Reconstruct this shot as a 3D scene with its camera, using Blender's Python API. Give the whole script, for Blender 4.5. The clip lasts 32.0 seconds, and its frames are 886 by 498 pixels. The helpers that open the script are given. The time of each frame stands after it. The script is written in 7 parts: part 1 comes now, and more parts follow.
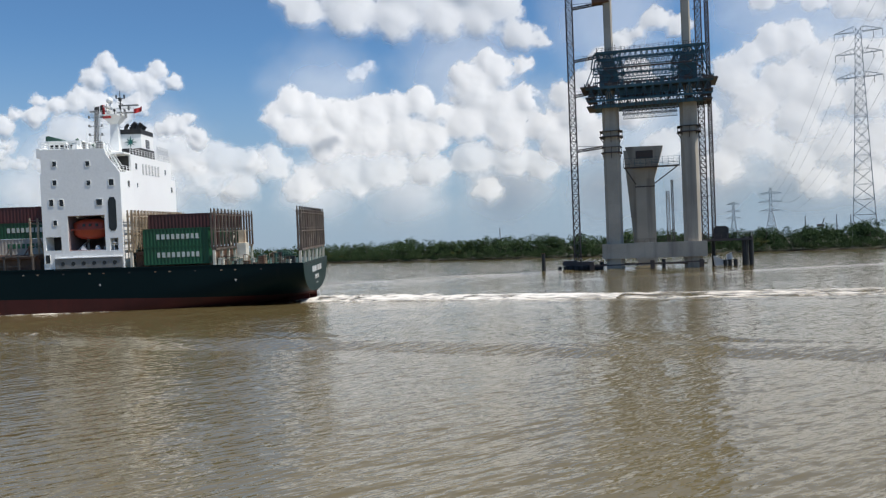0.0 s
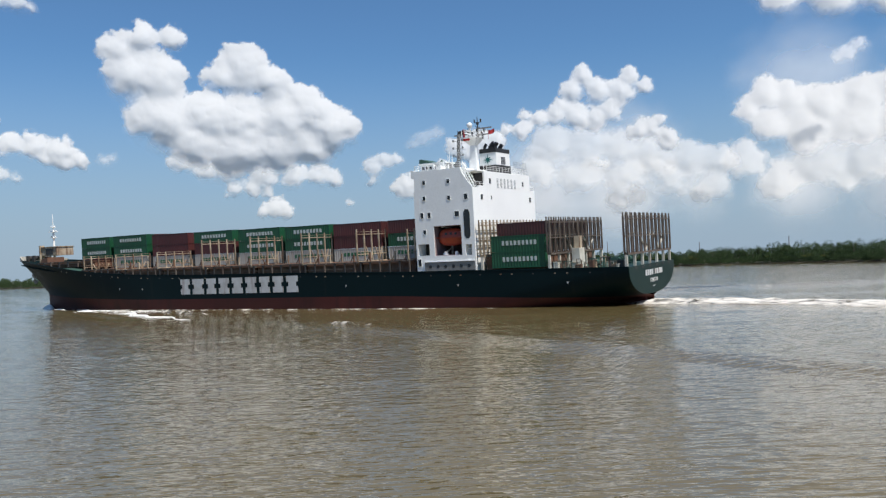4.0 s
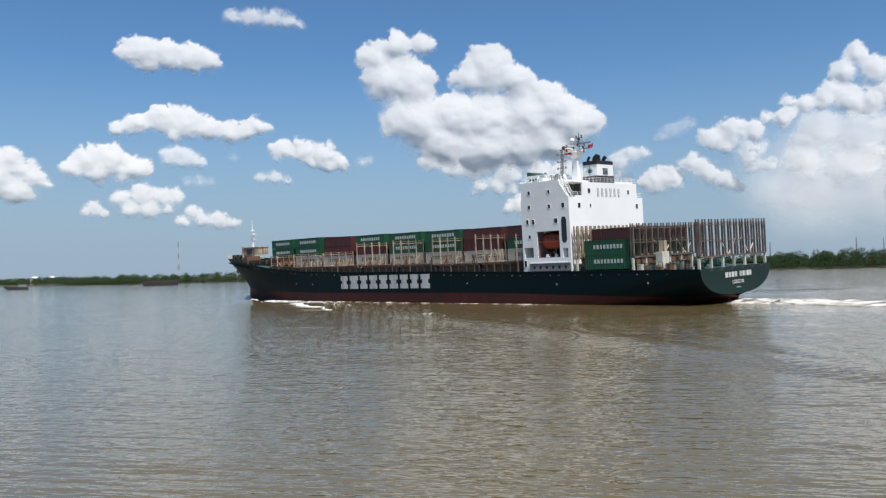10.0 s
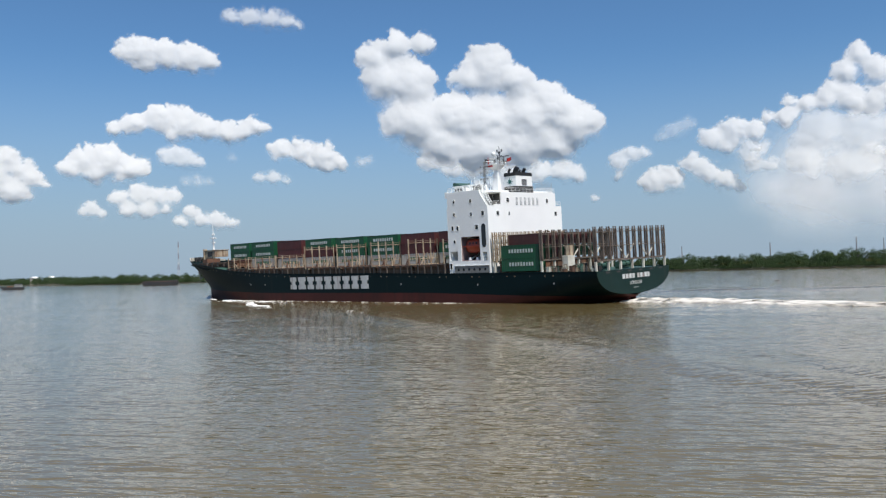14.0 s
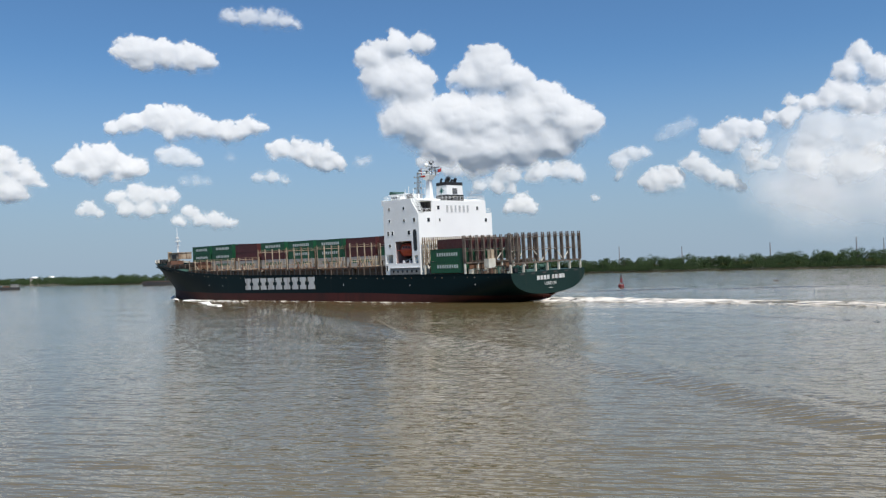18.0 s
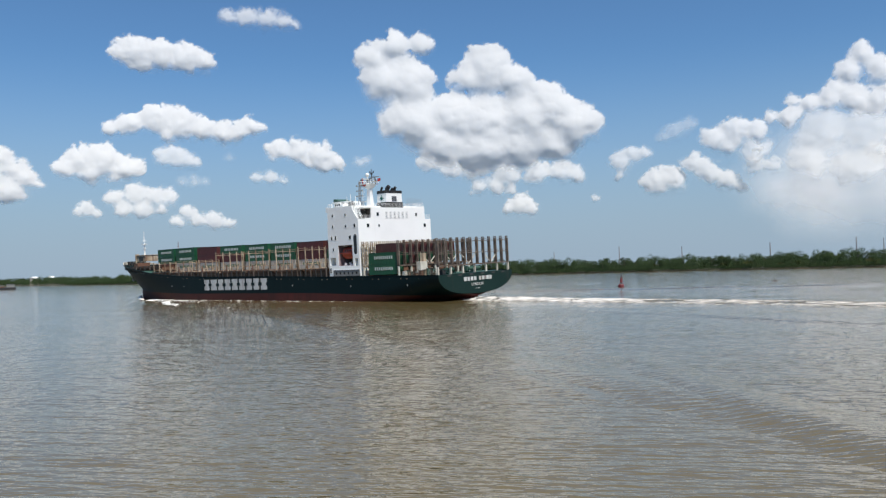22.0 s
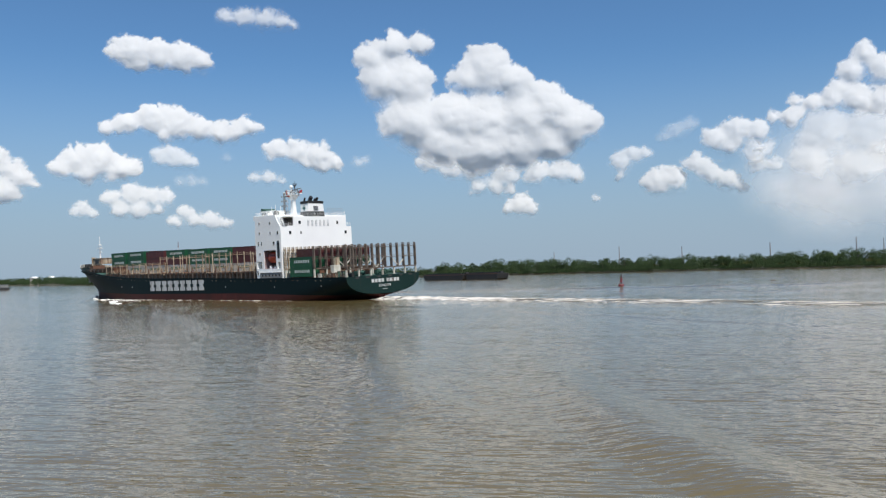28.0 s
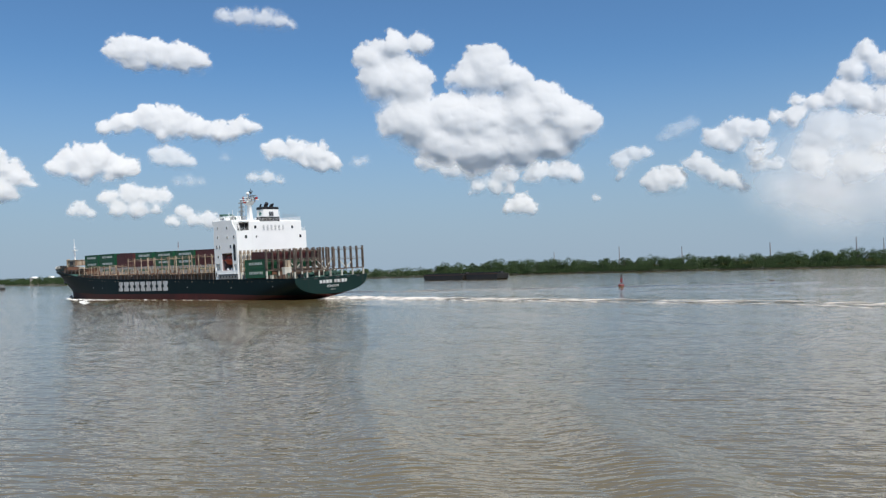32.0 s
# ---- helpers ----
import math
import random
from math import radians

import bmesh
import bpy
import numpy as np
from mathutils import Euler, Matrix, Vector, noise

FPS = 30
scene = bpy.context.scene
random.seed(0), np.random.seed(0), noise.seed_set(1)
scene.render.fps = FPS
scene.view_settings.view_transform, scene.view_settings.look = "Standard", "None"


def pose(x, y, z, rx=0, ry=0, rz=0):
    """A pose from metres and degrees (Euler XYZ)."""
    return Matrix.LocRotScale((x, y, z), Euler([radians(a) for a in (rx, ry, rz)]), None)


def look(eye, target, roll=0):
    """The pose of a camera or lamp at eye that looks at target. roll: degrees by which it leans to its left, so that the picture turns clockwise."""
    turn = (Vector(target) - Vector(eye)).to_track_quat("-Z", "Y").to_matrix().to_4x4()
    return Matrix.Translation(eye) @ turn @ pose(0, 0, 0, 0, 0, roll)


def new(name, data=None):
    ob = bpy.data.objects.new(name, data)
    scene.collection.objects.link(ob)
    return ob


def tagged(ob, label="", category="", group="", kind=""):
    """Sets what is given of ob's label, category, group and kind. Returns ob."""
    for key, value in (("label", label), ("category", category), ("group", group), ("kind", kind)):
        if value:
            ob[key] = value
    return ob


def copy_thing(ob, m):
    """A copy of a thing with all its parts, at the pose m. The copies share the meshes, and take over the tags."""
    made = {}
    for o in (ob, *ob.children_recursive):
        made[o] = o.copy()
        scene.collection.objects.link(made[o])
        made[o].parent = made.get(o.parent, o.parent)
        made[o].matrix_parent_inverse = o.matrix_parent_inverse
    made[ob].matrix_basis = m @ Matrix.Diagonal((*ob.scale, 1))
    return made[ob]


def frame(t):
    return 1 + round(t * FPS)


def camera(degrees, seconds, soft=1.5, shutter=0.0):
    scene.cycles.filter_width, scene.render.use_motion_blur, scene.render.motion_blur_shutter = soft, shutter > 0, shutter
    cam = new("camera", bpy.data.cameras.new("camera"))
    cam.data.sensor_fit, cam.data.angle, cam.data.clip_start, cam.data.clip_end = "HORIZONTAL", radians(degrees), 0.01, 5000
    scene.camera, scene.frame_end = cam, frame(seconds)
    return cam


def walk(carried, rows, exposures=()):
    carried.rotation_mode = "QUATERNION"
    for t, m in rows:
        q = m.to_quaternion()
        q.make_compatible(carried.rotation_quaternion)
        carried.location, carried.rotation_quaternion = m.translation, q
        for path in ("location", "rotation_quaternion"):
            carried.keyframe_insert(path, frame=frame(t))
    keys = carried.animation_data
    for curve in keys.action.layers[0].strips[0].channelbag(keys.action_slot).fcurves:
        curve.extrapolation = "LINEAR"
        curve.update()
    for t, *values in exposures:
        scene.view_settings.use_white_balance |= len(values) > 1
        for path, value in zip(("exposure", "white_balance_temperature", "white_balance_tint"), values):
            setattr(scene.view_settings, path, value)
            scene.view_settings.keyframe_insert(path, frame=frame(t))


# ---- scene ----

EYE = 7.53
cam = camera(56.57, 32.0, soft=1.3)


def aim(yaw, pitch, roll):
    """The eye stands still on a deck high over the river and only turns."""
    return pose(0, 0, EYE, 0, 0, yaw) @ pose(0, 0, 0, 90 + pitch) @ pose(0, 0, 0, 0, 0, -roll)


walk(cam, [(t, aim(y, p, r)) for t, y, p, r in (
    (0.0, 0.0, -0.05, 2.12), (1.5, 0.0, -0.05, 2.12), (1.8, 0.25, -0.03, 2.12), (2.0, 2.5, 0.09, 2.10), (2.1, 5.4, 0.21, 2.14),
    (2.2, 9.3, 0.37, 2.20), (2.3, 13.0, 0.49, 2.26), (2.4, 16.5, 0.58, 2.30), (2.5, 19.55, 0.65, 2.33), (2.7, 23.1, 0.81, 2.27),
    (3.0, 25.92, 0.94, 2.22), (3.5, 29.37, 1.06, 2.18), (4.0, 31.8, 1.11, 2.15), (4.5, 34.42, 1.20, 2.12), (5.5, 39.61, 1.35, 2.0),
    (6.5, 43.99, 1.47, 1.89), (7.0, 45.91, 1.49, 1.85), (7.5, 47.65, 1.53, 1.79), (8.0, 49.05, 1.57, 1.74), (8.5, 48.98, 1.49, 1.66),
    (9.0, 48.73, 1.43, 1.64), (9.5, 48.67, 1.39, 1.65), (20.0, 48.67, 1.39, 1.65), (32.0, 48.67, 1.39, 1.65))])

# ---- light ----
SUN_EL, SUN_AZ = 61.0, 105.0        # the sun stands high to the right of the eye; azimuth from +y, clockwise
sun_dir = Vector((math.sin(radians(SUN_AZ)) * math.cos(radians(SUN_EL)), math.cos(radians(SUN_AZ)) * math.cos(radians(SUN_EL)), math.sin(radians(SUN_EL))))
world = bpy.data.worlds.new("sky")
scene.world = world
world.use_nodes = True
wn, wl = world.node_tree.nodes, world.node_tree.links
sky = wn.new("ShaderNodeTexSky")
sky.sky_type = "NISHITA"
sky.sun_disc = False
sky.sun_elevation, sky.sun_rotation = radians(SUN_EL), radians(SUN_AZ)
sky.air_density, sky.dust_density, sky.ozone_density = 1.0, 0.3, 5.0
# pale blue river haze low over the horizon, all the way round
coord, part_z, low, haze = wn.new("ShaderNodeTexCoord"), wn.new("ShaderNodeSeparateXYZ"), wn.new("ShaderNodeMapRange"), wn.new("ShaderNodeMix")
haze.data_type = "RGBA"
haze.inputs["B"].default_value = (3.25, 4.25, 5.45, 1)
low.inputs["From Min"].default_value, low.inputs["From Max"].default_value = 0.0, 0.26
low.inputs["To Min"].default_value, low.inputs["To Max"].default_value = 0.92, 0.0
low.interpolation_type = "SMOOTHSTEP"
wl.new(coord.outputs["Generated"], part_z.inputs[0])
wl.new(part_z.outputs["Z"], low.inputs["Value"])
wl.new(low.outputs[0], haze.inputs["Factor"])
clear = wn.new("ShaderNodeMix")
clear.data_type, clear.blend_type = "RGBA", "MULTIPLY"
clear.inputs["Factor"].default_value, clear.inputs["B"].default_value = 1.0, (0.745, 0.985, 1.12, 1)
wl.new(sky.outputs[0], clear.inputs["A"])
wl.new(clear.outputs["Result"], haze.inputs["A"])
wl.new(haze.outputs["Result"], wn["Background"].inputs[0])
wn["Background"].inputs[1].default_value = 0.092
sun = bpy.data.lights.new("sun", "SUN")
sun.energy, sun.angle, sun.color = 5.0, radians(0.6), (1.0, 0.955, 0.89)
sun_ob = new("sun", sun)
sun_ob.matrix_world = look(sun_dir * 100, (0, 0, 0))
scene.view_settings.exposure = 0.1


# ---- materials ----
def surface(name, c1, c2, rough=0.6, scale=1.0, fine=20.0, bump=0.0, metal=0.0, vary=0.06, streak=None, alpha=1.0, stretch=(1, 1, 1), spec=0.5):
    """Two colours mixed by broad stains, a fine grain, an optional rust or dirt streak running down, and a fine relief."""
    m = bpy.data.materials.new(name)
    m.use_nodes = True
    n, l = m.node_tree.nodes, m.node_tree.links
    b = n["Principled BSDF"]
    co = n.new("ShaderNodeTexCoord")
    mp = n.new("ShaderNodeMapping")
    mp.inputs["Scale"].default_value = stretch
    l.new(co.outputs["Object"], mp.inputs[0])
    broad, grain = n.new("ShaderNodeTexNoise"), n.new("ShaderNodeTexNoise")
    broad.inputs["Scale"].default_value, broad.inputs["Detail"].default_value = scale, 5
    grain.inputs["Scale"].default_value, grain.inputs["Detail"].default_value = fine, 3
    for x in (broad, grain):
        l.new(mp.outputs[0], x.inputs["Vector"])
    ramp = n.new("ShaderNodeMapRange")
    ramp.inputs["From Min"].default_value, ramp.inputs["From Max"].default_value = 0.35, 0.65
    l.new(broad.outputs["Fac"], ramp.inputs["Value"])
    mix = n.new("ShaderNodeMix")
    mix.data_type = "RGBA"
    mix.inputs["A"].default_value, mix.inputs["B"].default_value = (*c1, 1), (*c2, 1)
    l.new(ramp.outputs[0], mix.inputs["Factor"])
    info = n.new("ShaderNodeObjectInfo")
    add = n.new("ShaderNodeMath")
    add.operation = "MULTIPLY_ADD"
    l.new(info.outputs["Random"], add.inputs[0])
    add.inputs[1].default_value, add.inputs[2].default_value = vary * 2, 1 - vary - 0.12
    g2 = n.new("ShaderNodeMath")
    g2.operation = "MULTIPLY_ADD"
    l.new(grain.outputs["Fac"], g2.inputs[0])
    g2.inputs[1].default_value = 0.24
    l.new(add.outputs[0], g2.inputs[2])
    hsv = n.new("ShaderNodeHueSaturation")
    l.new(g2.outputs[0], hsv.inputs["Value"])
    l.new(mix.outputs["Result"], hsv.inputs["Color"])
    last = hsv.outputs[0]
    if streak:
        sm = n.new("ShaderNodeMapping")
        sm.inputs["Scale"].default_value = (streak[1], streak[1], streak[1] * 0.07)
        l.new(co.outputs["Object"], sm.inputs[0])
        sn = n.new("ShaderNodeTexNoise")
        sn.inputs["Scale"].default_value, sn.inputs["Detail"].default_value = 1.0, 6
        l.new(sm.outputs[0], sn.inputs["Vector"])
        sr = n.new("ShaderNodeMapRange")
        sr.inputs["From Min"].default_value, sr.inputs["From Max"].default_value = streak[2], streak[2] + 0.16
        sr.inputs["To Max"].default_value = streak[3]
        l.new(sn.outputs["Fac"], sr.inputs["Value"])
        m2 = n.new("ShaderNodeMix")
        m2.data_type = "RGBA"
        l.new(sr.outputs[0], m2.inputs["Factor"])
        l.new(last, m2.inputs["A"])
        m2.inputs["B"].default_value = (*streak[0], 1)
        last = m2.outputs["Result"]
    l.new(last, b.inputs["Base Color"])
    b.inputs["Roughness"].default_value, b.inputs["Metallic"].default_value, b.inputs["Alpha"].default_value = rough, metal, alpha
    b.inputs["Specular IOR Level"].default_value = spec
    if bump:
        bp = n.new("ShaderNodeBump")
        bp.inputs["Strength"].default_value, bp.inputs["Distance"].default_value = 0.5, bump
        l.new(grain.outputs["Fac"], bp.inputs["Height"])
        l.new(bp.outputs[0], b.inputs["Normal"])
    return m


RUST = (0.16, 0.06, 0.03)
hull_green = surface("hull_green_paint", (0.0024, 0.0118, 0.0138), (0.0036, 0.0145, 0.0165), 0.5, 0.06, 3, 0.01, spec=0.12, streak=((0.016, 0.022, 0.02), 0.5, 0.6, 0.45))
boot_red = surface("boot_red_paint", (0.088, 0.021, 0.017), (0.06, 0.017, 0.014), 0.6, 0.12, 3, 0.01, spec=0.25, streak=((0.03, 0.014, 0.012), 0.6, 0.52, 0.4))
# stern green lighter than the hull side: the sun on it is painted in
transom_sunlit_green = surface("transom_sunlit_green_paint", (0.007, 0.023, 0.020), (0.010, 0.028, 0.025), 0.45, 0.1, 3, 0.01, spec=0.15, streak=((0.045, 0.04, 0.035), 0.6, 0.6, 0.4))
white_paint = surface("white_ship_paint", (0.90, 0.905, 0.88), (0.86, 0.865, 0.84), 0.4, 0.15, 5, 0.004, vary=0.03, streak=((0.55, 0.49, 0.40), 0.9, 0.66, 0.35))
letter_white = surface("weathered_letter_white", (0.62, 0.63, 0.62), (0.48, 0.48, 0.46), 0.6, 0.5, 6, streak=(RUST, 0.8, 0.56, 0.7))
cream_steel = surface("rusty_cream_steel", (0.43, 0.36, 0.26), (0.24, 0.175, 0.115), 0.65, 0.6, 6, 0.01, vary=0.3, streak=((0.13, 0.06, 0.03), 1.2, 0.5, 0.85))
brown_steel = surface("weathered_brown_steel", (0.17, 0.135, 0.105), (0.09, 0.07, 0.058), 0.7, 0.6, 6, 0.01, vary=0.2, streak=((0.08, 0.045, 0.03), 1.2, 0.5, 0.7))
cream_pale = surface("pale_cream_paint", (0.62, 0.59, 0.51), (0.5, 0.46, 0.38), 0.6, 0.5, 6, 0.01, vary=0.15, streak=(RUST, 1.0, 0.6, 0.5))
grey_paint = surface("grey_deck_paint", (0.26, 0.26, 0.25), (0.2, 0.2, 0.19), 0.6, 0.5, 6, 0.01, streak=((0.12, 0.1, 0.08), 1.0, 0.58, 0.5))
# maroon taken darker for the shade inside the boat bay
bay_shade_maroon = surface("shaded_maroon_bay_lining", (0.32, 0.24, 0.24), (0.25, 0.18, 0.18), 0.7, 0.5, 5)
rusty_deck = surface("rusty_brown_steel", (0.17, 0.085, 0.05), (0.11, 0.06, 0.04), 0.75, 0.5, 5, 0.01, streak=(RUST, 1.0, 0.55, 0.5))
deck_green = surface("deck_green_paint", (0.03, 0.09, 0.065), (0.05, 0.10, 0.075), 0.6, 0.4, 6, 0.01, streak=(RUST, 1.0, 0.62, 0.5))
dark_steel = surface("dark_steel", (0.03, 0.03, 0.032), (0.05, 0.045, 0.04), 0.6, 0.8, 8, 0.01)
black_paint = surface("black_funnel_paint", (0.012, 0.013, 0.014), (0.02, 0.02, 0.02), 0.55, 0.5, 6)
pane_dark = surface("dark_window_glass", (0.012, 0.015, 0.018), (0.02, 0.022, 0.025), 0.12, 0.5, 4)
orange_boat = surface("orange_lifeboat", (0.42, 0.062, 0.026), (0.34, 0.052, 0.026), 0.4, 0.8, 6)
box_green = surface("green_container_paint", (0.008, 0.08, 0.034), (0.011, 0.068, 0.03), 0.5, 0.25, 5, 0.01, vary=0.12, streak=((0.06, 0.07, 0.05), 1.0, 0.62, 0.5))
box_red = surface("maroon_container_paint", (0.085, 0.02, 0.02), (0.068, 0.019, 0.018), 0.55, 0.25, 5, 0.01, vary=0.14, streak=((0.10, 0.06, 0.05), 1.0, 0.6, 0.5))
box_white = surface("pale_container_paint", (0.43, 0.43, 0.38), (0.36, 0.35, 0.31), 0.5, 0.25, 5, 0.01, vary=0.1, streak=((0.3, 0.22, 0.15), 1.0, 0.58, 0.6))
sign_white = surface("white_sign_paint", (0.52, 0.57, 0.54), (0.45, 0.5, 0.47), 0.55, 1.0, 8)
sign_green = surface("green_sign_paint", (0.02, 0.13, 0.06), (0.02, 0.11, 0.05), 0.55, 1.0, 8)
star_teal = surface("teal_funnel_mark", (0.01, 0.13, 0.11), (0.01, 0.11, 0.10), 0.5, 1.0, 8)
flag_red = surface("red_cloth", (0.55, 0.03, 0.03), (0.45, 0.03, 0.03), 0.8, 1.0, 8)
concrete = surface("grey_concrete", (0.47, 0.42, 0.345), (0.38, 0.34, 0.28), 0.85, 0.16, 4, 0.02, streak=((0.13, 0.125, 0.12), 0.35, 0.52, 0.6))
form_blue = surface("blue_grey_formwork_steel", (0.05, 0.125, 0.155), (0.035, 0.075, 0.095), 0.6, 0.4, 4, 0.01, streak=((0.06, 0.045, 0.035), 0.6, 0.58, 0.6))
crane_steel = surface("dark_crane_steel", (0.06, 0.055, 0.055), (0.09, 0.06, 0.05), 0.6, 0.4, 4, 0.01)
zinc = surface("galvanised_steel", (0.42, 0.43, 0.44), (0.34, 0.35, 0.36), 0.5, 0.4, 4, metal=0.3)
leaf = surface("mangrove_leaf", (0.038, 0.064, 0.028), (0.060, 0.090, 0.038), 0.9, 0.25, 2.5, vary=0.3, spec=0.08)
leaf_yellow = surface("nipa_leaf", (0.055, 0.07, 0.02), (0.085, 0.08, 0.03), 0.9, 0.3, 2.5, vary=0.3, spec=0.1)
bark = surface("mangrove_bark", (0.12, 0.10, 0.08), (0.08, 0.065, 0.05), 0.9, 0.8, 8, 0.01)
mud = surface("bank_mud", (0.07, 0.06, 0.04), (0.045, 0.05, 0.022), 0.9, 0.05, 1, 0.05)
barge_paint = surface("dark_barge_steel", (0.016, 0.019, 0.022), (0.028, 0.027, 0.026), 0.65, 0.15, 3, 0.01, streak=(RUST, 0.6, 0.6, 0.2))
mast_red = surface("faded_mast_red", (0.24, 0.13, 0.12), (0.2, 0.11, 0.1), 0.7, 0.5, 5)
buoy_red = surface("red_buoy_paint", (0.17, 0.018, 0.022), (0.12, 0.016, 0.02), 0.5, 0.8, 6)


def water_paint():
    """Muddy river: brown silt below a rippled, glossy surface."""
    m = bpy.data.materials.new("muddy_water")
    m.use_nodes = True
    n, l = m.node_tree.nodes, m.node_tree.links
    b = n["Principled BSDF"]
    co = n.new("ShaderNodeTexCoord")

    def wave(scale, detail, stretch, rough=0.55):
        mp = n.new("ShaderNodeMapping")
        mp.vector_type = "TEXTURE"
        mp.inputs["Scale"].default_value = stretch
        mp.inputs["Rotation"].default_value = (0, 0, radians(36))
        l.new(co.outputs["Object"], mp.inputs[0])
        t = n.new("ShaderNodeTexNoise")
        t.inputs["Scale"].default_value, t.inputs["Detail"].default_value, t.inputs["Roughness"].default_value = scale, detail, rough
        l.new(mp.outputs[0], t.inputs["Vector"])
        return t.outputs["Fac"]

    silt = wave(0.012, 4, (1, 1, 1))
    mix = n.new("ShaderNodeMix")
    mix.data_type = "RGBA"
    mix.inputs["A"].default_value, mix.inputs["B"].default_value = (0.124, 0.095, 0.040, 1), (0.154, 0.119, 0.053, 1)
    l.new(silt, mix.inputs["Factor"])
    l.new(mix.outputs["Result"], b.inputs["Base Color"])
    b.inputs["Roughness"].default_value = 0.06
    b.inputs["IOR"].default_value = 1.45
    h = None
    for scale, detail, stretch, dist in ((1.5, 2, (2.4, 0.9, 1), 0.088), (0.75, 2, (2.6, 0.9, 1), 0.04), (0.22, 2, (3.0, 0.9, 1), 0.02), (4.0, 2, (2.0, 0.9, 1), 0.004)):
        bp = n.new("ShaderNodeBump")
        bp.inputs["Strength"].default_value, bp.inputs["Distance"].default_value = 1.0, dist
        l.new(wave(scale, detail, stretch), bp.inputs["Height"])
        if h:
            l.new(h, bp.inputs["Normal"])
        h = bp.outputs[0]
    # the finest ripples tilt the surface everywhere, near and far
    grain = n.new("ShaderNodeTexNoise")
    grain.inputs["Scale"].default_value, grain.inputs["Detail"].default_value = 1.8, 1
    mp = n.new("ShaderNodeMapping")
    mp.vector_type = "TEXTURE"
    mp.inputs["Scale"].default_value, mp.inputs["Rotation"].default_value = (1.8, 0.8, 1), (0, 0, radians(36))
    l.new(co.outputs["Object"], mp.inputs[0])
    l.new(mp.outputs[0], grain.inputs["Vector"])
    tilt, lean, add, unit = (n.new("ShaderNodeVectorMath") for _ in range(4))
    tilt.operation, lean.operation, add.operation, unit.operation = "SUBTRACT", "MULTIPLY", "ADD", "NORMALIZE"
    l.new(grain.outputs["Color"], tilt.inputs[0])
    tilt.inputs[1].default_value = (0.5, 0.5, 0.5)
    l.new(tilt.outputs[0], lean.inputs[0])
    lean.inputs[1].default_value = (0.17, 0.22, 0)
    l.new(lean.outputs[0], add.inputs[0])
    l.new(h, add.inputs[1])
    l.new(add.outputs[0], unit.inputs[0])
    l.new(unit.outputs[0], b.inputs["Normal"])
    return m


water_mat = water_paint()


def lace(name, colour, scale, lo, hi, stretch):
    """Foam: white froth with holes through which the water shows."""
    m = bpy.data.materials.new(name)
    m.use_nodes = True
    n, l = m.node_tree.nodes, m.node_tree.links
    b = n["Principled BSDF"]
    co, mp, t, r = n.new("ShaderNodeTexCoord"), n.new("ShaderNodeMapping"), n.new("ShaderNodeTexNoise"), n.new("ShaderNodeMapRange")
    mp.inputs["Scale"].default_value = stretch
    l.new(co.outputs["Object"], mp.inputs[0])
    l.new(mp.outputs[0], t.inputs["Vector"])
    t.inputs["Scale"].default_value, t.inputs["Detail"].default_value, t.inputs["Roughness"].default_value = scale, 6, 0.65
    r.inputs["From Min"].default_value, r.inputs["From Max"].default_value = lo, hi
    l.new(t.outputs["Fac"], r.inputs["Value"])
    l.new(r.outputs[0], b.inputs["Alpha"])
    b.inputs["Base Color"].default_value, b.inputs["Roughness"].default_value = (*colour, 1), 0.8
    return m


foam_thick = lace("thick_foam", (0.70, 0.66, 0.59), 0.8, 0.35, 0.55, (0.5, 1, 1))
foam_worn = lace("worn_foam", (0.66, 0.61, 0.53), 0.7, 0.46, 0.64, (0.4, 1, 1))
foam_crest = lace("crest_foam", (0.82, 0.80, 0.75), 0.8, 0.27, 0.44, (0.4, 1, 1.6))
foam_thin = lace("thin_foam", (0.6, 0.55, 0.47), 0.6, 0.50, 0.66, (0.22, 1, 1))


def vapour():
    """Cloud: bright white droplets that also let light through, as dense as the body is thick."""
    m = bpy.data.materials.new("cloud_vapour")
    m.use_nodes = True
    n, l = m.node_tree.nodes, m.node_tree.links
    d, tl, mx, tr, m2 = n.new("ShaderNodeBsdfDiffuse"), n.new("ShaderNodeBsdfTranslucent"), n.new("ShaderNodeMixShader"), n.new("ShaderNodeBsdfTransparent"), n.new("ShaderNodeMixShader")
    d.inputs["Color"].default_value = tl.inputs[0].default_value = (0.97, 0.96, 0.94, 1)
    mx.inputs[0].default_value = 0.5
    l.new(d.outputs[0], mx.inputs[1])
    l.new(tl.outputs[0], mx.inputs[2])
    at = n.new("ShaderNodeAttribute")
    at.attribute_name = "thickness"
    l.new(at.outputs["Fac"], m2.inputs[0])
    l.new(tr.outputs[0], m2.inputs[1])
    l.new(mx.outputs[0], m2.inputs[2])
    l.new(m2.outputs[0], n["Material Output"].inputs[0])
    return m


cloud_mat = vapour()


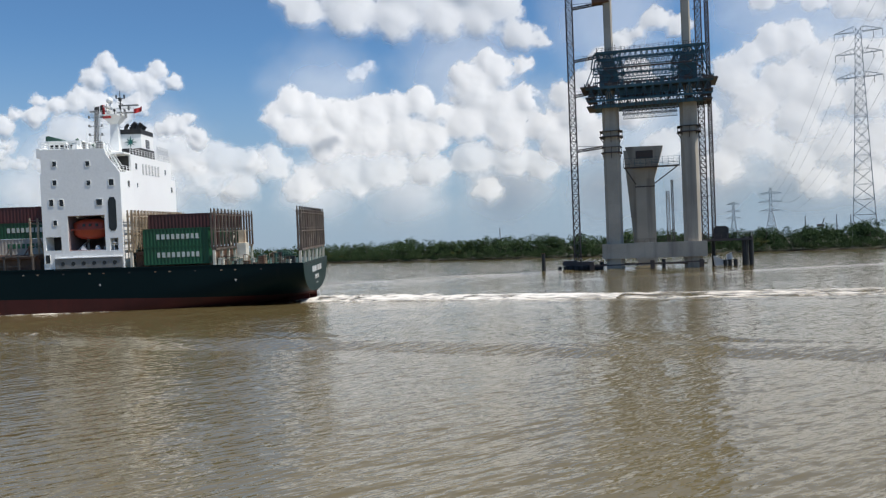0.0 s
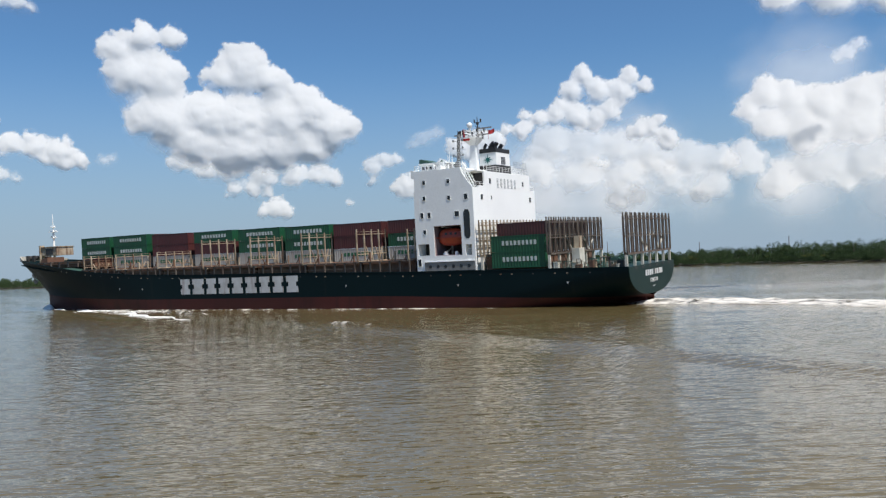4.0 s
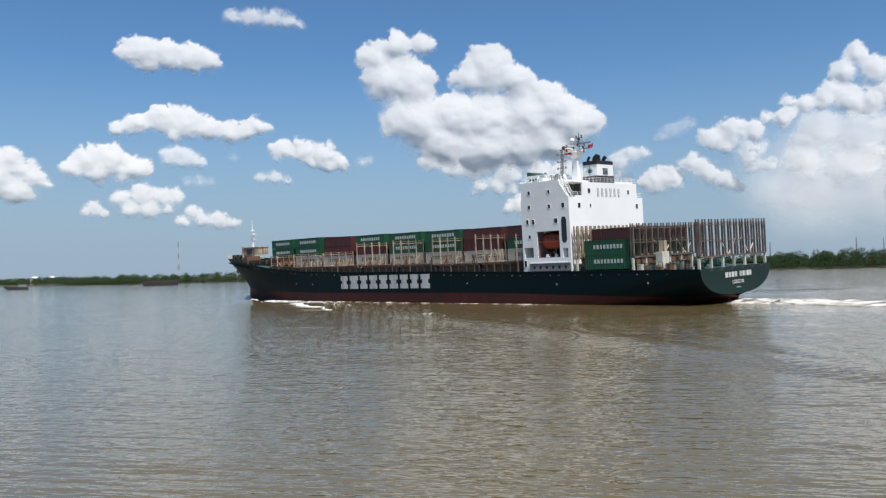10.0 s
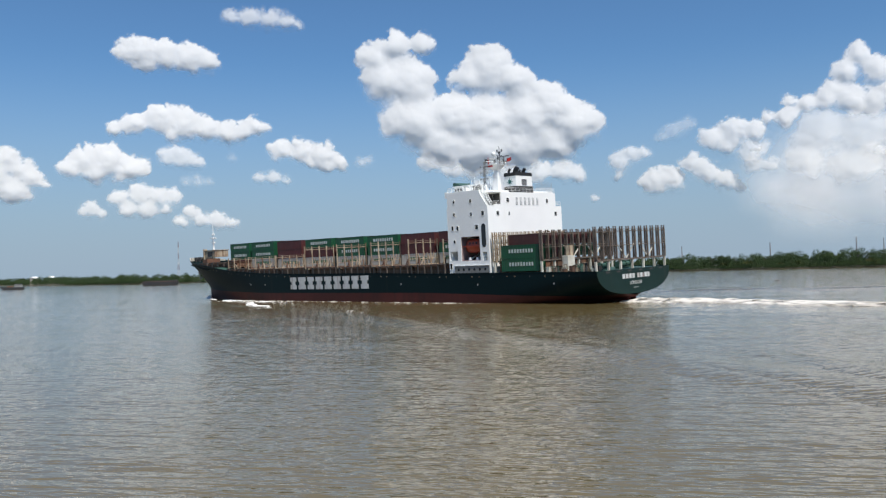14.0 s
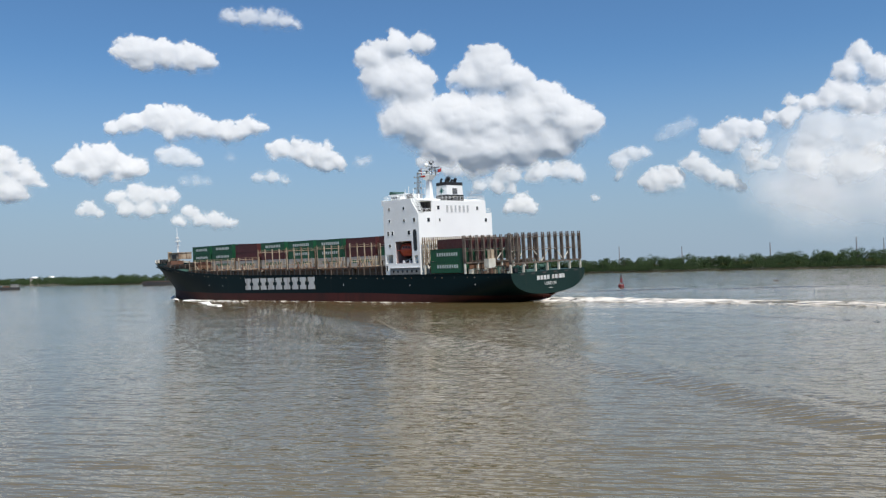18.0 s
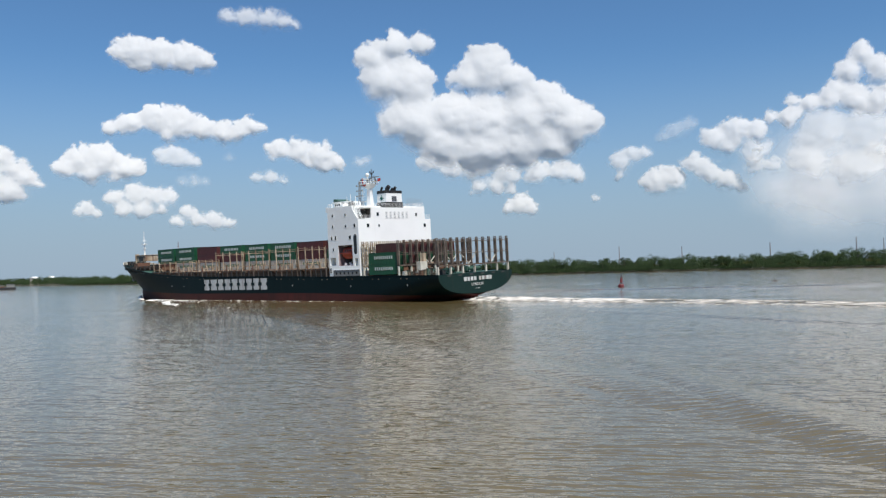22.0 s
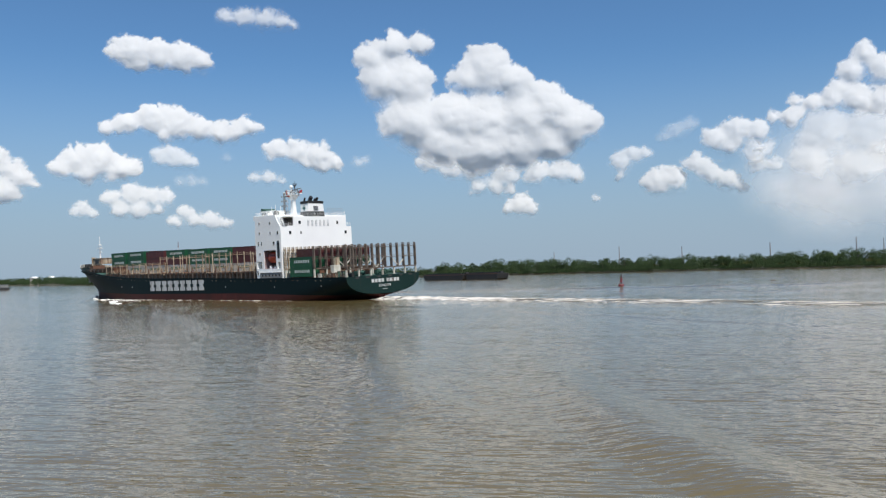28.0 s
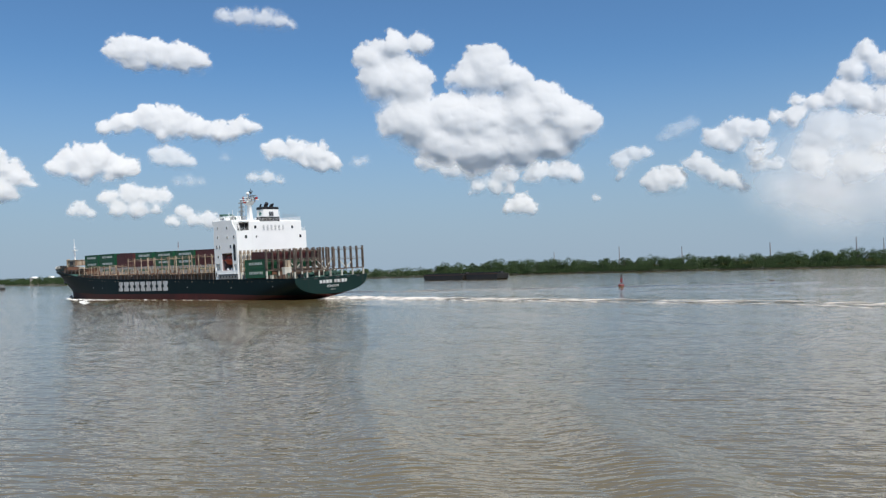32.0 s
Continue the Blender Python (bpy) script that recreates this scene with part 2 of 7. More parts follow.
# ---- mesh building ----
class Shape:
    """Collects vertices and faces of one part."""

    def __init__(self):
        self.v, self.f = [], []

    def add(self, verts, faces):
        o = len(self.v)
        self.v += [tuple(p) for p in verts]
        self.f += [tuple(i + o for i in q) for q in faces]
        return self

    def box(self, x0, x1, y0, y1, z0, z1):
        return self.add([(x0, y0, z0), (x1, y0, z0), (x1, y1, z0), (x0, y1, z0), (x0, y0, z1), (x1, y0, z1), (x1, y1, z1), (x0, y1, z1)],
                        [(3, 2, 1, 0), (4, 5, 6, 7), (0, 1, 5, 4), (1, 2, 6, 5), (2, 3, 7, 6), (3, 0, 4, 7)])

    def tube(self, p, q, r, n=6, r2=None):
        p, q = Vector(p), Vector(q)
        d = (q - p).normalized()
        a = d.orthogonal().normalized() if abs(d.z) > 0.99 else d.cross(Vector((0, 0, 1))).normalized()
        b = d.cross(a)
        r2 = r if r2 is None else r2
        ring = [(math.cos(2 * math.pi * (i + 0.5) / n), math.sin(2 * math.pi * (i + 0.5) / n)) for i in range(n)]
        vs = [p + (a * c + b * s) * r for c, s in ring] + [q + (a * c + b * s) * r2 for c, s in ring]
        fs = [(i, (i + 1) % n, n + (i + 1) % n, n + i) for i in range(n)]
        return self.add(vs, fs + [tuple(range(n))[::-1], tuple(range(n, 2 * n))])

    def bar(self, p, q, w):
        return self.tube(p, q, w * 0.707, 4)

    def prism(self, outline, lo, hi, axis):
        """An outline of pairs, drawn out from lo to hi along x, y or z."""
        def put(a, b, c):
            return {"x": (c, a, b), "y": (a, c, b), "z": (a, b, c)}[axis]
        n = len(outline)
        vs = [put(a, b, lo) for a, b in outline] + [put(a, b, hi) for a, b in outline]
        return self.add(vs, [tuple(range(n))[::-1], tuple(range(n, 2 * n))] + [(i, (i + 1) % n, n + (i + 1) % n, n + i) for i in range(n)])

    def grid(self, rows):
        """A sheet through rows of points."""
        n, m = len(rows), len(rows[0])
        return self.add([p for r in rows for p in r], [(i * m + j, i * m + j + 1, (i + 1) * m + j + 1, (i + 1) * m + j) for i in range(n - 1) for j in range(m - 1)])


def mesh_of(name, shape, material, smooth=False, mend=True):
    me = bpy.data.meshes.new(name)
    me.from_pydata(shape.v, [], shape.f)
    if mend:
        bm = bmesh.new()
        bm.from_mesh(me)
        bmesh.ops.recalc_face_normals(bm, faces=bm.faces)
        bm.to_mesh(me)
        bm.free()
    if smooth:
        me.polygons.foreach_set("use_smooth", [True] * len(me.polygons))
    me.materials.append(material)
    me.update()
    return me


def part(name, shape, material, parent=None, label="", smooth=False, mend=True):
    me = shape if isinstance(shape, bpy.types.Mesh) else mesh_of(name, shape, material, smooth, mend)
    ob = new(name, me)
    if parent:
        ob.parent = parent
    return tagged(ob, label)


def thing(name, label, category, group="", at=None):
    ob = new(name)
    ob.empty_display_size = 0.5
    if at:
        ob.matrix_basis = at
    return tagged(ob, label, category, group)


def lattice(shape, a, b, w, bay, bar=0.09, w2=None):
    """A square lattice mast between two points, upright or level."""
    a, b = Vector(a), Vector(b)
    d = (b - a).normalized()
    u = d.orthogonal().normalized() if abs(d.z) < 0.99 else Vector((1, 0, 0))
    if abs(d.z) < 0.99:
        u = Vector((0, 0, 1)).cross(d).normalized()
    v = d.cross(u)
    n = max(2, int(round((b - a).length / bay)))
    w2 = w if w2 is None else w2

    def corner(i, k):
        h = (w + (w2 - w) * i / n) / 2
        return a + (b - a) * (i / n) + u * h * (1, 1, -1, -1)[k] + v * h * (1, -1, -1, 1)[k]
    for k in range(4):
        shape.bar(corner(0, k), corner(n, k), bar * 1.5)
    for i in range(n):
        for k in range(4):
            shape.bar(corner(i, k), corner(i + 1, (k + 1) % 4), bar)
            shape.bar(corner(i, (k + 1) % 4), corner(i + 1, k), bar)
            shape.bar(corner(i + 1, k), corner(i + 1, (k + 1) % 4), bar)




def hash3(i, j, k):
    h = (i * 374761393 + j * 668265263 + k * 2147483647) & 0xFFFFFFFF
    h = ((h ^ (h >> 13)) * 1274126177) & 0xFFFFFFFF
    return ((h ^ (h >> 16)) & 0xFFFFFF) / float(0xFFFFFF)


def value_noise(p):
    """Smooth random values in 0 to 1 at the rows of p."""
    q = np.floor(p).astype(np.int64)
    f = p - q
    f = f * f * f * (f * (f * 6 - 15) + 10)
    out = np.zeros(len(p))
    for c in range(8):
        o = np.array([c & 1, c >> 1 & 1, c >> 2])
        w = np.prod(np.where(o, f, 1 - f), axis=1)
        out += w * hash3(*(q + o).T)
    return out


def fbm(p, octaves=4):
    s, a, tot = np.zeros(len(p)), 1.0, 0.0
    for o in range(octaves):
        s += a * value_noise(p * 2 ** o + o * 17.3)
        tot += a
        a *= 0.5
    return s / tot


# ---- river ----
def river():
    az = np.radians(np.concatenate([np.arange(-32, 82, 0.18), np.arange(82, 328, 6.0)]))
    rad = np.concatenate([[0.05, 4.0, 8.0], 12 * 1.025 ** np.arange(0, 28), 24 * 1.0075 ** np.arange(0, 240), 145 * 1.014 ** np.arange(0, 84), 468 * 1.06 ** np.arange(0, 41), [5200.0]])
    R, A = np.meshgrid(rad, az, indexing="ij")
    X, Y = -R * np.sin(A), R * np.cos(A)
    Z = np.zeros_like(X)
    g = np.random.default_rng(3)
    for k in range(26):
        wave = 1.3 * 1.14 ** k
        way = g.normal(2.2, 0.4)
        Z += 0.0024 * wave ** 0.45 * np.sin((X * math.cos(way) + Y * math.sin(way)) * 2 * math.pi / wave + g.uniform(0, 6.28)) * np.clip(wave * 260 / R - 0.6, 0, 1)
    n, m = X.shape
    idx = np.arange(n * m).reshape(n, m)
    nxt = np.roll(idx, -1, axis=1)
    faces = np.stack([idx[:-1], nxt[:-1], nxt[1:], idx[1:]], axis=-1).reshape(-1, 4)[:, ::-1]
    me = bpy.data.meshes.new("water")
    me.from_pydata(np.stack([X, Y, Z], axis=-1).reshape(-1, 3).tolist(), [], faces.tolist())
    me.polygons.foreach_set("use_smooth", [True] * len(me.polygons))
    me.materials.append(water_mat)
    return tagged(new("water", me), "muddy brown river water with wind ripples", "river", kind="structure")


water = river()

# ---- far bank ----
BANK_X = (4800, 1500, 600, 197, 168, 67, 36, -9, -67, -120, -250, -360, -475, -600, -700, -859, -1000, -1135, -1575, -3000, -4800)
BANK_Y = (100, 200, 310, 380, 397, 440, 460, 505, 575, 615, 622, 625, 592, 548, 490, 402, 356, 346, 358, 370, 380)


def bank_y(x):
    return float(np.interp(-x, [-a for a in BANK_X], BANK_Y))


def land():
    g = Shape()
    xs = np.concatenate([[4800, 3000, 1500, 900, 500], np.arange(320, -1600, -8.0), [-2000, -3000, -4800]])
    rows = []
    for x in xs:
        y = bank_y(x) + 2.5 * float(fbm(np.array([[x * 0.06, 3.1, 0.0]]), 3)[0]) - 1.2
        rows.append([(x, y + d, z) for d, z in ((-1.5, -0.6), (0.0, 0.05), (1.2, 0.5), (6, 0.8), (60, 1.0), (400, 1.2), (4000, 1.5))])
    g.grid(rows)
    return tagged(part("ground", g, mud, smooth=True), "low muddy river bank overgrown with mangrove", "ground", kind="structure")


land()


def leaves(shape, g, centre, size, count, leaf_size, palm=False):
    """Small bent leaf clumps strewn through an uneven crown."""
    lobes = [(g.normal(0, 0.45, 3) * size, g.uniform(0.45, 0.75)) for _ in range(5)]
    for i in range(count):
        off, s = lobes[i % 5]
        d = g.normal(0, 1, 3)
        d /= np.linalg.norm(d)
        d[2] = abs(d[2]) * 1.0 - 0.25
        c = np.array(centre) + off + d * size * s * g.uniform(0.6, 1.05)
        a = g.normal(0, 1, 3)
        a[2] *= 0.5
        a /= np.linalg.norm(a)
        b = np.cross(a, g.normal(0, 1, 3))
        b /= np.linalg.norm(b)
        n = np.cross(a, b)
        w = leaf_size * g.uniform(0.6, 1.3)
        p = [c - a * w, c - b * w * 0.55 + n * w * 0.2, c + a * w - n * w * 0.25, c + b * w * 0.55 + n * w * 0.2]
        shape.add(p, [(0, 1, 2), (0, 2, 3)])


def tree_meshes(seed, height):
    g = np.random.default_rng(seed)
    t, c = Shape(), Shape()
    for k in range(3):
        foot = (g.normal(0, 0.5), g.normal(0, 0.5), 0)
        knee = (foot[0] + g.normal(0, 0.3), foot[1] + g.normal(0, 0.3), height * 0.4)
        top = (knee[0] + g.normal(0, 0.6), knee[1] + g.normal(0, 0.6), height * 0.8)
        t.tube(foot, knee, 0.16, 5, 0.11)
        t.tube(knee, top, 0.11, 5, 0.04)
        for s in range(2):
            t.tube(knee, (knee[0] + g.normal(0, 1.2), knee[1] + g.normal(0, 1.2), height * g.uniform(0.55, 0.85)), 0.07, 4, 0.03)
    w = height * 0.34
    leaves(c, g, (0, 0, height * 0.62), np.array((w, w, height * 0.34)), 950, 0.29)
    leaves(c, g, (g.normal(0, 0.6), -0.6, height * 0.28), np.array((w * 1.0, w * 1.0, height * 0.28)), 480, 0.29)
    return mesh_of("trunk", t, bark, mend=False), mesh_of("crown", c, leaf, mend=False)


def palm_meshes(seed, height):
    g = np.random.default_rng(seed)
    t, c = Shape(), Shape()
    t.tube((0, 0, 0), (0.1, 0, height * 0.25), 0.3, 6, 0.2)
    for k in range(17):
        a, lean = g.uniform(0, 6.28), g.uniform(0.15, 0.75)
        d = np.array((math.cos(a), math.sin(a)))
        side = np.array((-d[1], d[0]))
        prev = None
        for s in range(7):
            u = s / 6
            r = height * lean * u ** 1.4
            z = height * (0.2 + 0.8 * u - 0.45 * lean * u ** 2.5) * g.uniform(0.97, 1.0)
            q = np.array((d[0] * r, d[1] * r, z))
            if prev is not None and s > 1:
                for sd in (-1, 1):
                    tip = q + np.array((side[0] * sd * 0.8, side[1] * sd * 0.8, -0.7))
                    c.add([prev, q, tip], [(0, 1, 2)])
            prev = q
    return mesh_of("stem", t, bark, mend=False), mesh_of("frond", c, leaf_yellow, mend=False)


def plants():
    kinds = [("mangrove_tree", tree_meshes(20 + i, h)) for i, h in enumerate((10.4, 11.8, 8.8, 13.2, 11.0, 9.6))]
    palms = [("nipa_palm", palm_meshes(40 + i, h)) for i, h in enumerate((7.4, 8.6, 6.2))]
    made = []
    for name, (wood, green) in kinds + palms:
        palm = name == "nipa_palm"
        ob = thing(name, "yellow-green nipa palm clump at the muddy bank" if palm else "bushy dark green mangrove tree on the muddy bank", "palm" if palm else "tree", "mangrove belt of the far bank")
        part("stem" if palm else "trunk", wood, bark, ob)
        part("fronds" if palm else "crown", green, leaf, ob)
        made.append(ob)
    g = np.random.default_rng(11)
    used = [False] * len(made)
    spots = []
    for x in np.arange(215, -640, -3.0):
        row = g.integers(0, 3)
        spots.append((x + g.normal(0, 0.8), (1.5, 7.0, 14.0)[row] + g.uniform(0, 5), row))
    for x, d, row in spots[:285]:
        palmy = row == 0 and g.random() < (0.6 if -420 < x < -160 else 0.15)
        k = int(g.integers(6, 9)) if palmy else int(g.integers(0, 6))
        s = g.uniform(0.75, 1.15) * (1.0 if row else 0.85)
        at = pose(x, bank_y(x) + d, 0.2, 0, 0, g.uniform(0, 360)) @ Matrix.Diagonal((s, s, s, 1))
        if not used[k]:
            made[k].matrix_basis = at
            used[k] = True
        else:
            made[k].scale = (s, s, s)
            at2 = pose(x, bank_y(x) + d, 0.2, 0, 0, g.uniform(0, 360))
            old = made[k].matrix_basis.copy()
            made[k].scale = (s, s, s)
            copy_thing(made[k], at2)
            made[k].matrix_basis = old
    # the rest of the belt, out of count
    bulk = Shape()
    tufts = []
    for i in range(8):
        s = Shape()
        leaves(s, np.random.default_rng(60 + i), (0, 0, 5.4), np.array((4.4, 4.4, 5.2)), 330, 0.42)
        tufts.append((np.array(s.v), np.array(s.f)))
    vs, fs, base = [], [], 0
    for lo, hi, step, depth in ((250, -640, 1.3, (-2.6, -0.6)), (-640, -1150, 1.6, (-3.5, -1.5)), (250, -640, 1.9, (-1, 4)), (-640, -1150, 1.9, (-3, 3)), (250, -640, 1.05, (5, 60)), (-640, -1150, 1.2, (0, 45)), (-1150, -2300, 2.2, (0, 40)), (600, 250, 2.4, (0, 40)), (-2300, -4500, 8.0, (0, 40)), (2500, 600, 8.0, (0, 40))):
        x = lo
        while x > hi:
            x -= step * g.uniform(0.5, 1.5)
            v, f = tufts[int(g.integers(0, 8))]
            big = 1.0 + 0.35 * (step > 4) - 0.5 * (depth[0] < 0) - 0.14 * (depth[1] < 0) - 0.2 * (hi == -1150) * (depth[0] == 0) - 0.1 * (hi == -2300)
            s = g.uniform(0.75, 1.15) * (0.85 + 0.5 * float(value_noise(np.array([[x * 0.03, 0.5, 0.5]]))[0])) * big
            a = g.uniform(0, 6.28)
            c, sn = math.cos(a), math.sin(a)
            w = v @ np.array([[c, sn, 0], [-sn, c, 0], [0, 0, 1]]) * s + np.array((x, bank_y(x) + g.uniform(*depth), 0.2))
            vs.append(w)
            fs.append(f + base)
            base += len(v)
    me = bpy.data.meshes.new("mangrove_belt")
    me.from_pydata(np.concatenate(vs).tolist(), [], np.concatenate(fs).tolist())
    me.materials.append(leaf)
    tagged(new("mangrove_belt", me), "dense dark green mangrove belt along the far bank", "mangrove", kind="stuff")


plants()


# ---- clouds ----
FAR = 2150.0
RELIEF = 0.085        # depth of the puffs


def soft_noise(x, y, seed, octaves=4):
    return fbm(np.stack([x.ravel(), y.ravel(), np.full(x.size, seed + 0.37)], axis=1), octaves).reshape(x.shape)


def smoothed(a, n):
    """Runs a moving mean of n cells over a field, three times each way."""
    n = max(1, int(n)) | 1
    for _ in range(3):
        for axis in (0, 1):
            b = np.pad(a, [(n // 2 + 1, n // 2) if k == axis else (0, 0) for k in (0, 1)], mode="edge").cumsum(axis=axis)
            a = (np.take(b, range(n, b.shape[axis]), axis=axis) - np.take(b, range(0, b.shape[axis] - n), axis=axis)) / n
    return a


def puffs(x, y, size, seed):
    """Rounded heaps packed side by side: 1 on a heap's top, 0 in the creases."""
    p, q = x / size, y / size
    i, j = np.floor(p).astype(np.int64), np.floor(q).astype(np.int64)
    total = np.zeros(x.shape)
    for a in (-1, 0, 1):
        for b in (-1, 0, 1):
            u, v = i + a, j + b
            dx = u + 0.1 + 0.8 * hash3(u, v, seed + 0 * u) - p
            dy = v + 0.1 + 0.8 * hash3(u, v, seed + 31 + 0 * u) - q
            total += np.exp(-9.0 * (dx * dx + dy * dy))
    return np.sqrt(np.clip(1 + np.log(total + 1e-6) / 9.0 / 0.8, 0, 1))


def cloud(lobes, seed, thin=1.0, soft=1.0, veil=False):
    """Cumulus as a heaped body of vapour, seen as its near skin: lobes (bearing, height, radius in degrees) run together and carry ever smaller puffs.
    The body is dense in its middle and thins out to nothing at the rim and at the ragged base."""
    L = np.array(lobes)
    if L[:, 2].max() < 0.8:
        L = L * (1, 1, 1.22)        # scraps of cloud run into one another
    big = float(L[:, 2].max())
    step = 0.3 if veil else 0.055 if big < 1.4 else 0.07
    pad = (0.9 if veil else 0.4) * big + 0.3
    a0, a1 = (L[:, 0] - L[:, 2]).min() - pad, (L[:, 0] + L[:, 2]).max() + pad
    e0, e1 = max((L[:, 1] - L[:, 2]).min() - pad, 0.15), (L[:, 1] + L[:, 2]).max() + pad
    A, E = np.meshgrid(np.arange(a0, a1, step), np.arange(e0, e1, step), indexing="ij")
    shrink = math.cos(radians(float(L[:, 1].mean())))
    # the air's eddies pull every outline about, on large and small scales
    sway = min(big, 1.3)
    X = A + 0.8 * sway * (soft_noise(A / sway, E / sway, seed, 4) - 0.5)
    Y = E + 0.7 * sway * (soft_noise(A / sway, E / sway, seed + 50, 4) - 0.5)
    field, below, near = np.full(A.shape, 1e-12), np.zeros(A.shape), np.full(A.shape, 1e-9)
    keen = (7.0 if big > 1 else 4.5) / sway
    for a, e, r in L:
        d = np.hypot((X - a) * shrink, Y - e)
        field += np.exp(keen * np.clip(r - d, -3 * sway, 3))
        w = np.exp(-2.0 * (d / r) ** 2)
        near += w
        below += w * np.clip((e - Y) / r, -1.2, 1.2)
    below /= near
    F = np.log(field) / keen - (0.2 if big > 1 else 0.08) * sway
    wisp = soft_noise(A / (0.8 * big + 0.2), E / (0.45 * big + 0.15), seed + 90, 5) - 0.5
    if veil:
        T = np.clip(F / (0.9 * big) + 0.3 + 0.6 * wisp, 0, 1)
        T = T * T * (3 - 2 * T) * thin
        bulge = 0.3 * smoothed(np.clip(F, 0, None), 5)
    else:
        base = np.clip(below * 0.9 + 0.1 + 1.0 * wisp, 0, 1)
        rough, coarse = np.zeros(A.shape), np.zeros(A.shape)
        size, k = min(1.7, 0.9 * big), 0
        while size > 0.12:
            jx = (soft_noise(A / size, E / size, seed + 7 * k, 3) - 0.5) * 0.9 * size
            jy = (soft_noise(A / size, E / size, seed + 7 * k + 3, 3) - 0.5) * 0.9 * size
            p = size * (puffs(X + jx, Y + jy, size, seed + 3 * k) - 0.62)
            rough += p
            coarse += p * (1.0 if k < 2 else 0.55)
            size *= 0.5
            k += 1
        fine = soft_noise(A / 0.35, E / 0.35, seed + 120, 4) - 0.5
        G = F + 0.42 * rough + 0.34 * fine + (0.25 if big > 1 else 0.45) * big * wisp
        reach = soft * (0.25 + 1.15 * min(big, 1.7) * base ** 1.3)
        T = np.clip((G + 0.11) / reach, 0, 1)
        T = T * T * (3 - 2 * T) * thin * 0.95
        round_ = 1.3 * big
        inside = np.clip(0.15 * sway * np.logaddexp(0, (F + 0.1) / (0.15 * sway)), 0, round_)
        dome = np.sqrt(inside * (2 * round_ - inside))
        bulge = 0.5 * smoothed(dome, max(3, 0.2 * big / step)) + coarse * RELIEF / soft ** 1.5 * (1 - 0.7 * base) + 0.2 * big * smoothed(wisp, max(3, 0.12 * big / step))
    edge = np.minimum(np.minimum(A - a0, a1 - A), np.minimum(E - e0, e1 - E)) / ((12 if veil else 3) * step)
    T *= np.clip(edge, 0, 1)
    rise = float(L[:, 1].mean()) - 14.0
    away = FAR * (1.9 if veil else 1.0 - 0.035 * min(0.0, rise) - 0.06 * max(0.0, rise))
    low = np.clip(0.42 - (E - e0 - pad) / (e1 - e0 - 2 * pad), 0, 0.42)
    bulge = bulge - (0.0 if veil else float(np.interp(L[:, 0].mean(), (5, 38), (0.15, 0.6)))) * (e1 - e0 - 2 * pad) * low ** 2        # the base draws back under the body
    lean = float(np.interp(L[:, 0].mean(), (-22, 30), (1.7, 0.5)))        # the tops stand behind the base
    depth = away + radians(1) * away * (lean * (E - L[:, 1].mean()) - bulge)
    ra, re = np.radians(A), np.radians(E)
    P = np.stack([-np.sin(ra) * np.cos(re) * depth, np.cos(ra) * np.cos(re) * depth, np.sin(re) * depth + EYE], axis=-1)
    n, m = A.shape
    idx = np.arange(n * m).reshape(n, m)
    quads = np.stack([idx[:-1, :-1], idx[1:, :-1], idx[1:, 1:], idx[:-1, 1:]], axis=-1).reshape(-1, 4)
    keep = T.ravel()[quads].max(axis=1) > 0.004
    quads = quads[keep][:, ::-1]
    used = np.unique(quads)
    re_map = np.zeros(n * m, dtype=np.int64)
    re_map[used] = np.arange(len(used))
    me = bpy.data.meshes.new("cloud")
    me.from_pydata(P.reshape(-1, 3)[used].tolist(), [], re_map[quads].tolist())
    me.polygons.foreach_set("use_smooth", [True] * len(me.polygons))
    me.attributes.new("thickness", "FLOAT", "POINT").data.foreach_set("value", T.ravel()[used].astype(np.float32))
    me.materials.append(cloud_mat)
    label = "thin hazy veil of white cloud" if veil or thin < 0.7 else "soft white cloud bank" if soft > 1.8 else "white heaped cumulus cloud with a soft grey base"
    return tagged(new("cloud", me), label, "cloud", "fair weather clouds")


clouds = []


def heap(lobes, seen, thin=1.0, soft=1.0, veil=False):
    """seen: the second at which the cloud stands at its given bearing."""
    clouds.append((cloud(lobes, 100 + 13 * len(clouds), thin, soft, veil), lobes[0][0], seen))


heap([(-24.6, 10.4, 4.7), (-28.6, 7.2, 5.5), (-20.1, 7.4, 4.3), (-14.4, 8.9, 3.5), (-8.0, 8.1, 3.1), (-28.8, 11.9, 3.9)], 1, 0.72, 2.0, True)
heap([(-22.0, 16.0, 5.0), (-28.0, 17.0, 5.0), (-12.0, 15.0, 4.5), (-2.0, 12.0, 4.5), (8.0, 10.5, 4.0), (-14.0, 19.0, 4.0)], 1, 0.45, 2.0, True)
heap([(8.6, 4.0, 3.1), (2.4, 3.6, 3.5), (-4.7, 3.4, 3.7), (-11.6, 3.0, 3.9), (-17.8, 2.7, 3.9), (-24.0, 2.4, 3.9), (-27.9, 3.2, 4.3), (19.6, 4.2, 2.7), (14.6, 4.5, 2.4), (25.0, 4.2, 3.1)], 1, 0.7, 2.0, True)
heap([(23.9, 6.0, 3.9), (20.5, 4.3, 4.3), (27.0, 4.7, 2.4), (22.4, 2.3, 2.4), (18.6, 6.5, 3.9)], 3, 0.55, 2.0, True)
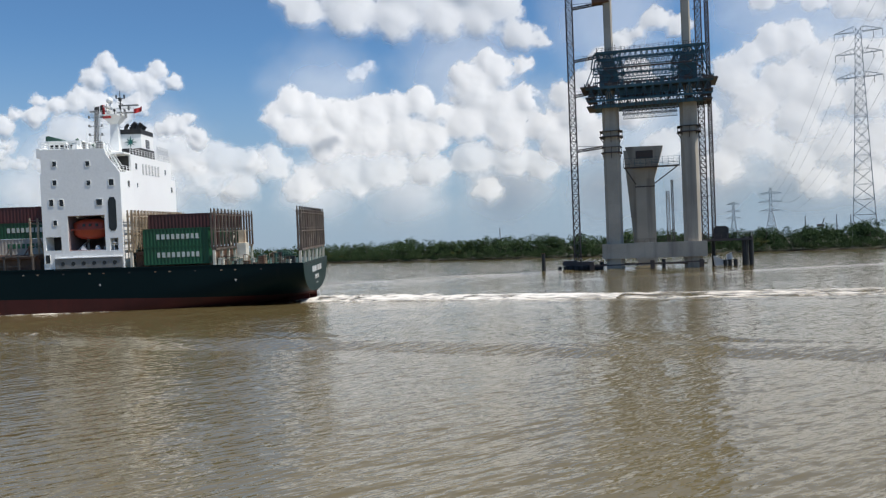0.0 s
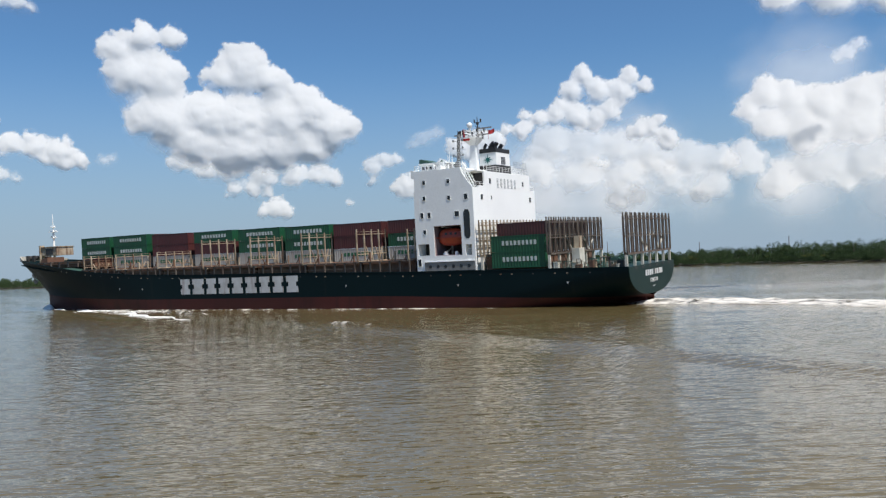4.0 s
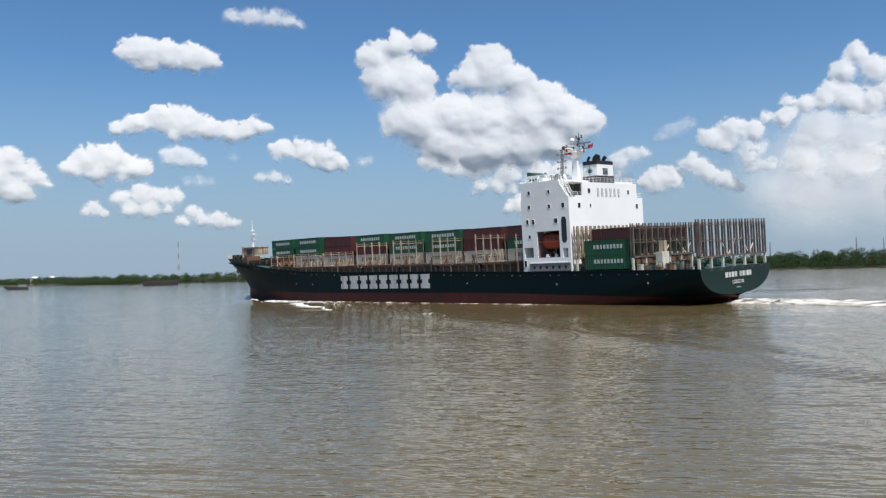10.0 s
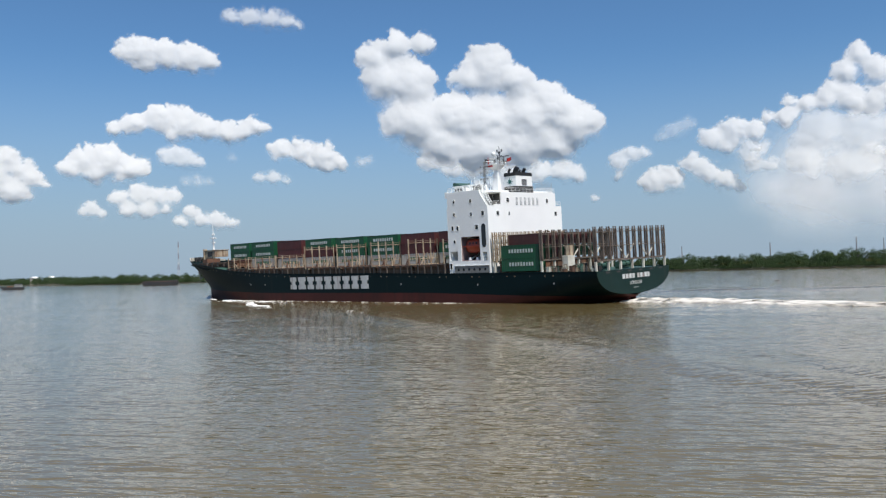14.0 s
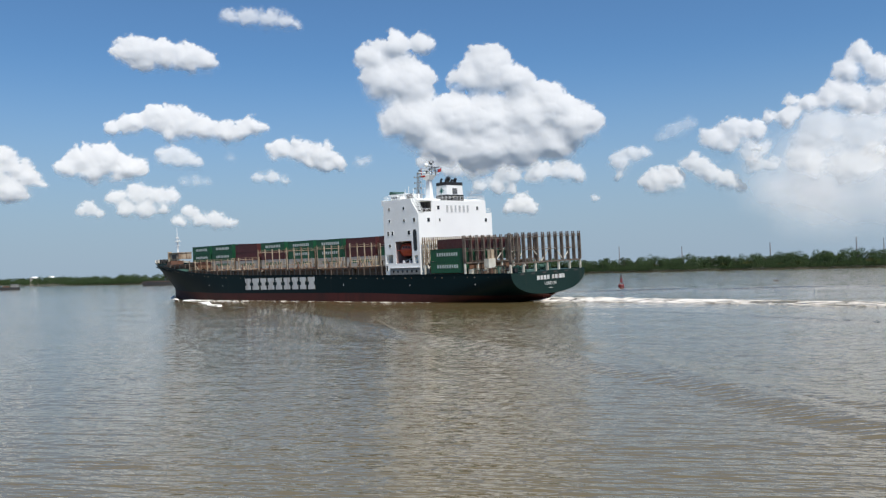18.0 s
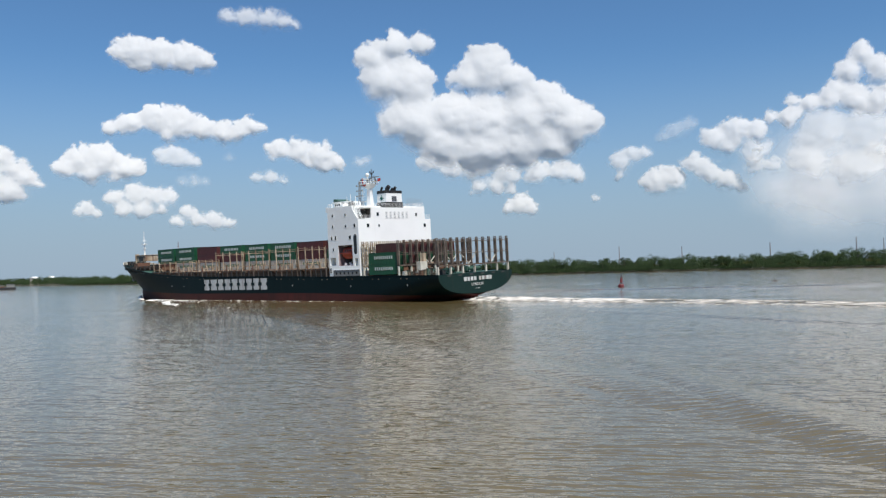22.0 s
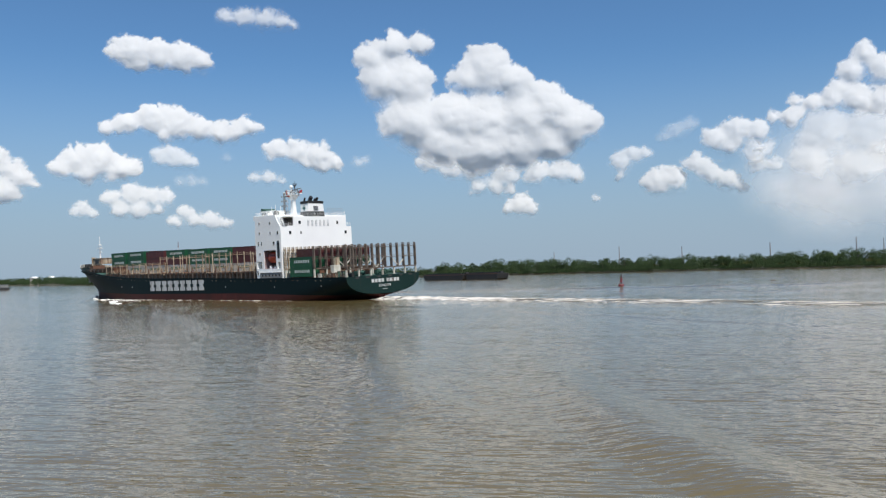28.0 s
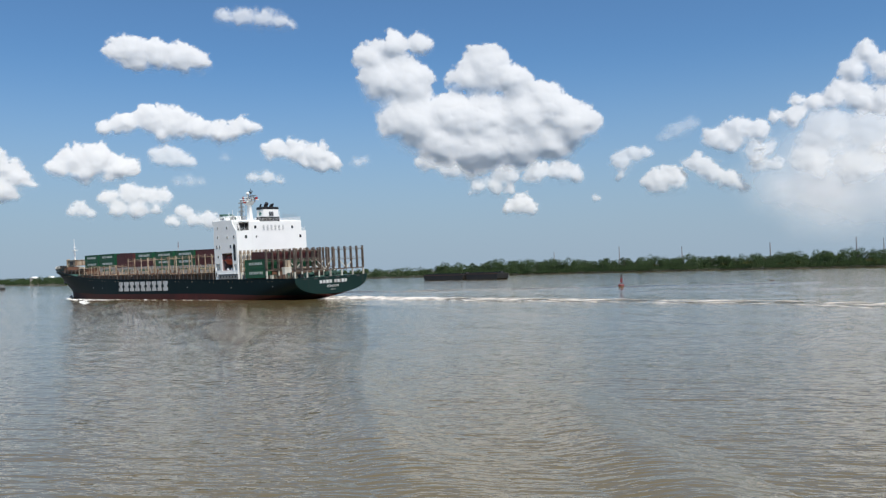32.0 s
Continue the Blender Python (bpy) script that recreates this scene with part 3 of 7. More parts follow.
heap([(49.8, 15.3, 0.86), (51.8, 15.2, 1.13), (53.1, 14.3, 1.13), (52.4, 12.8, 1.52), (50.7, 12.7, 1.68), (53.5, 13.2, 0.76), (45.1, 13.4, 1.59), (46.7, 13.0, 1.14), (43.4, 12.5, 1.37), (45.7, 14.0, 0.98), (40.9, 10.7, 1.83), (39.4, 9.6, 1.67), (42.3, 10.0, 1.92), (38.3, 9.5, 0.76), (41.4, 11.6, 1.06), (50.2, 10.1, 2.09), (47.8, 10.3, 1.85), (45.4, 10.0, 1.93), (51.7, 10.0, 1.16), (48.6, 8.5, 1.79), (45.9, 8.1, 2.10), (43.1, 8.1, 1.93), (40.6, 8.2, 1.38)], 20, 1.0, 1.0)
heap([(49.4, 7.4, 1.01), (47.9, 6.9, 1.09), (46.3, 6.8, 1.17), (44.0, 6.5, 1.09), (42.0, 6.4, 1.01), (40.5, 6.4, 0.96), (39.4, 6.1, 0.69), (44.8, 5.4, 0.78), (46.0, 5.4, 0.59), (43.8, 5.3, 0.55)], 20, 0.85, 1.5)
heap([(43.2, 4.3, 0.62), (42.5, 4.0, 0.43), (44.0, 4.0, 0.35)], 20, 0.9, 1.1)
heap([(68.9, 14.5, 1.10), (67.3, 14.4, 1.15), (65.7, 14.3, 1.10), (64.5, 14.0, 0.86), (69.7, 14.4, 0.72), (68.6, 13.6, 0.62), (65.4, 13.6, 0.57)], 20, 1.0, 1.0)
heap([(62.9, 16.9, 0.46), (61.6, 16.9, 0.61), (60.3, 16.9, 0.65), (59.1, 16.8, 0.51), (58.4, 16.5, 0.26)], 20, 0.75, 2.0)
heap([(70.4, 9.6, 0.59), (69.2, 9.9, 0.95), (67.6, 10.3, 1.17), (66.2, 10.0, 1.15), (64.7, 9.6, 0.95), (63.3, 9.4, 0.85), (61.4, 9.8, 0.82), (62.3, 9.4, 0.67), (66.9, 9.3, 0.72), (67.3, 11.3, 0.32)], 20, 1.0, 1.0)
heap([(59.9, 8.4, 0.87), (58.4, 8.2, 0.99), (56.9, 8.0, 1.04), (55.8, 7.3, 0.66), (56.7, 7.2, 0.58), (57.7, 7.4, 0.46)], 20, 0.95, 1.1)
heap([(72.3, 7.6, 1.03), (70.9, 7.6, 1.22), (69.6, 7.1, 1.06), (73.1, 7.0, 0.75), (71.6, 6.6, 0.76), (70.1, 6.4, 0.60), (68.8, 6.8, 0.39)], 20, 1.0, 1.0)
heap([(76.6, 7.4, 0.81), (76.0, 6.9, 0.72), (75.4, 6.3, 0.83), (76.5, 5.5, 0.92), (74.7, 6.1, 0.43), (76.0, 5.1, 0.56), (77.7, 6.2, 1.28), (77.3, 7.2, 0.80)], 20, 1.0, 1.1)
heap([(67.3, 7.9, 0.61), (66.4, 7.8, 0.65), (65.6, 7.5, 0.44)], 20, 0.75, 1.6)
heap([(61.3, 6.5, 0.34), (60.3, 6.5, 0.45), (59.5, 6.3, 0.30)], 20, 0.7, 1.6)
heap([(70.3, 5.1, 0.46), (69.1, 5.3, 0.61), (67.9, 5.2, 0.54), (66.9, 5.2, 0.51), (69.8, 4.3, 0.46), (68.6, 4.3, 0.54), (67.4, 4.4, 0.33)], 20, 0.9, 1.3)
heap([(72.4, 4.3, 0.34), (71.9, 4.4, 0.42), (71.4, 4.1, 0.28)], 20, 0.8, 1.4)
heap([(65.8, 4.2, 0.44), (65.2, 3.7, 0.48), (64.1, 3.6, 0.52), (63.2, 3.4, 0.34), (66.5, 3.5, 0.33)], 20, 0.85, 1.3)
heap([(38.1, 4.5, 0.23)], 20, 0.7, 1.4)
heap([(54.2, 7.4, 0.43), (53.8, 7.6, 0.31)], 20, 0.5, 2.2)
heap([(63.0, 7.8, 0.33)], 20, 0.3, 2.5)
heap([(65.3, 6.2, 0.44), (66.1, 6.2, 0.36), (64.6, 6.2, 0.30)], 20, 0.35, 2.5)
heap([(36.3, 6.8, 0.64), (35.5, 7.3, 0.49), (34.7, 7.4, 0.41), (36.4, 5.9, 0.30)], 20, 0.75, 1.5)
heap([(33.9, 5.4, 0.75), (32.9, 5.4, 0.74), (34.5, 5.2, 0.45)], 20, 0.9, 1.2)
heap([(30.3, 7.9, 0.94), (28.9, 8.4, 1.03), (27.7, 8.3, 0.84), (29.3, 7.5, 0.72), (27.6, 7.2, 0.49)], 20, 0.9, 1.1)
heap([(31.6, 6.4, 0.66), (30.6, 5.8, 0.73), (29.5, 5.2, 0.58), (28.7, 4.8, 0.32)], 20, 0.85, 1.3)
heap([(27.8, 6.1, 0.50), (26.7, 6.0, 0.49)], 20, 0.7, 1.5)
heap([(32.7, 8.6, 0.66), (31.9, 9.0, 0.58), (33.4, 8.3, 0.44)], 20, 0.35, 2.6)
heap([(21.7, 12.3, 0.83), (22.6, 11.4, 0.91), (20.8, 11.4, 1.02), (18.6, 12.1, 0.75), (17.6, 11.4, 0.64), (19.3, 11.2, 1.09), (25.8, 10.1, 0.46), (24.8, 9.7, 0.77), (23.6, 10.0, 1.00), (22.2, 9.6, 1.07), (20.9, 9.4, 0.99), (19.9, 10.0, 1.06), (16.7, 9.1, 0.53), (17.3, 8.5, 0.83), (18.2, 8.4, 0.91), (16.2, 7.6, 0.90), (27.2, 9.0, 0.54), (26.0, 9.0, 0.85)], 3.3, 0.95, 1.1)
heap([(24.1, 7.8, 1.63), (21.7, 7.6, 1.77), (19.4, 7.3, 1.76), (17.1, 6.8, 1.75), (14.9, 6.4, 1.65), (13.1, 6.1, 1.34), (24.9, 6.0, 1.48), (22.2, 5.5, 1.79), (19.1, 5.2, 1.77), (16.1, 4.8, 1.74), (13.5, 4.3, 1.42), (19.6, 3.7, 0.85), (28.1, 6.9, 1.17)], 3.3, 0.68, 2.4)
heap([(17.9, 6.1, 0.76), (16.6, 5.8, 0.68), (21.0, 6.2, 0.70), (19.6, 3.6, 0.70), (18.4, 4.0, 0.61), (14.3, 3.9, 0.68)], 3.3, 0.7, 1.6)
heap([(8.9, 16.0, 1.60), (5.8, 15.8, 1.91), (2.7, 15.4, 1.93), (-0.4, 15.2, 1.79), (-3.2, 15.0, 1.64), (-5.9, 14.0, 1.42), (-7.3, 13.5, 0.63), (-4.4, 16.2, 1.69), (6.5, 17.8, 2.17), (1.8, 17.8, 2.41), (-2.1, 17.8, 2.19), (10.4, 17.1, 1.08)], 1, 0.95, 1.5)
heap([(5.2, 12.1, 0.53), (4.6, 12.5, 0.45), (5.8, 11.8, 0.38)], 1, 0.6, 2.0)
BANK_A = [(9.9, 10.0, 1.13), (11.2, 9.1, 0.90), (8.4, 9.6, 1.33), (6.5, 9.2, 1.45), (4.5, 9.4, 1.30), (2.9, 9.7, 1.19), (1.2, 10.0, 1.31), (-0.2, 9.3, 1.04), (5.0, 7.6, 1.85), (7.7, 7.4, 1.84), (2.2, 7.5, 1.86), (10.0, 8.1, 1.36), (0.3, 7.4, 1.40)]
BANK_B = [(-2.6, 10.7, 1.68), (-1.8, 11.6, 0.99), (-4.2, 11.7, 1.18), (-5.8, 12.1, 0.94), (-3.5, 12.6, 0.83), (-6.1, 9.8, 1.22), (-4.1, 9.2, 1.69), (-2.1, 8.2, 1.55), (-4.8, 7.6, 1.70), (-7.2, 7.9, 1.38)]
BANK_C = [(-15.0, 14.2, 0.89), (-16.3, 13.9, 0.96), (-13.8, 13.6, 0.79), (-12.7, 13.1, 0.80), (-11.3, 12.2, 0.81), (-10.4, 10.7, 1.16), (-8.8, 10.0, 1.13), (-9.5, 8.5, 1.36), (-8.7, 6.4, 1.68), (-11.1, 6.7, 1.67), (-13.8, 10.8, 1.32), (-13.3, 8.6, 1.48)]
heap(BANK_A + BANK_B + BANK_C, 1, 1.0, 1.4)
heap([(7.0, 5.4, 1.85), (3.9, 5.3, 2.02), (0.7, 5.2, 1.72), (-2.4, 5.9, 1.56), (-4.8, 5.7, 1.71), (11.6, 5.8, 1.59), (9.4, 4.3, 1.61), (5.5, 4.0, 1.17), (-3.1, 3.6, 1.33), (-7.1, 5.2, 1.55)], 1, 0.8, 2.0)
heap([(-19.9, 10.3, 1.54), (-21.0, 11.3, 1.04), (-22.3, 12.1, 1.29), (-23.7, 12.3, 1.27), (-21.2, 8.4, 1.67), (-23.3, 9.5, 1.63), (-25.3, 10.8, 1.25), (-24.9, 8.7, 1.47), (-23.8, 7.0, 1.70), (-26.5, 10.9, 1.23), (-28.1, 10.4, 1.15), (-27.7, 8.1, 1.62), (-29.6, 8.8, 1.57)], 1, 0.9, 1.3)
heap([(-20.8, 6.2, 1.83), (-25.7, 5.5, 1.81), (-28.2, 5.3, 1.75), (-23.1, 4.9, 1.66), (-19.0, 4.5, 1.66), (-24.7, 3.0, 1.50), (-27.5, 2.8, 1.51), (-17.7, 7.6, 1.59), (-15.4, 5.9, 1.63)], 1, 0.75, 2.2)
heap([(-26.7, 13.8, 1.09), (-24.7, 14.2, 0.85), (-21.8, 14.7, 1.01), (-28.0, 13.4, 1.07), (-23.4, 14.9, 0.99), (-29.7, 14.0, 1.53)], 1, 0.85, 1.5)


# ---- the ship's way ----
NEAR = 0.955         # her scale on the plan


def ship_at(t):
    """She steams away along the river and turns slowly."""
    x = ((-0.000100832 * t + 0.00199912) * t - 5.79259) * t - 20.5477
    y = (((2.14355e-05 * t - 0.0014432) * t + 0.0179171) * t + 0.0997188) * t + 142.074
    w = ((-4.13461e-05 * t - 0.00193821) * t + 0.325515) * t + 180.874
    # she lists a little towards her port side
    return pose(0, 0, EYE) @ Matrix.Scale(NEAR, 4) @ pose(x, y + 0.3, 0.0305 * (y - 142) - EYE, 1.75) @ pose(0, 0, 0, 0, 0, w)


TIMES = [float(t) for t in range(0, 33, 2)]
def sea_at(t):
    """The ship's place on level water, for her bow wave and swell."""
    m = ship_at(t)
    return pose(m.translation.x, m.translation.y, 0, 0, 0, math.degrees(m.to_euler().z))


moving = []          # things that travel with the ship: object and its pose on board
running = []         # waves that run with her


def aboard(ob, m):
    ob.matrix_basis = ship_at(0) @ m
    moving.append((ob, m))
    return ob


# ---- container ship ----
def ball(levels):
    bm = bmesh.new()
    bmesh.ops.create_icosphere(bm, subdivisions=levels, radius=1.0)
    v, f = np.array([x.co[:] for x in bm.verts]), np.array([[x.index for x in q.verts] for q in bm.faces])
    bm.free()
    return v, f


BALLS = {2: ball(2)}


ship = thing("container_ship", "dark green container ship with a tall white deckhouse under way", "ship")
aboard(ship, Matrix.Identity(4))

DECK_X = (0, 45, 70, 100, 120, 134, 142, 150, 160, 170, 182)
DECK_Z = (6.5, 6.9, 7.5, 7.9, 8.5, 9.4, 10.2, 11.2, 12.2, 13.0, 13.5)
BEAM = 14.0


def deck_z(x):
    return float(np.interp(x, DECK_X, DECK_Z))


def stem_x(z):
    return 170.0 + 12.0 * max(0.0, (z - 3.6) / 9.9) ** 1.12 if z > 0 else 170.0 - 0.3 * z


def half_beam(x, z):
    """Half the ship's breadth at a place along her and a height."""
    zd = deck_z(x)
    u = min(1.0, max(0.0, (x - 1.5) / 42.0))
    zb = 1.3 - 5.8 * u ** 0.8
    if z <= zb:
        return 0.0
    n = 2.4 + 9.0 * u ** 1.5
    y = (BEAM + 0.4 * (1 - u)) * (1 - min(1.0, max(0.0, (zd - z) / (zd - zb))) ** n) ** (1 / n)
    start = 108.0
    if x > start:
        end = stem_x(z)
        s = min(1.0, (x - start) / (end - start))
        p = 1.9 + 2.3 * max(0.0, min(1.0, z / 12.0)) ** 1.2
        y *= max(0.0, 1 - s ** p)
    return y


def red_line(x):
    return float(np.interp(x, (0, 20, 50, 115, 150, 170), (1.35, 1.8, 2.5, 2.65, 3.2, 3.7)))


def hull():
    xs = [1.5 + 2 * i for i in range(22)] + list(np.arange(46, 108, 6.0)) + list(np.arange(108, 168, 3.0)) + list(np.arange(168, 182.1, 1.0))
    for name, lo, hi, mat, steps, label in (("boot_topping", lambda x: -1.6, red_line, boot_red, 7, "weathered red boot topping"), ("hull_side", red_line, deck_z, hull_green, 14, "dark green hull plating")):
        for side in (1, -1):
            g = Shape()
            rows = []
            for x in xs:
                a, b = lo(x), hi(x)
                row = []
                for i in range(steps + 1):
                    z = a + (b - a) * i / steps
                    xx = min(x, stem_x(z))
                    row.append((xx, side * half_beam(xx, z), z))
                rows.append(row)
            g.grid(rows)
            part(name, g, mat, ship, label if side == 1 else "", smooth=True)
    # transom: the flat, rounded stern plate
    g = Shape()
    ring = []
    for i in range(25):
        z = 1.3 + (deck_z(1.5) - 1.3) * (1 - math.cos(math.pi * i / 48)) ** 1.0 if i < 24 else deck_z(1.5)
        ring.append((half_beam(1.5, z), z))
    outline = [(y, z) for y, z in ring] + [(-y, z) for y, z in ring[::-1]]
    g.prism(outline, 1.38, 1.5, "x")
    plate = part("transom", g, transom_sunlit_green, ship, "rounded grey-green stern plate, lightened as if sunlit")
    sk = Shape()
    sk.prism([(2.7, -1.6), (18, -1.6), (18, 1.6), (3.3, 1.6), (2.7, 1.0)], -1.3, 1.3, "y")
    part("skeg", sk, boot_red, ship)
    # deck, bulwark rail and forecastle
    g = Shape()
    g.grid([[(x, s * max(0.0, half_beam(x, deck_z(x)) - 0.15), deck_z(x) - (0.12 if x < 150 else 1.3)) for s in (-1, 0, 1)] for x in xs if x < 181])
    part("deck", g, deck_green, ship, smooth=True)
    for side in (1, -1):
        g = Shape()
        pts = [(x, side * (half_beam(x, deck_z(x)) - 0.02), deck_z(x)) for x in xs if x < 181.5]
        for a, b in zip(pts, pts[1:]):
            g.bar(a, b, 0.16)
        part("sheer_strake", g, hull_green, ship)
    for side in (1, -1):
        g = Shape()
        rows = []
        for x in np.arange(170.5, 182.0, 0.75):
            y = side * max(0.03, half_beam(min(x, 181.9), deck_z(x)))
            up = 0.35 + 0.75 * min(1.0, (x - 170.5) / 5.0)
            rows.append([(x, y, deck_z(x) - 0.1), (x + 0.1, y + 0.06 * side, deck_z(x) + up), (x + 0.1, y - 0.3 * side, deck_z(x) + up), (x, y - 0.3 * side, deck_z(x) - 0.1)])
        g.grid(rows)
        part("bow_bulwark", g, cream_pale, ship, "rusty cream bulwark at the bow")
        # anchor in its hawse, with the scuffed plate round it
        x, z = 172.2, 9.0
        y = side * half_beam(x, z)
        g = Shape()
        g.tube((x, y - 0.5 * side, z + 0.2), (x + 0.1, y + 0.35 * side, z - 0.1), 0.75, 12, 0.62)
        hw = part("hawse_pipe", g, grey_paint, ship, "scuffed grey hawse pipe")
        g = Shape()
        g.bar((x, y + 0.2 * side, z), (x - 0.1, y + 0.25 * side - 0.5 * side, z - 2.0), 0.26)
        g.bar((x - 1.0, y - 0.2 * side, z - 1.3), (x - 0.1, y - 0.2 * side, z - 2.1), 0.34)
        g.bar((x + 0.8, y - 0.2 * side, z - 1.3), (x - 0.1, y - 0.2 * side, z - 2.1), 0.34)
        part("anchor", g, grey_paint, hw, "grey stockless anchor")
    return plate


transom = hull()


def hull_marks():
    # the owner's mark: nine plain white blocks on the side
    x = 104.0
    for w in (3.1, 3.7, 3.1, 3.3, 3.3, 3.3, 3.1, 3.1, 3.3):
        g = Shape()
        z0, z1 = 3.65, 7.0
        y = BEAM + 0.02
        for a, c, inset in ((z0, z0 + 1.2, 0.0), (z0 + 1.2, z1 - 1.2, 0.5), (z1 - 1.2, z1, 0.0)):
            g.box(x - w - 0.3 + inset, x - 0.6 - inset, y - 0.1, y + 0.02, a, c)
        part("side_mark", g, letter_white, ship, "plain white block of the painted side mark")
        x -= w + 0.55
    # stern name as plain bars, port of registry lettered
    x = 1.36
    for i, (y0, y1) in enumerate(((5.1, 4.1), (3.8, 2.8), (2.5, 1.6), (1.3, 0.35), (-0.7, -1.6), (-1.9, -2.8), (-3.0, -3.3), (-3.6, -4.6), (-4.8, -5.7))):
        g = Shape()
        g.box(x - 0.03, x + 0.03, y1, y0, 4.55, 5.5)
        part("name_bar", g, letter_white, transom, "plain white bar of the stern name")
    cu = bpy.data.curves.new("port_text", "FONT")
    cu.body, cu.size, cu.extrude, cu.align_x = "LONDON", 1.05, 0.02, "CENTER"
    tmp = bpy.data.objects.new("port_text", cu)
    me = bpy.data.meshes.new_from_object(tmp)
    bpy.data.objects.remove(tmp)
    me.materials.append(letter_white)
    me.transform(pose(1.36, 0, 3.25, 90, 0, -90))
    part("port_lettering", me, letter_white, transom, "white painted port of registry")
    g = Shape()
    g.box(1.33, 1.39, -0.9, 0.9, 2.5, 2.62)
    part("load_mark", g, letter_white, transom)
    for y in (-10.5, -6.5, -2.2, 2.2, 6.5, 10.5):
        g = Shape()
        g.prism([(y - 0.6, 5.95), (y + 0.6, 5.95), (y + 0.75, 6.15), (y + 0.6, 6.35), (y - 0.6, 6.35), (y - 0.75, 6.15)], 1.34, 1.4, "x")
        part("fairlead", g, dark_steel, transom)
    # small white draught and tug marks along the side, scuppers under the rail
    for xx, z in ((12, 4.2), (33, 4.2), (58, 4.6), (116, 5.0), (124, 5.2)):
        g = Shape()
        y = half_beam(xx, z)
        g.prism([(xx - 0.2, z + 0.2), (xx + 0.2, z + 0.2), (xx, z - 0.22)], y - 0.05, y + 0.03, "y")
        part("tug_mark", g, letter_white, ship)
    for i in range(44):
        xx = 8 + i * 3.4 + 0.7 * math.sin(i * 2.1)
        z = deck_z(xx) - 0.75
        y = half_beam(xx, z)
        g = Shape()
        g.box(xx - 0.16, xx + 0.16, y - 0.1, y + 0.02, z - 0.1, z + 0.1)
        part("scupper", g, cream_steel if i % 3 else dark_steel, ship)


hull_marks()


def deckhouse():
    zf = 6.6
    g = Shape()
    g.box(29.2, 41.5, -13.9, 6.0, 7.6, 21.7)                       # inner block
    house = part("superstructure", g, white_paint, ship, "white painted steel deckhouse")
    y0, y1 = 6.0, 13.9                                              # side block with the boat recess cut out
    blocks = [("house_base", (29.2, 41.5, -13.9, 13.88, zf, 7.6))]
    for x0, x1, z0, z1 in ((37.6, 41.5, 11.9, 21.7), (29.2, 37.6, 15.1, 21.7), (29.2, 31.9, 11.5, 15.1), (29.2, 31.9, 7.6, 9.6), (31.9, 37.6, 7.6, 9.65), (37.6, 38.7, 7.6, 11.9), (41.1, 41.5, 7.6, 11.9), (38.7, 41.1, 7.6, 9.8), (31.2, 31.9, 9.6, 11.5), (29.2, 29.9, 9.6, 11.5)):
        blocks.append(("side_wall_panel", (x0, x1, y0, y1, z0, z1)))
    blocks += [("recess_wall", (37.6, 41.5, 6.0, 11.0, 9.8, 11.9)), ("bridge_deck", (31.5, 41.3, -13.9, 13.9, 21.7, 25.4)), ("aft_upper_block", (29.2, 31.5, -11.6, 9.0, 21.7, 24.8)),
               ("balcony_floor", (29.2, 29.6, 9.0, 11.3, 21.7, 22.0)), ("bridge_visor", (41.3, 41.9, -13.9, 13.9, 24.2, 25.6))]
    for name, size in blocks:
        s = Shape()
        s.box(*size)
        part(name, s, white_paint, house)
    g = Shape()
    g.prism([(31.5, 25.4), (31.5, 21.7), (29.3, 21.7), (31.2, 24.4)], 13.6, 13.9, "y")
    part("wing_bracket", g, white_paint, house)
    # port side windows: place along, height, width, tall
    for x, z, w, h in ((39.2, 23.2, 0.6, 0.75), (34.1, 23.1, 0.6, 0.75), (39.3, 20.3, 0.6, 0.75), (34.1, 20.1, 0.6, 0.75), (30.6, 20.1, 0.75, 0.95), (39.95, 17.2, 0.65, 1.0), (38.4, 17.15, 0.65, 1.0),
                       (32.6, 17.1, 0.9, 0.95), (39.5, 14.1, 0.6, 0.75), (40.9, 8.5, 0.7, 1.3)):
        window(house, "y", 13.9, x, z, w, h)
    # no hole is cut: a dark plate stands for the tall opening's shade
    g = Shape()
    out = []
    for i in range(16):
        a = 2 * math.pi * i / 16
        out.append((30.65 + 0.62 * max(-1, min(1, 1.4 * math.cos(a))), 15.2 + 2.6 * max(-1, min(1, 1.12 * math.sin(a)))))
    g.prism(out, 13.86, 13.93, "y")
    part("tall_side_opening", g, pane_dark, house, "dark plate for the shade of a tall opening with rounded ends")
    # linings inside the openings, their colours darkened to stand for the shade there
    g = Shape()
    g.box(31.9, 37.6, 6.02, 6.1, 9.65, 15.1)
    g.box(31.9, 31.98, 6.1, 13.75, 9.65, 15.1)
    g.box(37.52, 37.6, 6.1, 13.75, 9.65, 15.1)
    g.box(31.98, 37.52, 6.1, 13.75, 15.02, 15.1)
    g.box(31.98, 37.52, 6.1, 13.75, 9.65, 9.75)
    part("boat_bay_lining", g, bay_shade_maroon, house, "maroon lining of the boat bay, darkened to stand for shade")
    # dark sheets at the back stand in for shade in the door recesses
    g = Shape()
    g.box(29.9, 31.2, 11.0, 11.1, 9.6, 11.5)
    part("door_recess_back", g, dark_steel, house)
    g = Shape()
    g.box(38.7, 41.1, 11.02, 11.1, 9.8, 11.9)
    part("door_recess_back", g, dark_steel, house)
    for x in (30.2, 30.85):
        g = Shape()
        g.box(x - 0.05, x + 0.05, 13.2, 13.3, 9.6, 11.5)
        g.box(29.9, 31.2, 13.2, 13.3, 10.4 + (x - 30.2) * 0.4, 10.5 + (x - 30.2) * 0.4)
        part("recess_rail", g, white_paint, house)
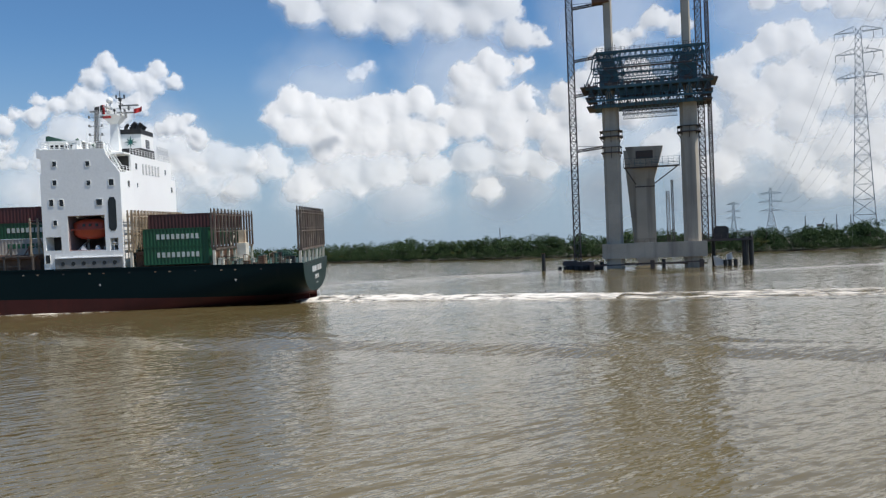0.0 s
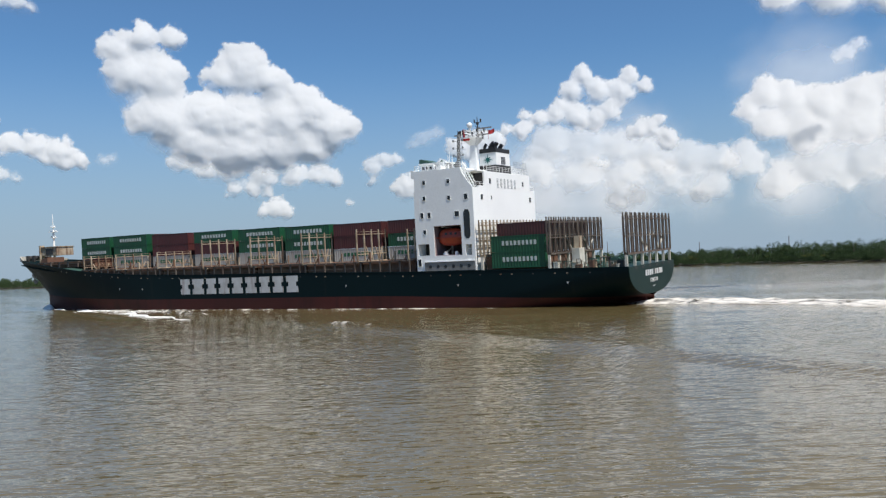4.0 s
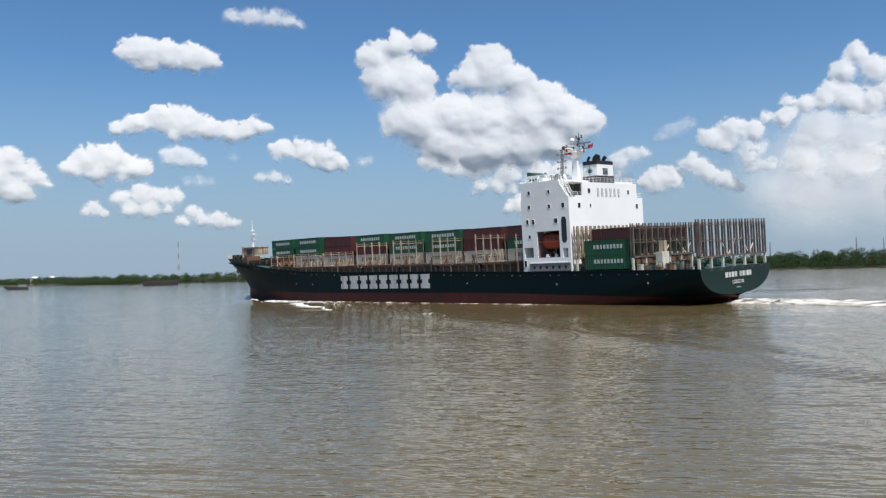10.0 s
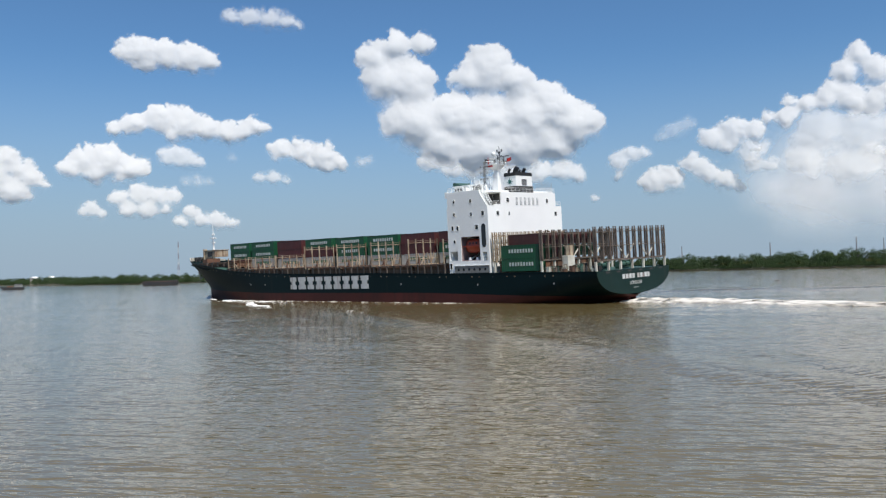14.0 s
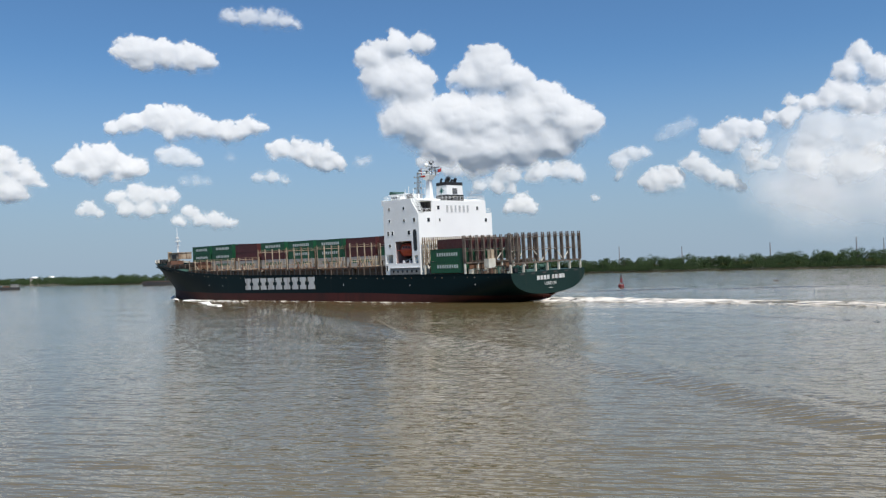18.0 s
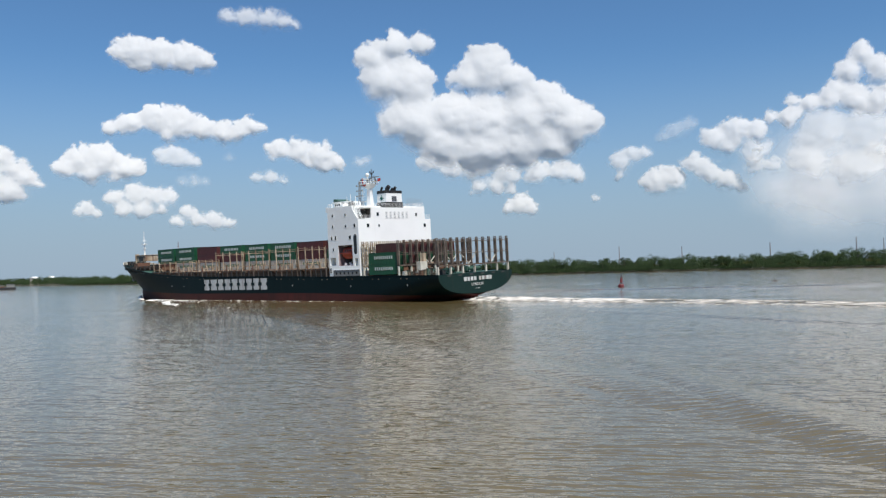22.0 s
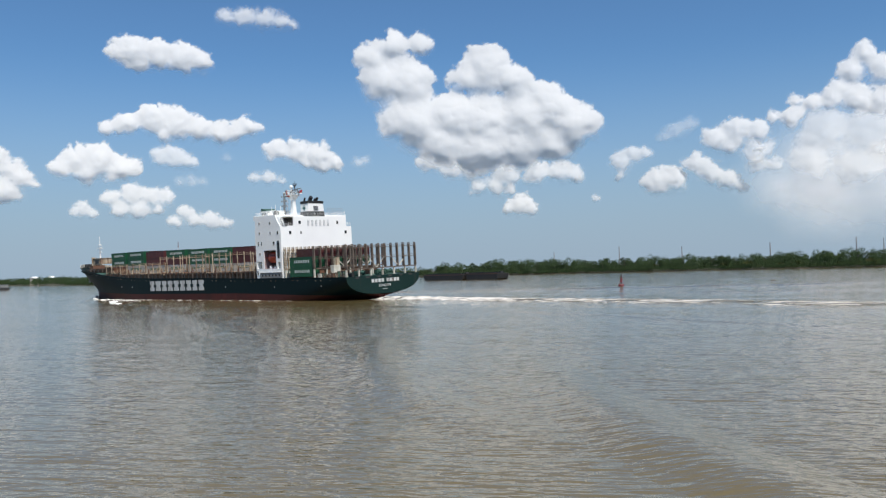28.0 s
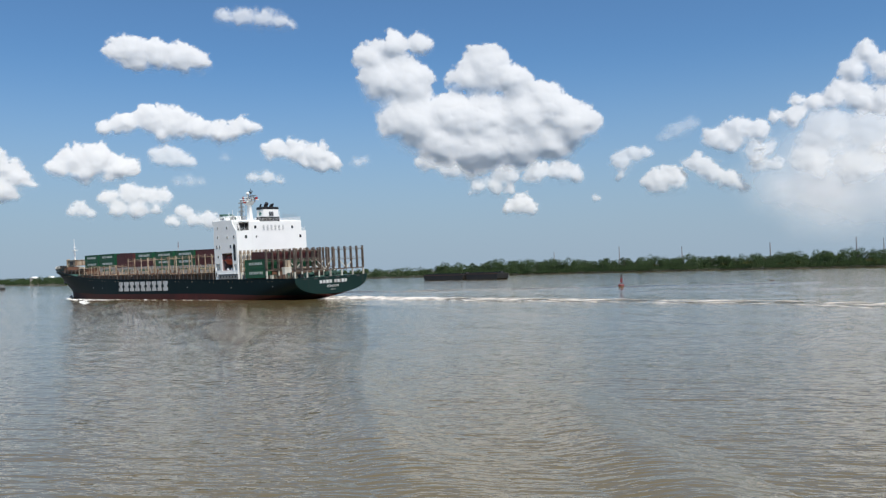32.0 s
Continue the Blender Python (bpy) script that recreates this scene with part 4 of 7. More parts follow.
    # balcony under the bridge wing: dark panels imitate its shade; the wing's overhang
    g = Shape()
    g.box(31.44, 31.5, 9.1, 11.9, 22.0, 24.5)
    part("balcony_door_recess", g, dark_steel, house, "dark panel standing for the shade behind the aft balcony")
    g = Shape()
    g.box(29.3, 31.6, 8.9, 11.6, 24.7, 24.95)
    part("balcony_roof", g, white_paint, house)
    g = Shape()
    g.box(29.5, 31.4, 9.0, 9.07, 22.0, 24.5)
    part("balcony_door_recess", g, dark_steel, house, "dark panel standing for the shade behind the aft balcony")
    # aft face windows
    for y, z, w, h in ((6.7, 23.0, 0.9, 0.95), (-8.1, 22.9, 0.75, 0.9), (10.4, 20.0, 0.9, 0.95), (6.4, 19.95, 0.5, 0.7), (-11.4, 19.85, 0.9, 0.95)):
        window(house, "x", 29.2, y, z, w, h)
    for i in range(6):
        y = 3.4 - i * 1.55
        g = Shape()
        g.box(29.14, 29.22, y - 0.33, y + 0.33, 21.9, 23.6)
        lou = part("louvre", g, zinc, house, "grey slatted vent")
        for k in range(6):
            s = Shape()
            s.box(29.08, 29.15, y - 0.3, y + 0.3, 22.0 + k * 0.27, 22.12 + k * 0.27)
            part("slat", s, white_paint, lou)
    # grey side walk along the foot of the house, with round ports
    g = Shape()
    g.box(29.4, 39.8, 13.92, 14.0, 6.7, 8.55)
    walk_plate = part("side_walk", g, grey_paint, house, "grey plated side walk with round ports")
    g = Shape()
    g.box(29.4, 39.8, 13.92, 14.12, 8.55, 8.65)
    part("walk_rim", g, white_paint, walk_plate)
    for i in range(6):
        g = Shape()
        x = 30.6 + i * 1.6
        g.tube((x, 13.98, 7.7), (x, 14.03, 7.7), 0.32, 10)
        part("port_hole", g, pane_dark, walk_plate)
    g = Shape()
    g.box(29.4, 39.8, 14.0, 14.06, 6.72, 6.95)
    part("walk_shelf", g, dark_steel, walk_plate)
    # wire screen behind the funnel
    g = Shape()
    for i in range(13):
        y = -4.6 - i * 0.5
        g.bar((29.35, y, 24.8), (29.35, y, 27.4 - 0.25 * (i % 3)), 0.045)
    for k in range(5):
        g.bar((29.35, -4.6, 25.2 + k * 0.5), (29.35, -10.6, 25.2 + k * 0.5), 0.04)
    part("wire_screen", g, zinc, house, "grey wire mesh screen")
    # roof: rails, wheelhouse top, mast foot
    rails(house, [(31.6, 13.6), (41.2, 13.6), (41.2, -13.6), (31.6, -13.6)], 25.4)
    rails(house, [(29.3, 8.8), (29.3, -11.4), (31.5, -11.4)], 24.8)
    rails(house, [(29.3, 13.7), (29.3, 9.1)], 21.7)
    rails(house, [(29.3, -11.7), (29.3, -13.7), (31.4, -13.7)], 21.7)
    for i in range(7):
        g = Shape()
        g.box(31.0 - i * 0.28, 31.25 - i * 0.28, 12.2, 13.3, 25.1 - i * 0.52, 25.2 - i * 0.52)
        part("stair_tread", g, white_paint, house)
    g = Shape()
    for y in (12.2, 13.3):
        g.bar((31.4, y, 25.4), (29.5, y, 21.75), 0.16)
        g.bar((31.4, y, 26.4), (29.5, y, 22.75), 0.09)
    part("stair_stringer", g, white_paint, house)
    g = Shape()
    g.box(36.0, 41.0, 5.0, 11.5, 25.4, 26.7)
    g.box(35.5, 41.3, 4.6, 11.9, 26.7, 26.95)
    cab = part("upper_bridge", g, white_paint, house, "small white upper bridge")
    for i in range(6):
        window(cab, "y", 11.5, 36.5 + i * 0.8, 26.1, 0.55, 0.6)
    g = Shape()
    g.prism([(38.4, 26.95), (41.5, 26.95), (41.5, 27.75), (41.0, 27.85)], 7.0, 11.3, "y")
    part("bridge_canopy", g, deck_green, house, "faded green sloping canopy")
    gg = random.Random(33)
    for i in range(14):
        x, y = gg.uniform(32.4, 38.5), gg.uniform(8.5, 13.0)
        w, h = gg.uniform(0.15, 0.45), gg.uniform(0.5, 1.5)
        g = Shape()
        if i % 2:
            g.box(x - w, x + w, y - w, y + w, 25.4, 25.4 + h)
            g.box(x - w * 0.6, x + w * 0.6, y - w * 0.6, y + w * 0.6, 25.4 + h, 25.6 + h)
        else:
            g.tube((x, y, 25.4), (x, y, 25.4 + h), 0.1, 8)
            g.tube((x, y, 25.4 + h), (x + 0.3, y, 25.75 + h), 0.22, 8, 0.26)
        part("roof_fitting" if i % 2 else "cowl_vent", g, (white_paint, white_paint, deck_green, grey_paint)[i % 4], house)
    for x, y, h in ((36.2, 8, 1.4), (35.4, 10.5, 1.8), (34.6, 12.5, 1.0), (38, 2, 2.0), (34, -6, 2.6), (36.5, -9, 1.6)):
        g = Shape()
        g.tube((x, y, 25.4), (x, y, 26.9 + h), 0.06, 5)
        g.tube((x, y, 25.4), (x, y, 26.2), 0.22, 8, 0.16)
        part("whip_aerial", g, white_paint, house)
    return house


def window(parent, axis, face, a, z, w, h):
    g, p = Shape(), Shape()
    s = 1 if axis == "y" else -1
    for u0, u1, z0, z1 in ((a - w / 2 - 0.05, a - w / 2, z - h / 2, z + h / 2), (a + w / 2, a + w / 2 + 0.05, z - h / 2, z + h / 2), (a - w / 2 - 0.05, a + w / 2 + 0.05, z + h / 2, z + h / 2 + 0.05), (a - w / 2 - 0.05, a + w / 2 + 0.05, z - h / 2 - 0.05, z - h / 2)):
        lo, hi = sorted((face - s * 0.05, face + s * 0.06))
        g.box(u0, u1, lo, hi, z0, z1) if axis == "y" else g.box(lo, hi, u0, u1, z0, z1)
    lo, hi = sorted((face - s * 0.05, face + s * 0.012))
    p.box(a - w / 2, a + w / 2, lo, hi, z - h / 2, z + h / 2) if axis == "y" else p.box(lo, hi, a - w / 2, a + w / 2, z - h / 2, z + h / 2)
    part("window_pane", p, pane_dark, parent, "small dark square window")
    part("window_rim", g, white_paint, parent)


def rails(parent, corners, z, high=1.05, mat=None):
    g = Shape()
    for (ax, ay), (bx, by) in zip(corners, corners[1:]):
        n = max(1, int(math.hypot(bx - ax, by - ay) / 1.3))
        for k in (0.35, 0.7, 1.0):
            g.bar((ax, ay, z + high * k), (bx, by, z + high * k), 0.05)
        for i in range(n + 1):
            x, y = ax + (bx - ax) * i / n, ay + (by - ay) * i / n
            g.bar((x, y, z), (x, y, z + high), 0.06)
    part("guard_rail", g, mat or white_paint, parent)


house = deckhouse()


def topsides():
    # funnel
    g = Shape()
    def ring(z, k):
        return [(29.4 + (1 - k) * 0.6, 3.1 * k), (32.9 - (1 - k) * 0.6, 3.1 * k), (32.9 - (1 - k) * 0.6, -3.1 * k), (29.4 + (1 - k) * 0.6, -3.1 * k)], z
    def stack(z0, k0, z1, k1, mat, name, label):
        s = Shape()
        (a, _), (b, _) = ring(z0, k0), ring(z1, k1)
        s.add([(x, y, z0) for x, y in a] + [(x, y, z1) for x, y in b], [(3, 2, 1, 0), (4, 5, 6, 7), (0, 1, 5, 4), (1, 2, 6, 5), (2, 3, 7, 6), (3, 0, 4, 7)])
        return part(name, s, mat, ship, label)
    stack(24.8, 1.06, 26.3, 1.04, black_paint, "funnel_base", "dark green funnel foot")
    funnel = stack(26.3, 1.0, 28.7, 0.96, white_paint, "funnel", "white funnel with a star mark")
    stack(28.7, 1.0, 29.5, 0.98, black_paint, "funnel_top", "black funnel top")
    for x, y, r, h, lean in ((30.2, 1.6, 0.42, 1.0, -0.5), (30.6, -1.4, 0.42, 0.9, -0.5), (31.6, 0.3, 0.62, 1.2, -0.7), (32.2, 2.0, 0.3, 0.9, -0.4), (32.3, -2.0, 0.3, 0.8, -0.4)):
        s = Shape()
        s.tube((x, y, 29.4), (x, y, 29.5 + h * 0.6), r, 10)
        s.tube((x, y, 29.5 + h * 0.5), (x + lean, y, 29.6 + h), r, 10, r * 0.9)
        part("exhaust_pipe", s, black_paint, ship, "sooty black exhaust pipe")
    s = Shape()
    out = []
    for i in range(16):
        a = math.pi * i / 8
        r = (1.05 if i % 4 == 0 else 0.78) if i % 2 == 0 else 0.3
        out.append((31.15 + r * math.sin(a), 27.35 + r * math.cos(a)))
    s.prism(out, 3.04, 3.14, "y")
    part("funnel_star", s, star_teal, funnel, "plain teal eight-pointed star")
    s = Shape()
    s.box(29.36, 29.5, -0.9, 0.9, 26.5, 27.9)
    v = part("funnel_vent", s, pane_dark, funnel, "dark slatted vent")
    for k in range(5):
        s = Shape()
        s.box(29.3, 29.4, -0.85, 0.85, 26.55 + k * 0.27, 26.65 + k * 0.27)
        part("slat", s, zinc, v)
    # mast
    s = Shape()
    s.add([(32.7, 6.6, 25.4), (34.3, 6.6, 25.4), (34.3, 5.4, 25.4), (32.7, 5.4, 25.4), (32.9, 6.4, 31.4), (33.9, 6.4, 31.4), (33.9, 5.6, 31.4), (32.9, 5.6, 31.4)],
          [(3, 2, 1, 0), (4, 5, 6, 7), (0, 1, 5, 4), (1, 2, 6, 5), (2, 3, 7, 6), (3, 0, 4, 7)])
    mast = part("main_mast", s, white_paint, ship, "tapered white signal mast")
    mast.location.x = -0.9
    s = Shape()
    s.box(32.4, 35.4, 4.4, 7.6, 31.3, 31.5)
    s.bar((33.4, 2.4, 32.0), (33.4, 9.6, 32.0), 0.16)
    s.bar((30.6, 6, 32.6), (33.4, 6, 32.6), 0.16)
    part("mast_platform", s, white_paint, mast)
    s = Shape()
    s.add([(32.7, 6.6, 30.1), (34.1, 6.6, 30.1), (34.1, 5.4, 30.1), (32.7, 5.4, 30.1), (31.9, 7.2, 31.3), (35.2, 7.2, 31.3), (35.2, 4.8, 31.3), (31.9, 4.8, 31.3)],
          [(3, 2, 1, 0), (4, 5, 6, 7), (0, 1, 5, 4), (1, 2, 6, 5), (2, 3, 7, 6), (3, 0, 4, 7)])
    part("mast_head", s, white_paint, mast, "flared white head of the mast")
    for x0, x1, y, z in ((34.6, 37.4, 6.0, 32.1), (29.4, 32.6, 6.2, 32.9), (30.2, 33.6, 5.0, 31.9)):
        s = Shape()
        s.box(x0, x1, y - 0.12, y + 0.12, z, z + 0.22)
        s.tube(((x0 + x1) / 2, y, z - 0.7), ((x0 + x1) / 2, y, z), 0.16, 8)
        part("radar_scanner", s, grey_paint, mast, "grey bar radar scanner")
    for x, y, h in ((32.1, 7.0, 1.9), (35.0, 7.0, 1.5), (35.0, 5.0, 2.2), (32.1, 5.0, 1.4), (33.0, 7.1, 1.1), (34.6, 4.9, 1.2)):
        s = Shape()
        s.tube((x, y, 31.3), (x, y, 31.3 + h), 0.07, 5, 0.05)
        s.box(x - 0.14, x + 0.14, y - 0.14, y + 0.14, 31.3 + h * 0.6, 31.3 + h * 0.6 + 0.4)
        part("mast_lamp", s, dark_steel, mast, "small dark signal lamp on a post")
    rails(mast, [(32.0, 7.1), (35.1, 7.1), (35.1, 4.9), (32.0, 4.9), (32.0, 7.1)], 31.3, 0.9)
    s = Shape()
    lattice(s, (36.1, 7.4, 25.4), (35.8, 7.4, 32.2), 0.55, 0.9, 0.05, 0.35)
    for z in (28.2, 29.6, 31.0):
        s.bar((35.0, 7.4, z), (37.0, 7.4, z), 0.08)
        s.box(34.9, 35.15, 7.25, 7.55, z - 0.1, z + 0.3)
        s.box(36.9, 37.15, 7.25, 7.55, z - 0.1, z + 0.3)
    part("lantern_mast", s, grey_paint, mast, "thin grey lattice lantern mast")
    s = Shape()
    s.tube((34.2, 6, 31.5), (34.2, 6, 32.6), 0.3, 8, 0.24)
    s.box(33.9, 34.5, 4.2, 7.8, 32.6, 32.85)
    part("radar_scanner", s, letter_white, mast)
    s = Shape()
    v, f = BALLS[2]
    s.add([(34.1 + a * 0.55, 6 + b * 0.55, 33.9 + c * 0.55) for a, b, c in v], [tuple(q) for q in f])
    s.tube((34.1, 6, 32.8), (34.1, 6, 33.5), 0.2, 8)
    part("radar_dome", s, white_paint, mast, "white radar dome", smooth=True)
    s = Shape()
    s.box(33.6, 34.9, 4.8, 7.2, 30.9, 31.28)
    s.tube((34.6, 7.4, 31.4), (34.6, 7.4, 33.0), 0.18, 6)
    part("signal_housing", s, flag_red, mast, "red signal housing")
    s = Shape()
    s.tube((32.4, 6, 31.4), (32.4, 6, 35.4), 0.13, 6, 0.06)
    s.bar((31.6, 6, 34.2), (33.0, 6, 34.2), 0.08)
    s.bar((32.4, 5.0, 33.4), (32.4, 7.0, 33.4), 0.1)
    s.box(32.2, 32.6, 5.8, 6.2, 33.8, 34.3)
    s.box(31.6, 31.8, 5.9, 6.1, 34.2, 34.8)
    s.box(32.9, 33.1, 5.9, 6.1, 34.2, 34.8)
    part("top_pole", s, dark_steel, mast, "dark pole with lamps and aerials")
    s = Shape()
    s.tube((35.8, 6.5, 25.4), (35.6, 6.5, 33.0), 0.09, 6, 0.06)
    for z in (28.2, 29.4, 30.6, 31.6):
        s.bar((34.9, 6.5, z), (36.3, 6.5, z), 0.07)
    part("signal_yard", s, white_paint, mast)
    for (x, y, z), mat in (((30.2, 6.0, 31.7), flag_red), ((36.4, 6.5, 32.1), dark_steel)):
        s = Shape()
        rows = []
        for i in range(7):
            u = i / 6
            rows.append([(x - 1.3 * u, y + 0.18 * math.sin(u * 7), z + 0.3 * u - 0.05 * math.sin(u * 5) + dz) for dz in (0, 0.35, 0.75)])
        s.grid(rows)
        s.tube((x + 0.05, y, z - 0.9), (x + 0.05, y, z + 0.9), 0.03, 5)
        part("signal_flag", s, mat, mast, "small flag flying aft", smooth=False)
    # forecastle: foremast, breakwater house, windlass
    s = Shape()
    s.tube((166.8, 0, 12.6), (166.8, 0, 21.3), 0.38, 8, 0.25)
    s.tube((166.8, 0, 21.3), (166.8, 0, 25.8), 0.16, 6, 0.07)
    fm = part("foremast", s, white_paint, ship, "white foremast with a lamp platform")
    for z, w in ((20.8, 0.9), (19.2, 0.6), (22.0, 0.5)):
        s = Shape()
        s.box(166.8 - w, 166.8 + w, -w, w, z, z + 0.12)
        s.box(166.8 - w * 1.3, 166.8 - w * 0.9, -0.2, 0.2, z + 0.1, z + 0.5)
        s.box(166.8 + w * 0.9, 166.8 + w * 1.3, -0.2, 0.2, z + 0.1, z + 0.5)
        part("mast_table", s, white_paint, fm)
    s = Shape()
    s.prism([(161.4, 10.9), (164.8, 11.2), (164.0, 13.4), (161.4, 13.8)], 1.0, 6.0, "y")
    part("breakwater", s, rusty_deck, ship, "rusty dark breakwater")
    s = Shape()
    s.box(163.6, 170.2, -3.6, 1.6, 14.3, 16.6)
    s.box(163.4, 170.4, -3.8, 1.8, 16.6, 16.8)
    st = part("forward_store", s, cream_steel, ship, "rusty brown deck store")
    s = Shape()
    s.box(165.2, 168.2, 1.55, 1.68, 14.6, 16.2)
    part("store_door", s, dark_steel, st, "dark door opening")
    s = Shape()
    s.box(170.2, 170.6, 0.6, 2.0, 11.6, 17.2)
    part("forward_post", s, cream_steel, ship)
    for x in (172.5, 175.0):
        s = Shape()
        s.tube((x, -2.2, 13.9), (x, 2.2, 13.9), 0.65, 10)
        s.box(x - 0.5, x + 0.5, -2.7, -2.2, 12.9, 14.6)
        s.box(x - 0.5, x + 0.5, 2.2, 2.7, 12.9, 14.6)
        part("windlass", s, dark_steel, ship)
    # aft mooring deck
    for x, y in ((8.6, 9.5), (6.4, 4.5), (7.0, -4), (9.0, -9)):
        s = Shape()
        s.tube((x, y - 1.0, 7.35), (x, y + 1.0, 7.35), 0.5, 10)
        s.tube((x, y - 1.15, 7.35), (x, y - 1.0, 7.35), 0.75, 12)
        s.tube((x, y + 1.0, 7.35), (x, y + 1.15, 7.35), 0.75, 12)
        s.box(x - 0.8, x + 0.8, y - 1.4, y + 1.4, 6.4, 6.75)
        s.box(x - 0.5, x + 0.6, y + 1.2, y + 1.8, 6.75, 7.9)
        part("mooring_winch", s, deck_green, ship, "green mooring winch")
    s = Shape()
    s.box(11.2, 12.6, 7.5, 10.0, 6.4, 9.9)
    part("aft_locker", s, cream_pale, ship, "dirty cream deck locker")
    s = Shape()
    s.box(11.6, 12.6, 7.4, 8.6, 9.9, 12.0)
    part("aft_locker", s, cream_steel, ship, "dirty cream deck locker")
    gg = random.Random(21)
    for i in range(34):
        x, y, h = gg.uniform(3.6, 14.6), gg.uniform(9.8, 13.2), gg.uniform(0.4, 1.9)
        w = gg.uniform(0.15, 0.6)
        s = Shape()
        if i % 3 == 0:
            s.tube((x, y, 6.4), (x, y, 6.4 + h), w * 0.5, 8, w * 0.4)
            s.tube((x, y, 6.4 + h), (x, y, 6.5 + h), w * 0.7, 8)
        elif i % 3 == 1:
            s.box(x - w, x + w, y - w, y + w, 6.4, 6.4 + h * 0.7)
            s.box(x - w * 1.1, x + w * 1.1, y - w * 1.1, y + w * 1.1, 6.4 + h * 0.7, 6.5 + h * 0.7)
        else:
            s.bar((x - w * 2, y, 6.4), (x - w * 2, y, 6.4 + h), 0.1)
            s.bar((x + w * 2, y, 6.4), (x + w * 2, y, 6.4 + h), 0.1)
            s.bar((x - w * 2, y, 6.4 + h), (x + w * 2, y, 6.4 + h), 0.1)
        part(("vent_post", "deck_box", "pipe_frame")[i % 3], s, (cream_pale, cream_steel, rusty_deck, dark_steel, deck_green, brown_steel)[gg.randrange(6)], ship)
    rails(ship, [(14.2, 13.7), (3.6, 13.9)], 6.5, mat=cream_steel)


topsides()


def lifeboat():
    b = thing("lifeboat", "orange enclosed lifeboat in its bay on the deckhouse side", "lifeboat")
    s = Shape()
    rows = []
    for i in range(13):
        u = i / 12
        w = 1.25 * (1 - abs(2 * u - 1) ** 2.6) ** 0.6
        k = (1 - abs(2 * u - 1) ** 3.0)
        rows.append([(-2.5 + 5.0 * u, w * math.cos(a) * (1.0 if math.sin(a) < 0 else 0.9), 1.25 * math.sin(a) * (0.55 + 0.45 * k)) for a in [2 * math.pi * j / 14 for j in range(15)]])
    s.grid(rows)
    part("hull", s, orange_boat, b, smooth=True)
    s = Shape()
    s.box(-2.4, 2.4, -1.3, 1.3, -0.12, 0.02)
    part("fender_belt", s, orange_boat, b)
    for x in (-1.2, -0.3, 0.6):
        s = Shape()
        s.box(x - 0.2, x + 0.2, 0.95, 1.12, 0.3, 0.62)
        part("port_light", s, pane_dark, b)
    aboard(b, pose(34.7, 12.3, 13.0) @ Matrix.Diagonal((1.08, 1.0, 1.3, 1)))
    for x in (32.7, 36.6):
        s = Shape()
        s.bar((x, 9.0, 9.7), (x, 9.0, 14.6), 0.3)
        s.bar((x, 9.0, 14.6), (x, 12.6, 14.9), 0.3)
        s.bar((x, 9.0, 11.0), (x, 12.4, 9.9), 0.25)
        part("davit", s, white_paint, house, "white lifeboat davit")
    for x in (33.4, 35.6):
        s = Shape()
        s.prism([(x - 0.4, 9.75), (x + 0.4, 9.75), (x + 0.25, 10.4), (x - 0.05, 10.4)], 12.8, 13.3, "y")
        part("boat_cradle", s, white_paint, house)


lifeboat()


# ---- lashing racks: posts and beams across the deck between the bays ----
def rack(x, z0, z1, y0, y1, step, depth, name, label, mat, props=True, legs=None):
    base = Shape()
    base.box(x - depth / 2, x + depth / 2, min(y0, y1), max(y0, y1), z0 - 0.32, z0)
    r = part(name, base, mat, ship, label)
    n = int(round(abs(y1 - y0) / step))
    for i in range(n + 1):
        y = y0 + (y1 - y0) * i / n
        for dx in ((-depth / 2 + 0.1, depth / 2 - 0.1) if depth > 0.6 else (0,)):
            g = Shape()
            half = 0.15 if mat is brown_steel else 0.12
            g.box(x + dx - half, x + dx + half, y - half, y + half, z0, z1 - 0.5)
            g.box(x + dx - 0.13, x + dx + 0.13, y - 0.16, y + 0.16, z1 - 0.8, z1 - 0.5)
            g.prism([(y - 0.11, z1 - 0.5), (y + 0.11, z1 - 0.5), (y + 0.16, z1 + 0.1), (y + 0.06, z1 + 0.1), (y + 0.02, z1 - 0.25), (y - 0.02, z1 - 0.25), (y - 0.06, z1 + 0.1), (y - 0.16, z1 + 0.1)], x + dx - 0.08, x + dx + 0.08, "x")
            part("post", g, mat, r)
    for k in (0.42, 0.86) if legs else (0.22, 0.86):
        g = Shape()
        z = z0 + (z1 - z0) * k
        for dx in ((-depth / 2 + 0.1, depth / 2 - 0.1) if depth > 0.6 else (0,)):
            g.bar((x + dx, y0, z), (x + dx, y1, z), 0.16)
            g.bar((x + dx, y0, z + 0.5), (x + dx, y1, z + 0.5), 0.07)
        part("cross_beam", g, mat, r)
    if props:
        for a, b in ((0.30, 0.42), (0.62, 0.5)):
            g = Shape()
            g.bar((x, y0 + (y1 - y0) * a, z0 + (z1 - z0) * 0.45), (x, y0 + (y1 - y0) * (a + 0.12), z0), 0.18)
            g.bar((x, y0 + (y1 - y0) * (a + 0.24), z0 + (z1 - z0) * 0.45), (x, y0 + (y1 - y0) * (a + 0.12), z0), 0.18)
            part("brace", g, cream_pale if legs else mat, r)
    if legs is not None:
        for i in range(7):
            y = y0 + (y1 - y0) * i / 6
            g = Shape()
            g.box(x - 0.2, x + 0.2, y - 0.2, y + 0.2, legs, z0 - 0.32)
            part("leg", g, cream_pale, r)
    return r


